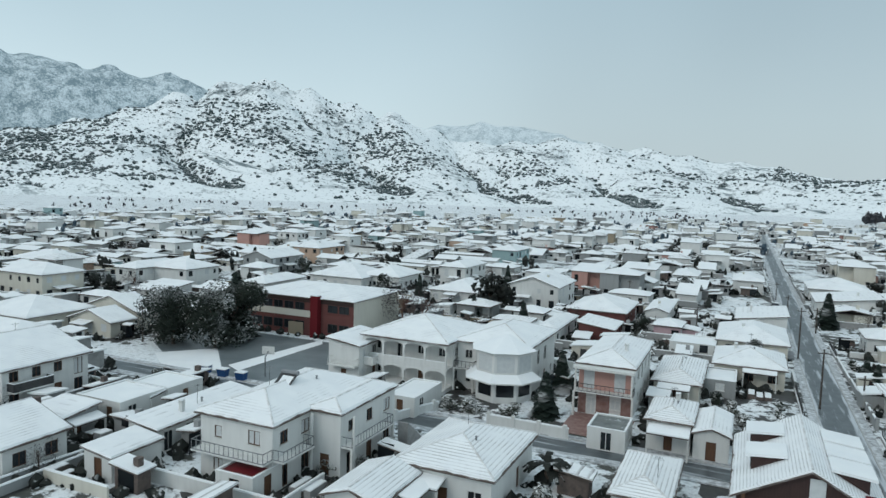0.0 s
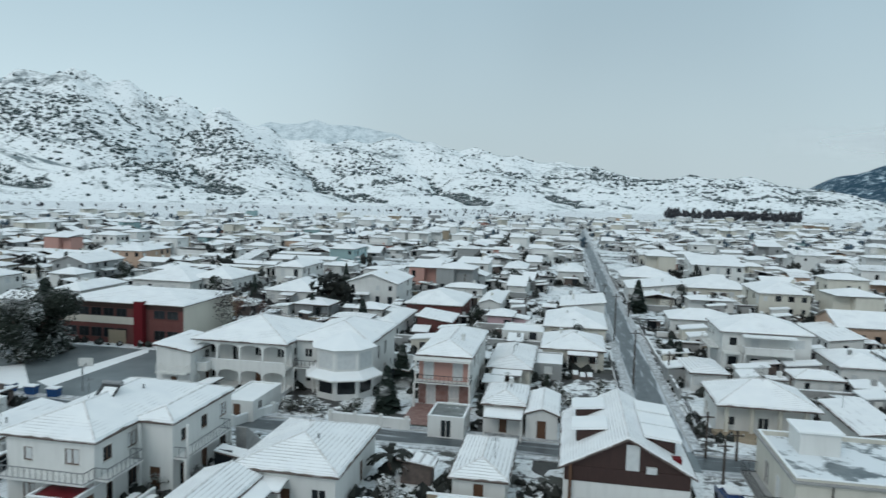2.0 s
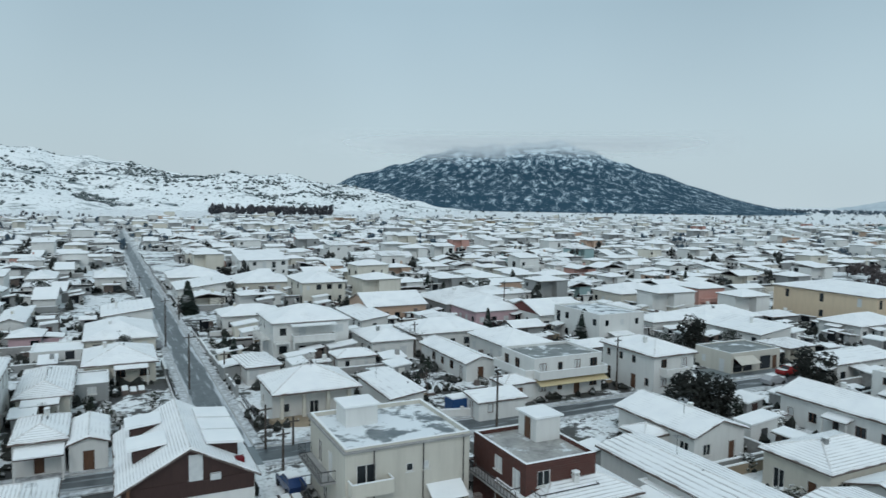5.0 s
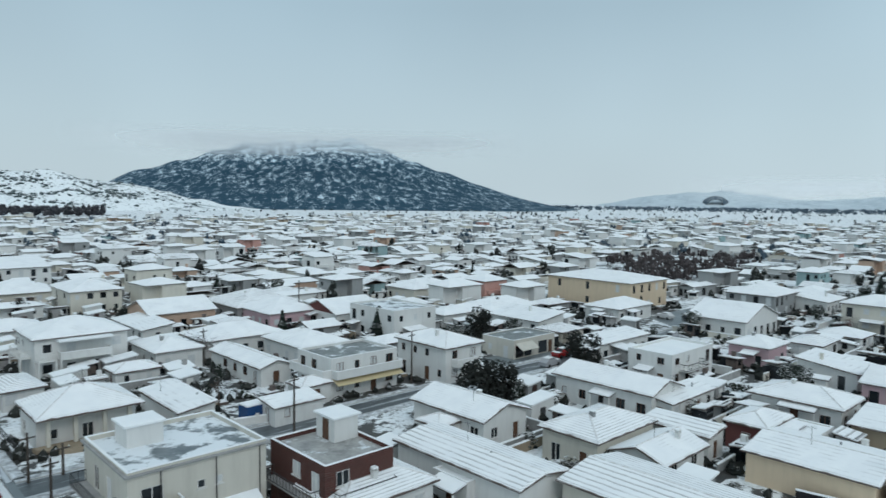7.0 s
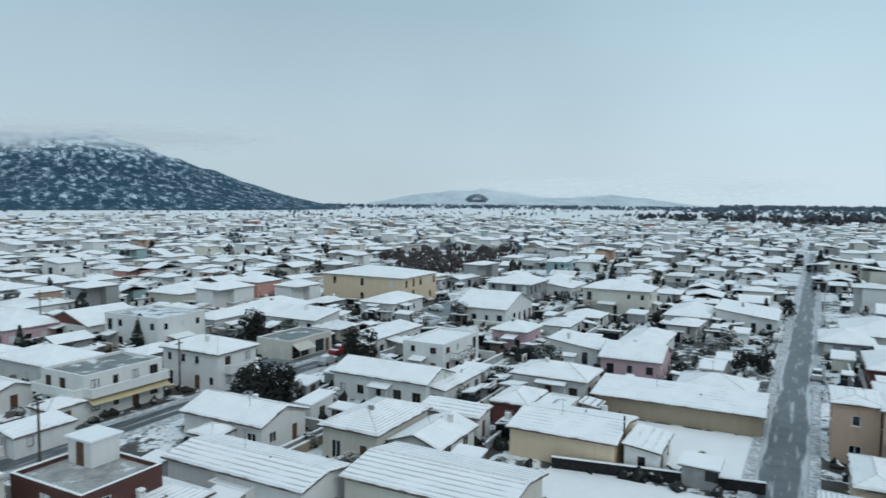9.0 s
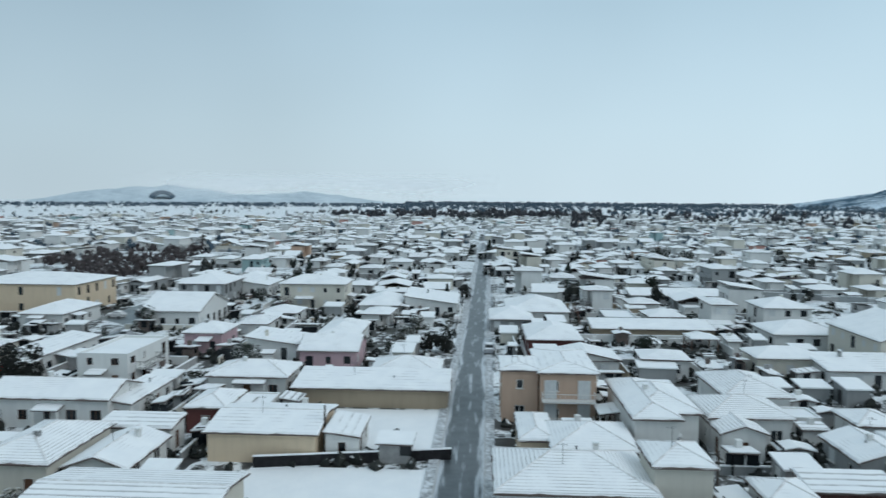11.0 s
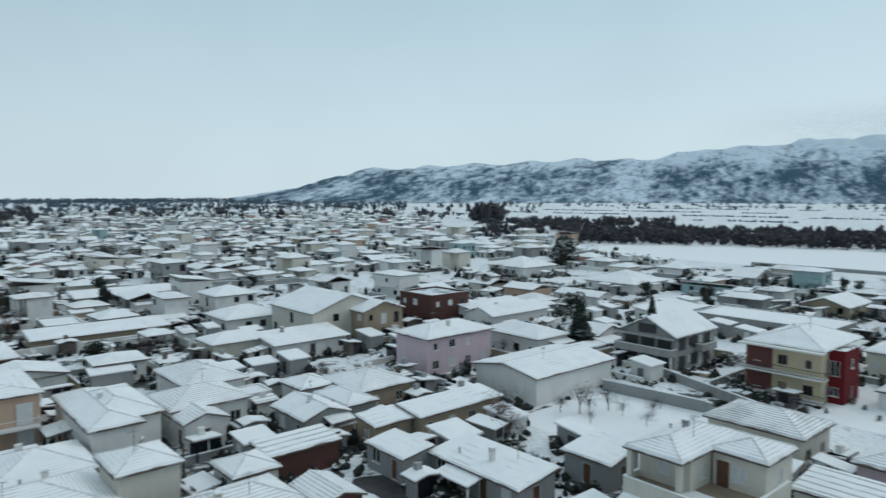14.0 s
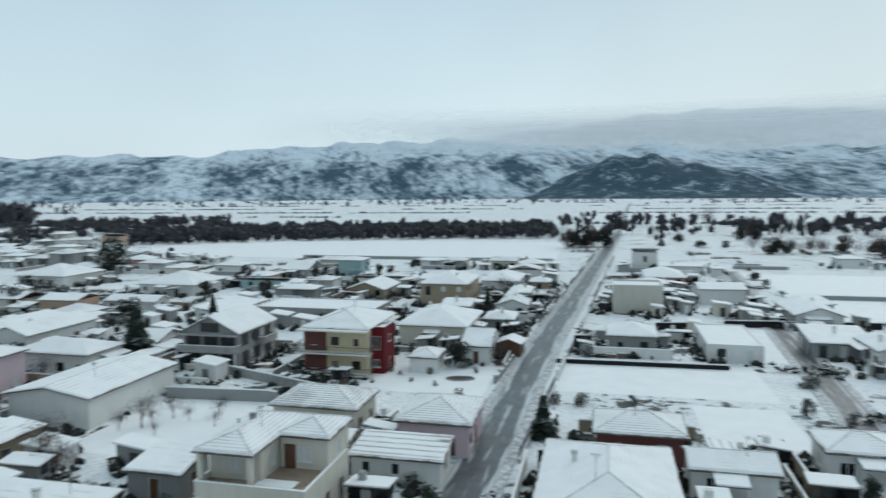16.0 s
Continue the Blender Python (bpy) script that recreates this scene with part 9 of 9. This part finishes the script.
def court_garden():
    """Low shrubs and an oval bed of dark earth in the snowy court by the road."""
    for x, y, h in ((30.8, -97.3, 1.1), (28.9, -95.8, 0.9), (24.7, -97.3, 1.2), (22.5, -91.4, 0.9), (26.3, -92.6, 0.8), (18.2, -99.2, 1.1), (31.6, -91.0, 0.8), (23.0, -101.6, 1.0)):
        tree("shrub", x, y, h, 0.9, int(x))
    bed = thing("flower_bed", 19.8, -95.4, 0, 12, "oval bed of bare dark earth in the snow", "flower bed")
    soil, rim = Mesh(), Mesh()
    for k in range(20):
        t, u = 2 * math.pi * k / 20, 2 * math.pi * (k + 1) / 20
        a, b = (1.9 * math.cos(t), 1.1 * math.sin(t)), (1.9 * math.cos(u), 1.1 * math.sin(u))
        soil.poly([(0, 0, 0.28), (*a, 0.12), (*b, 0.12)])
        o, p = (a[0] * 1.12, a[1] * 1.12), (b[0] * 1.12, b[1] * 1.12)
        rim.poly([(*a, 0.17), (*o, 0.17), (*p, 0.17), (*b, 0.17)])
        rim.poly([(*o, 0.17), (*o, 0), (*p, 0), (*p, 0.17)])
        rim.poly([(*a, 0.0), (*a, 0.17), (*b, 0.17), (*b, 0.0)])
    part("soil", soil, ["mud"], bed, "bare dark earth")
    part("rim", rim, ["concrete"], bed, "low stone rim")


court_garden()


def undergrowth():
    """Weeds, low shrubs and clutter along the foot of walls; the dark clumps also imitate shade in the narrow gaps
    between houses.
    """
    rng = random.Random(55)
    m = Mesh()
    for a, b, c, d in HOUSES:
        r = math.hypot((a + c) / 2, (b + d) / 2)
        if r > 250:
            continue
        n = int(((c - a) + (d - b)) * 2.1)
        for _ in range(n):
            g = rng.uniform(0.2, 1.9)
            x, y = rng.choice(((a - g, rng.uniform(b, d)), (c + g, rng.uniform(b, d)), (rng.uniform(a, c), b - g), (rng.uniform(a, c), d + g)))
            if not clear(x, y, x, y, -0.3):
                continue
            s = rng.uniform(0.25, 0.95)
            clump(m, x, y, 0.0, s, s * rng.uniform(0.7, 1.9), rng, 0, 4)
    tagged(part("undergrowth", m, ["far_garden"]), "dark weeds and low shrubs, also imitating shade along walls", "shrubs", kind="stuff")


undergrowth()
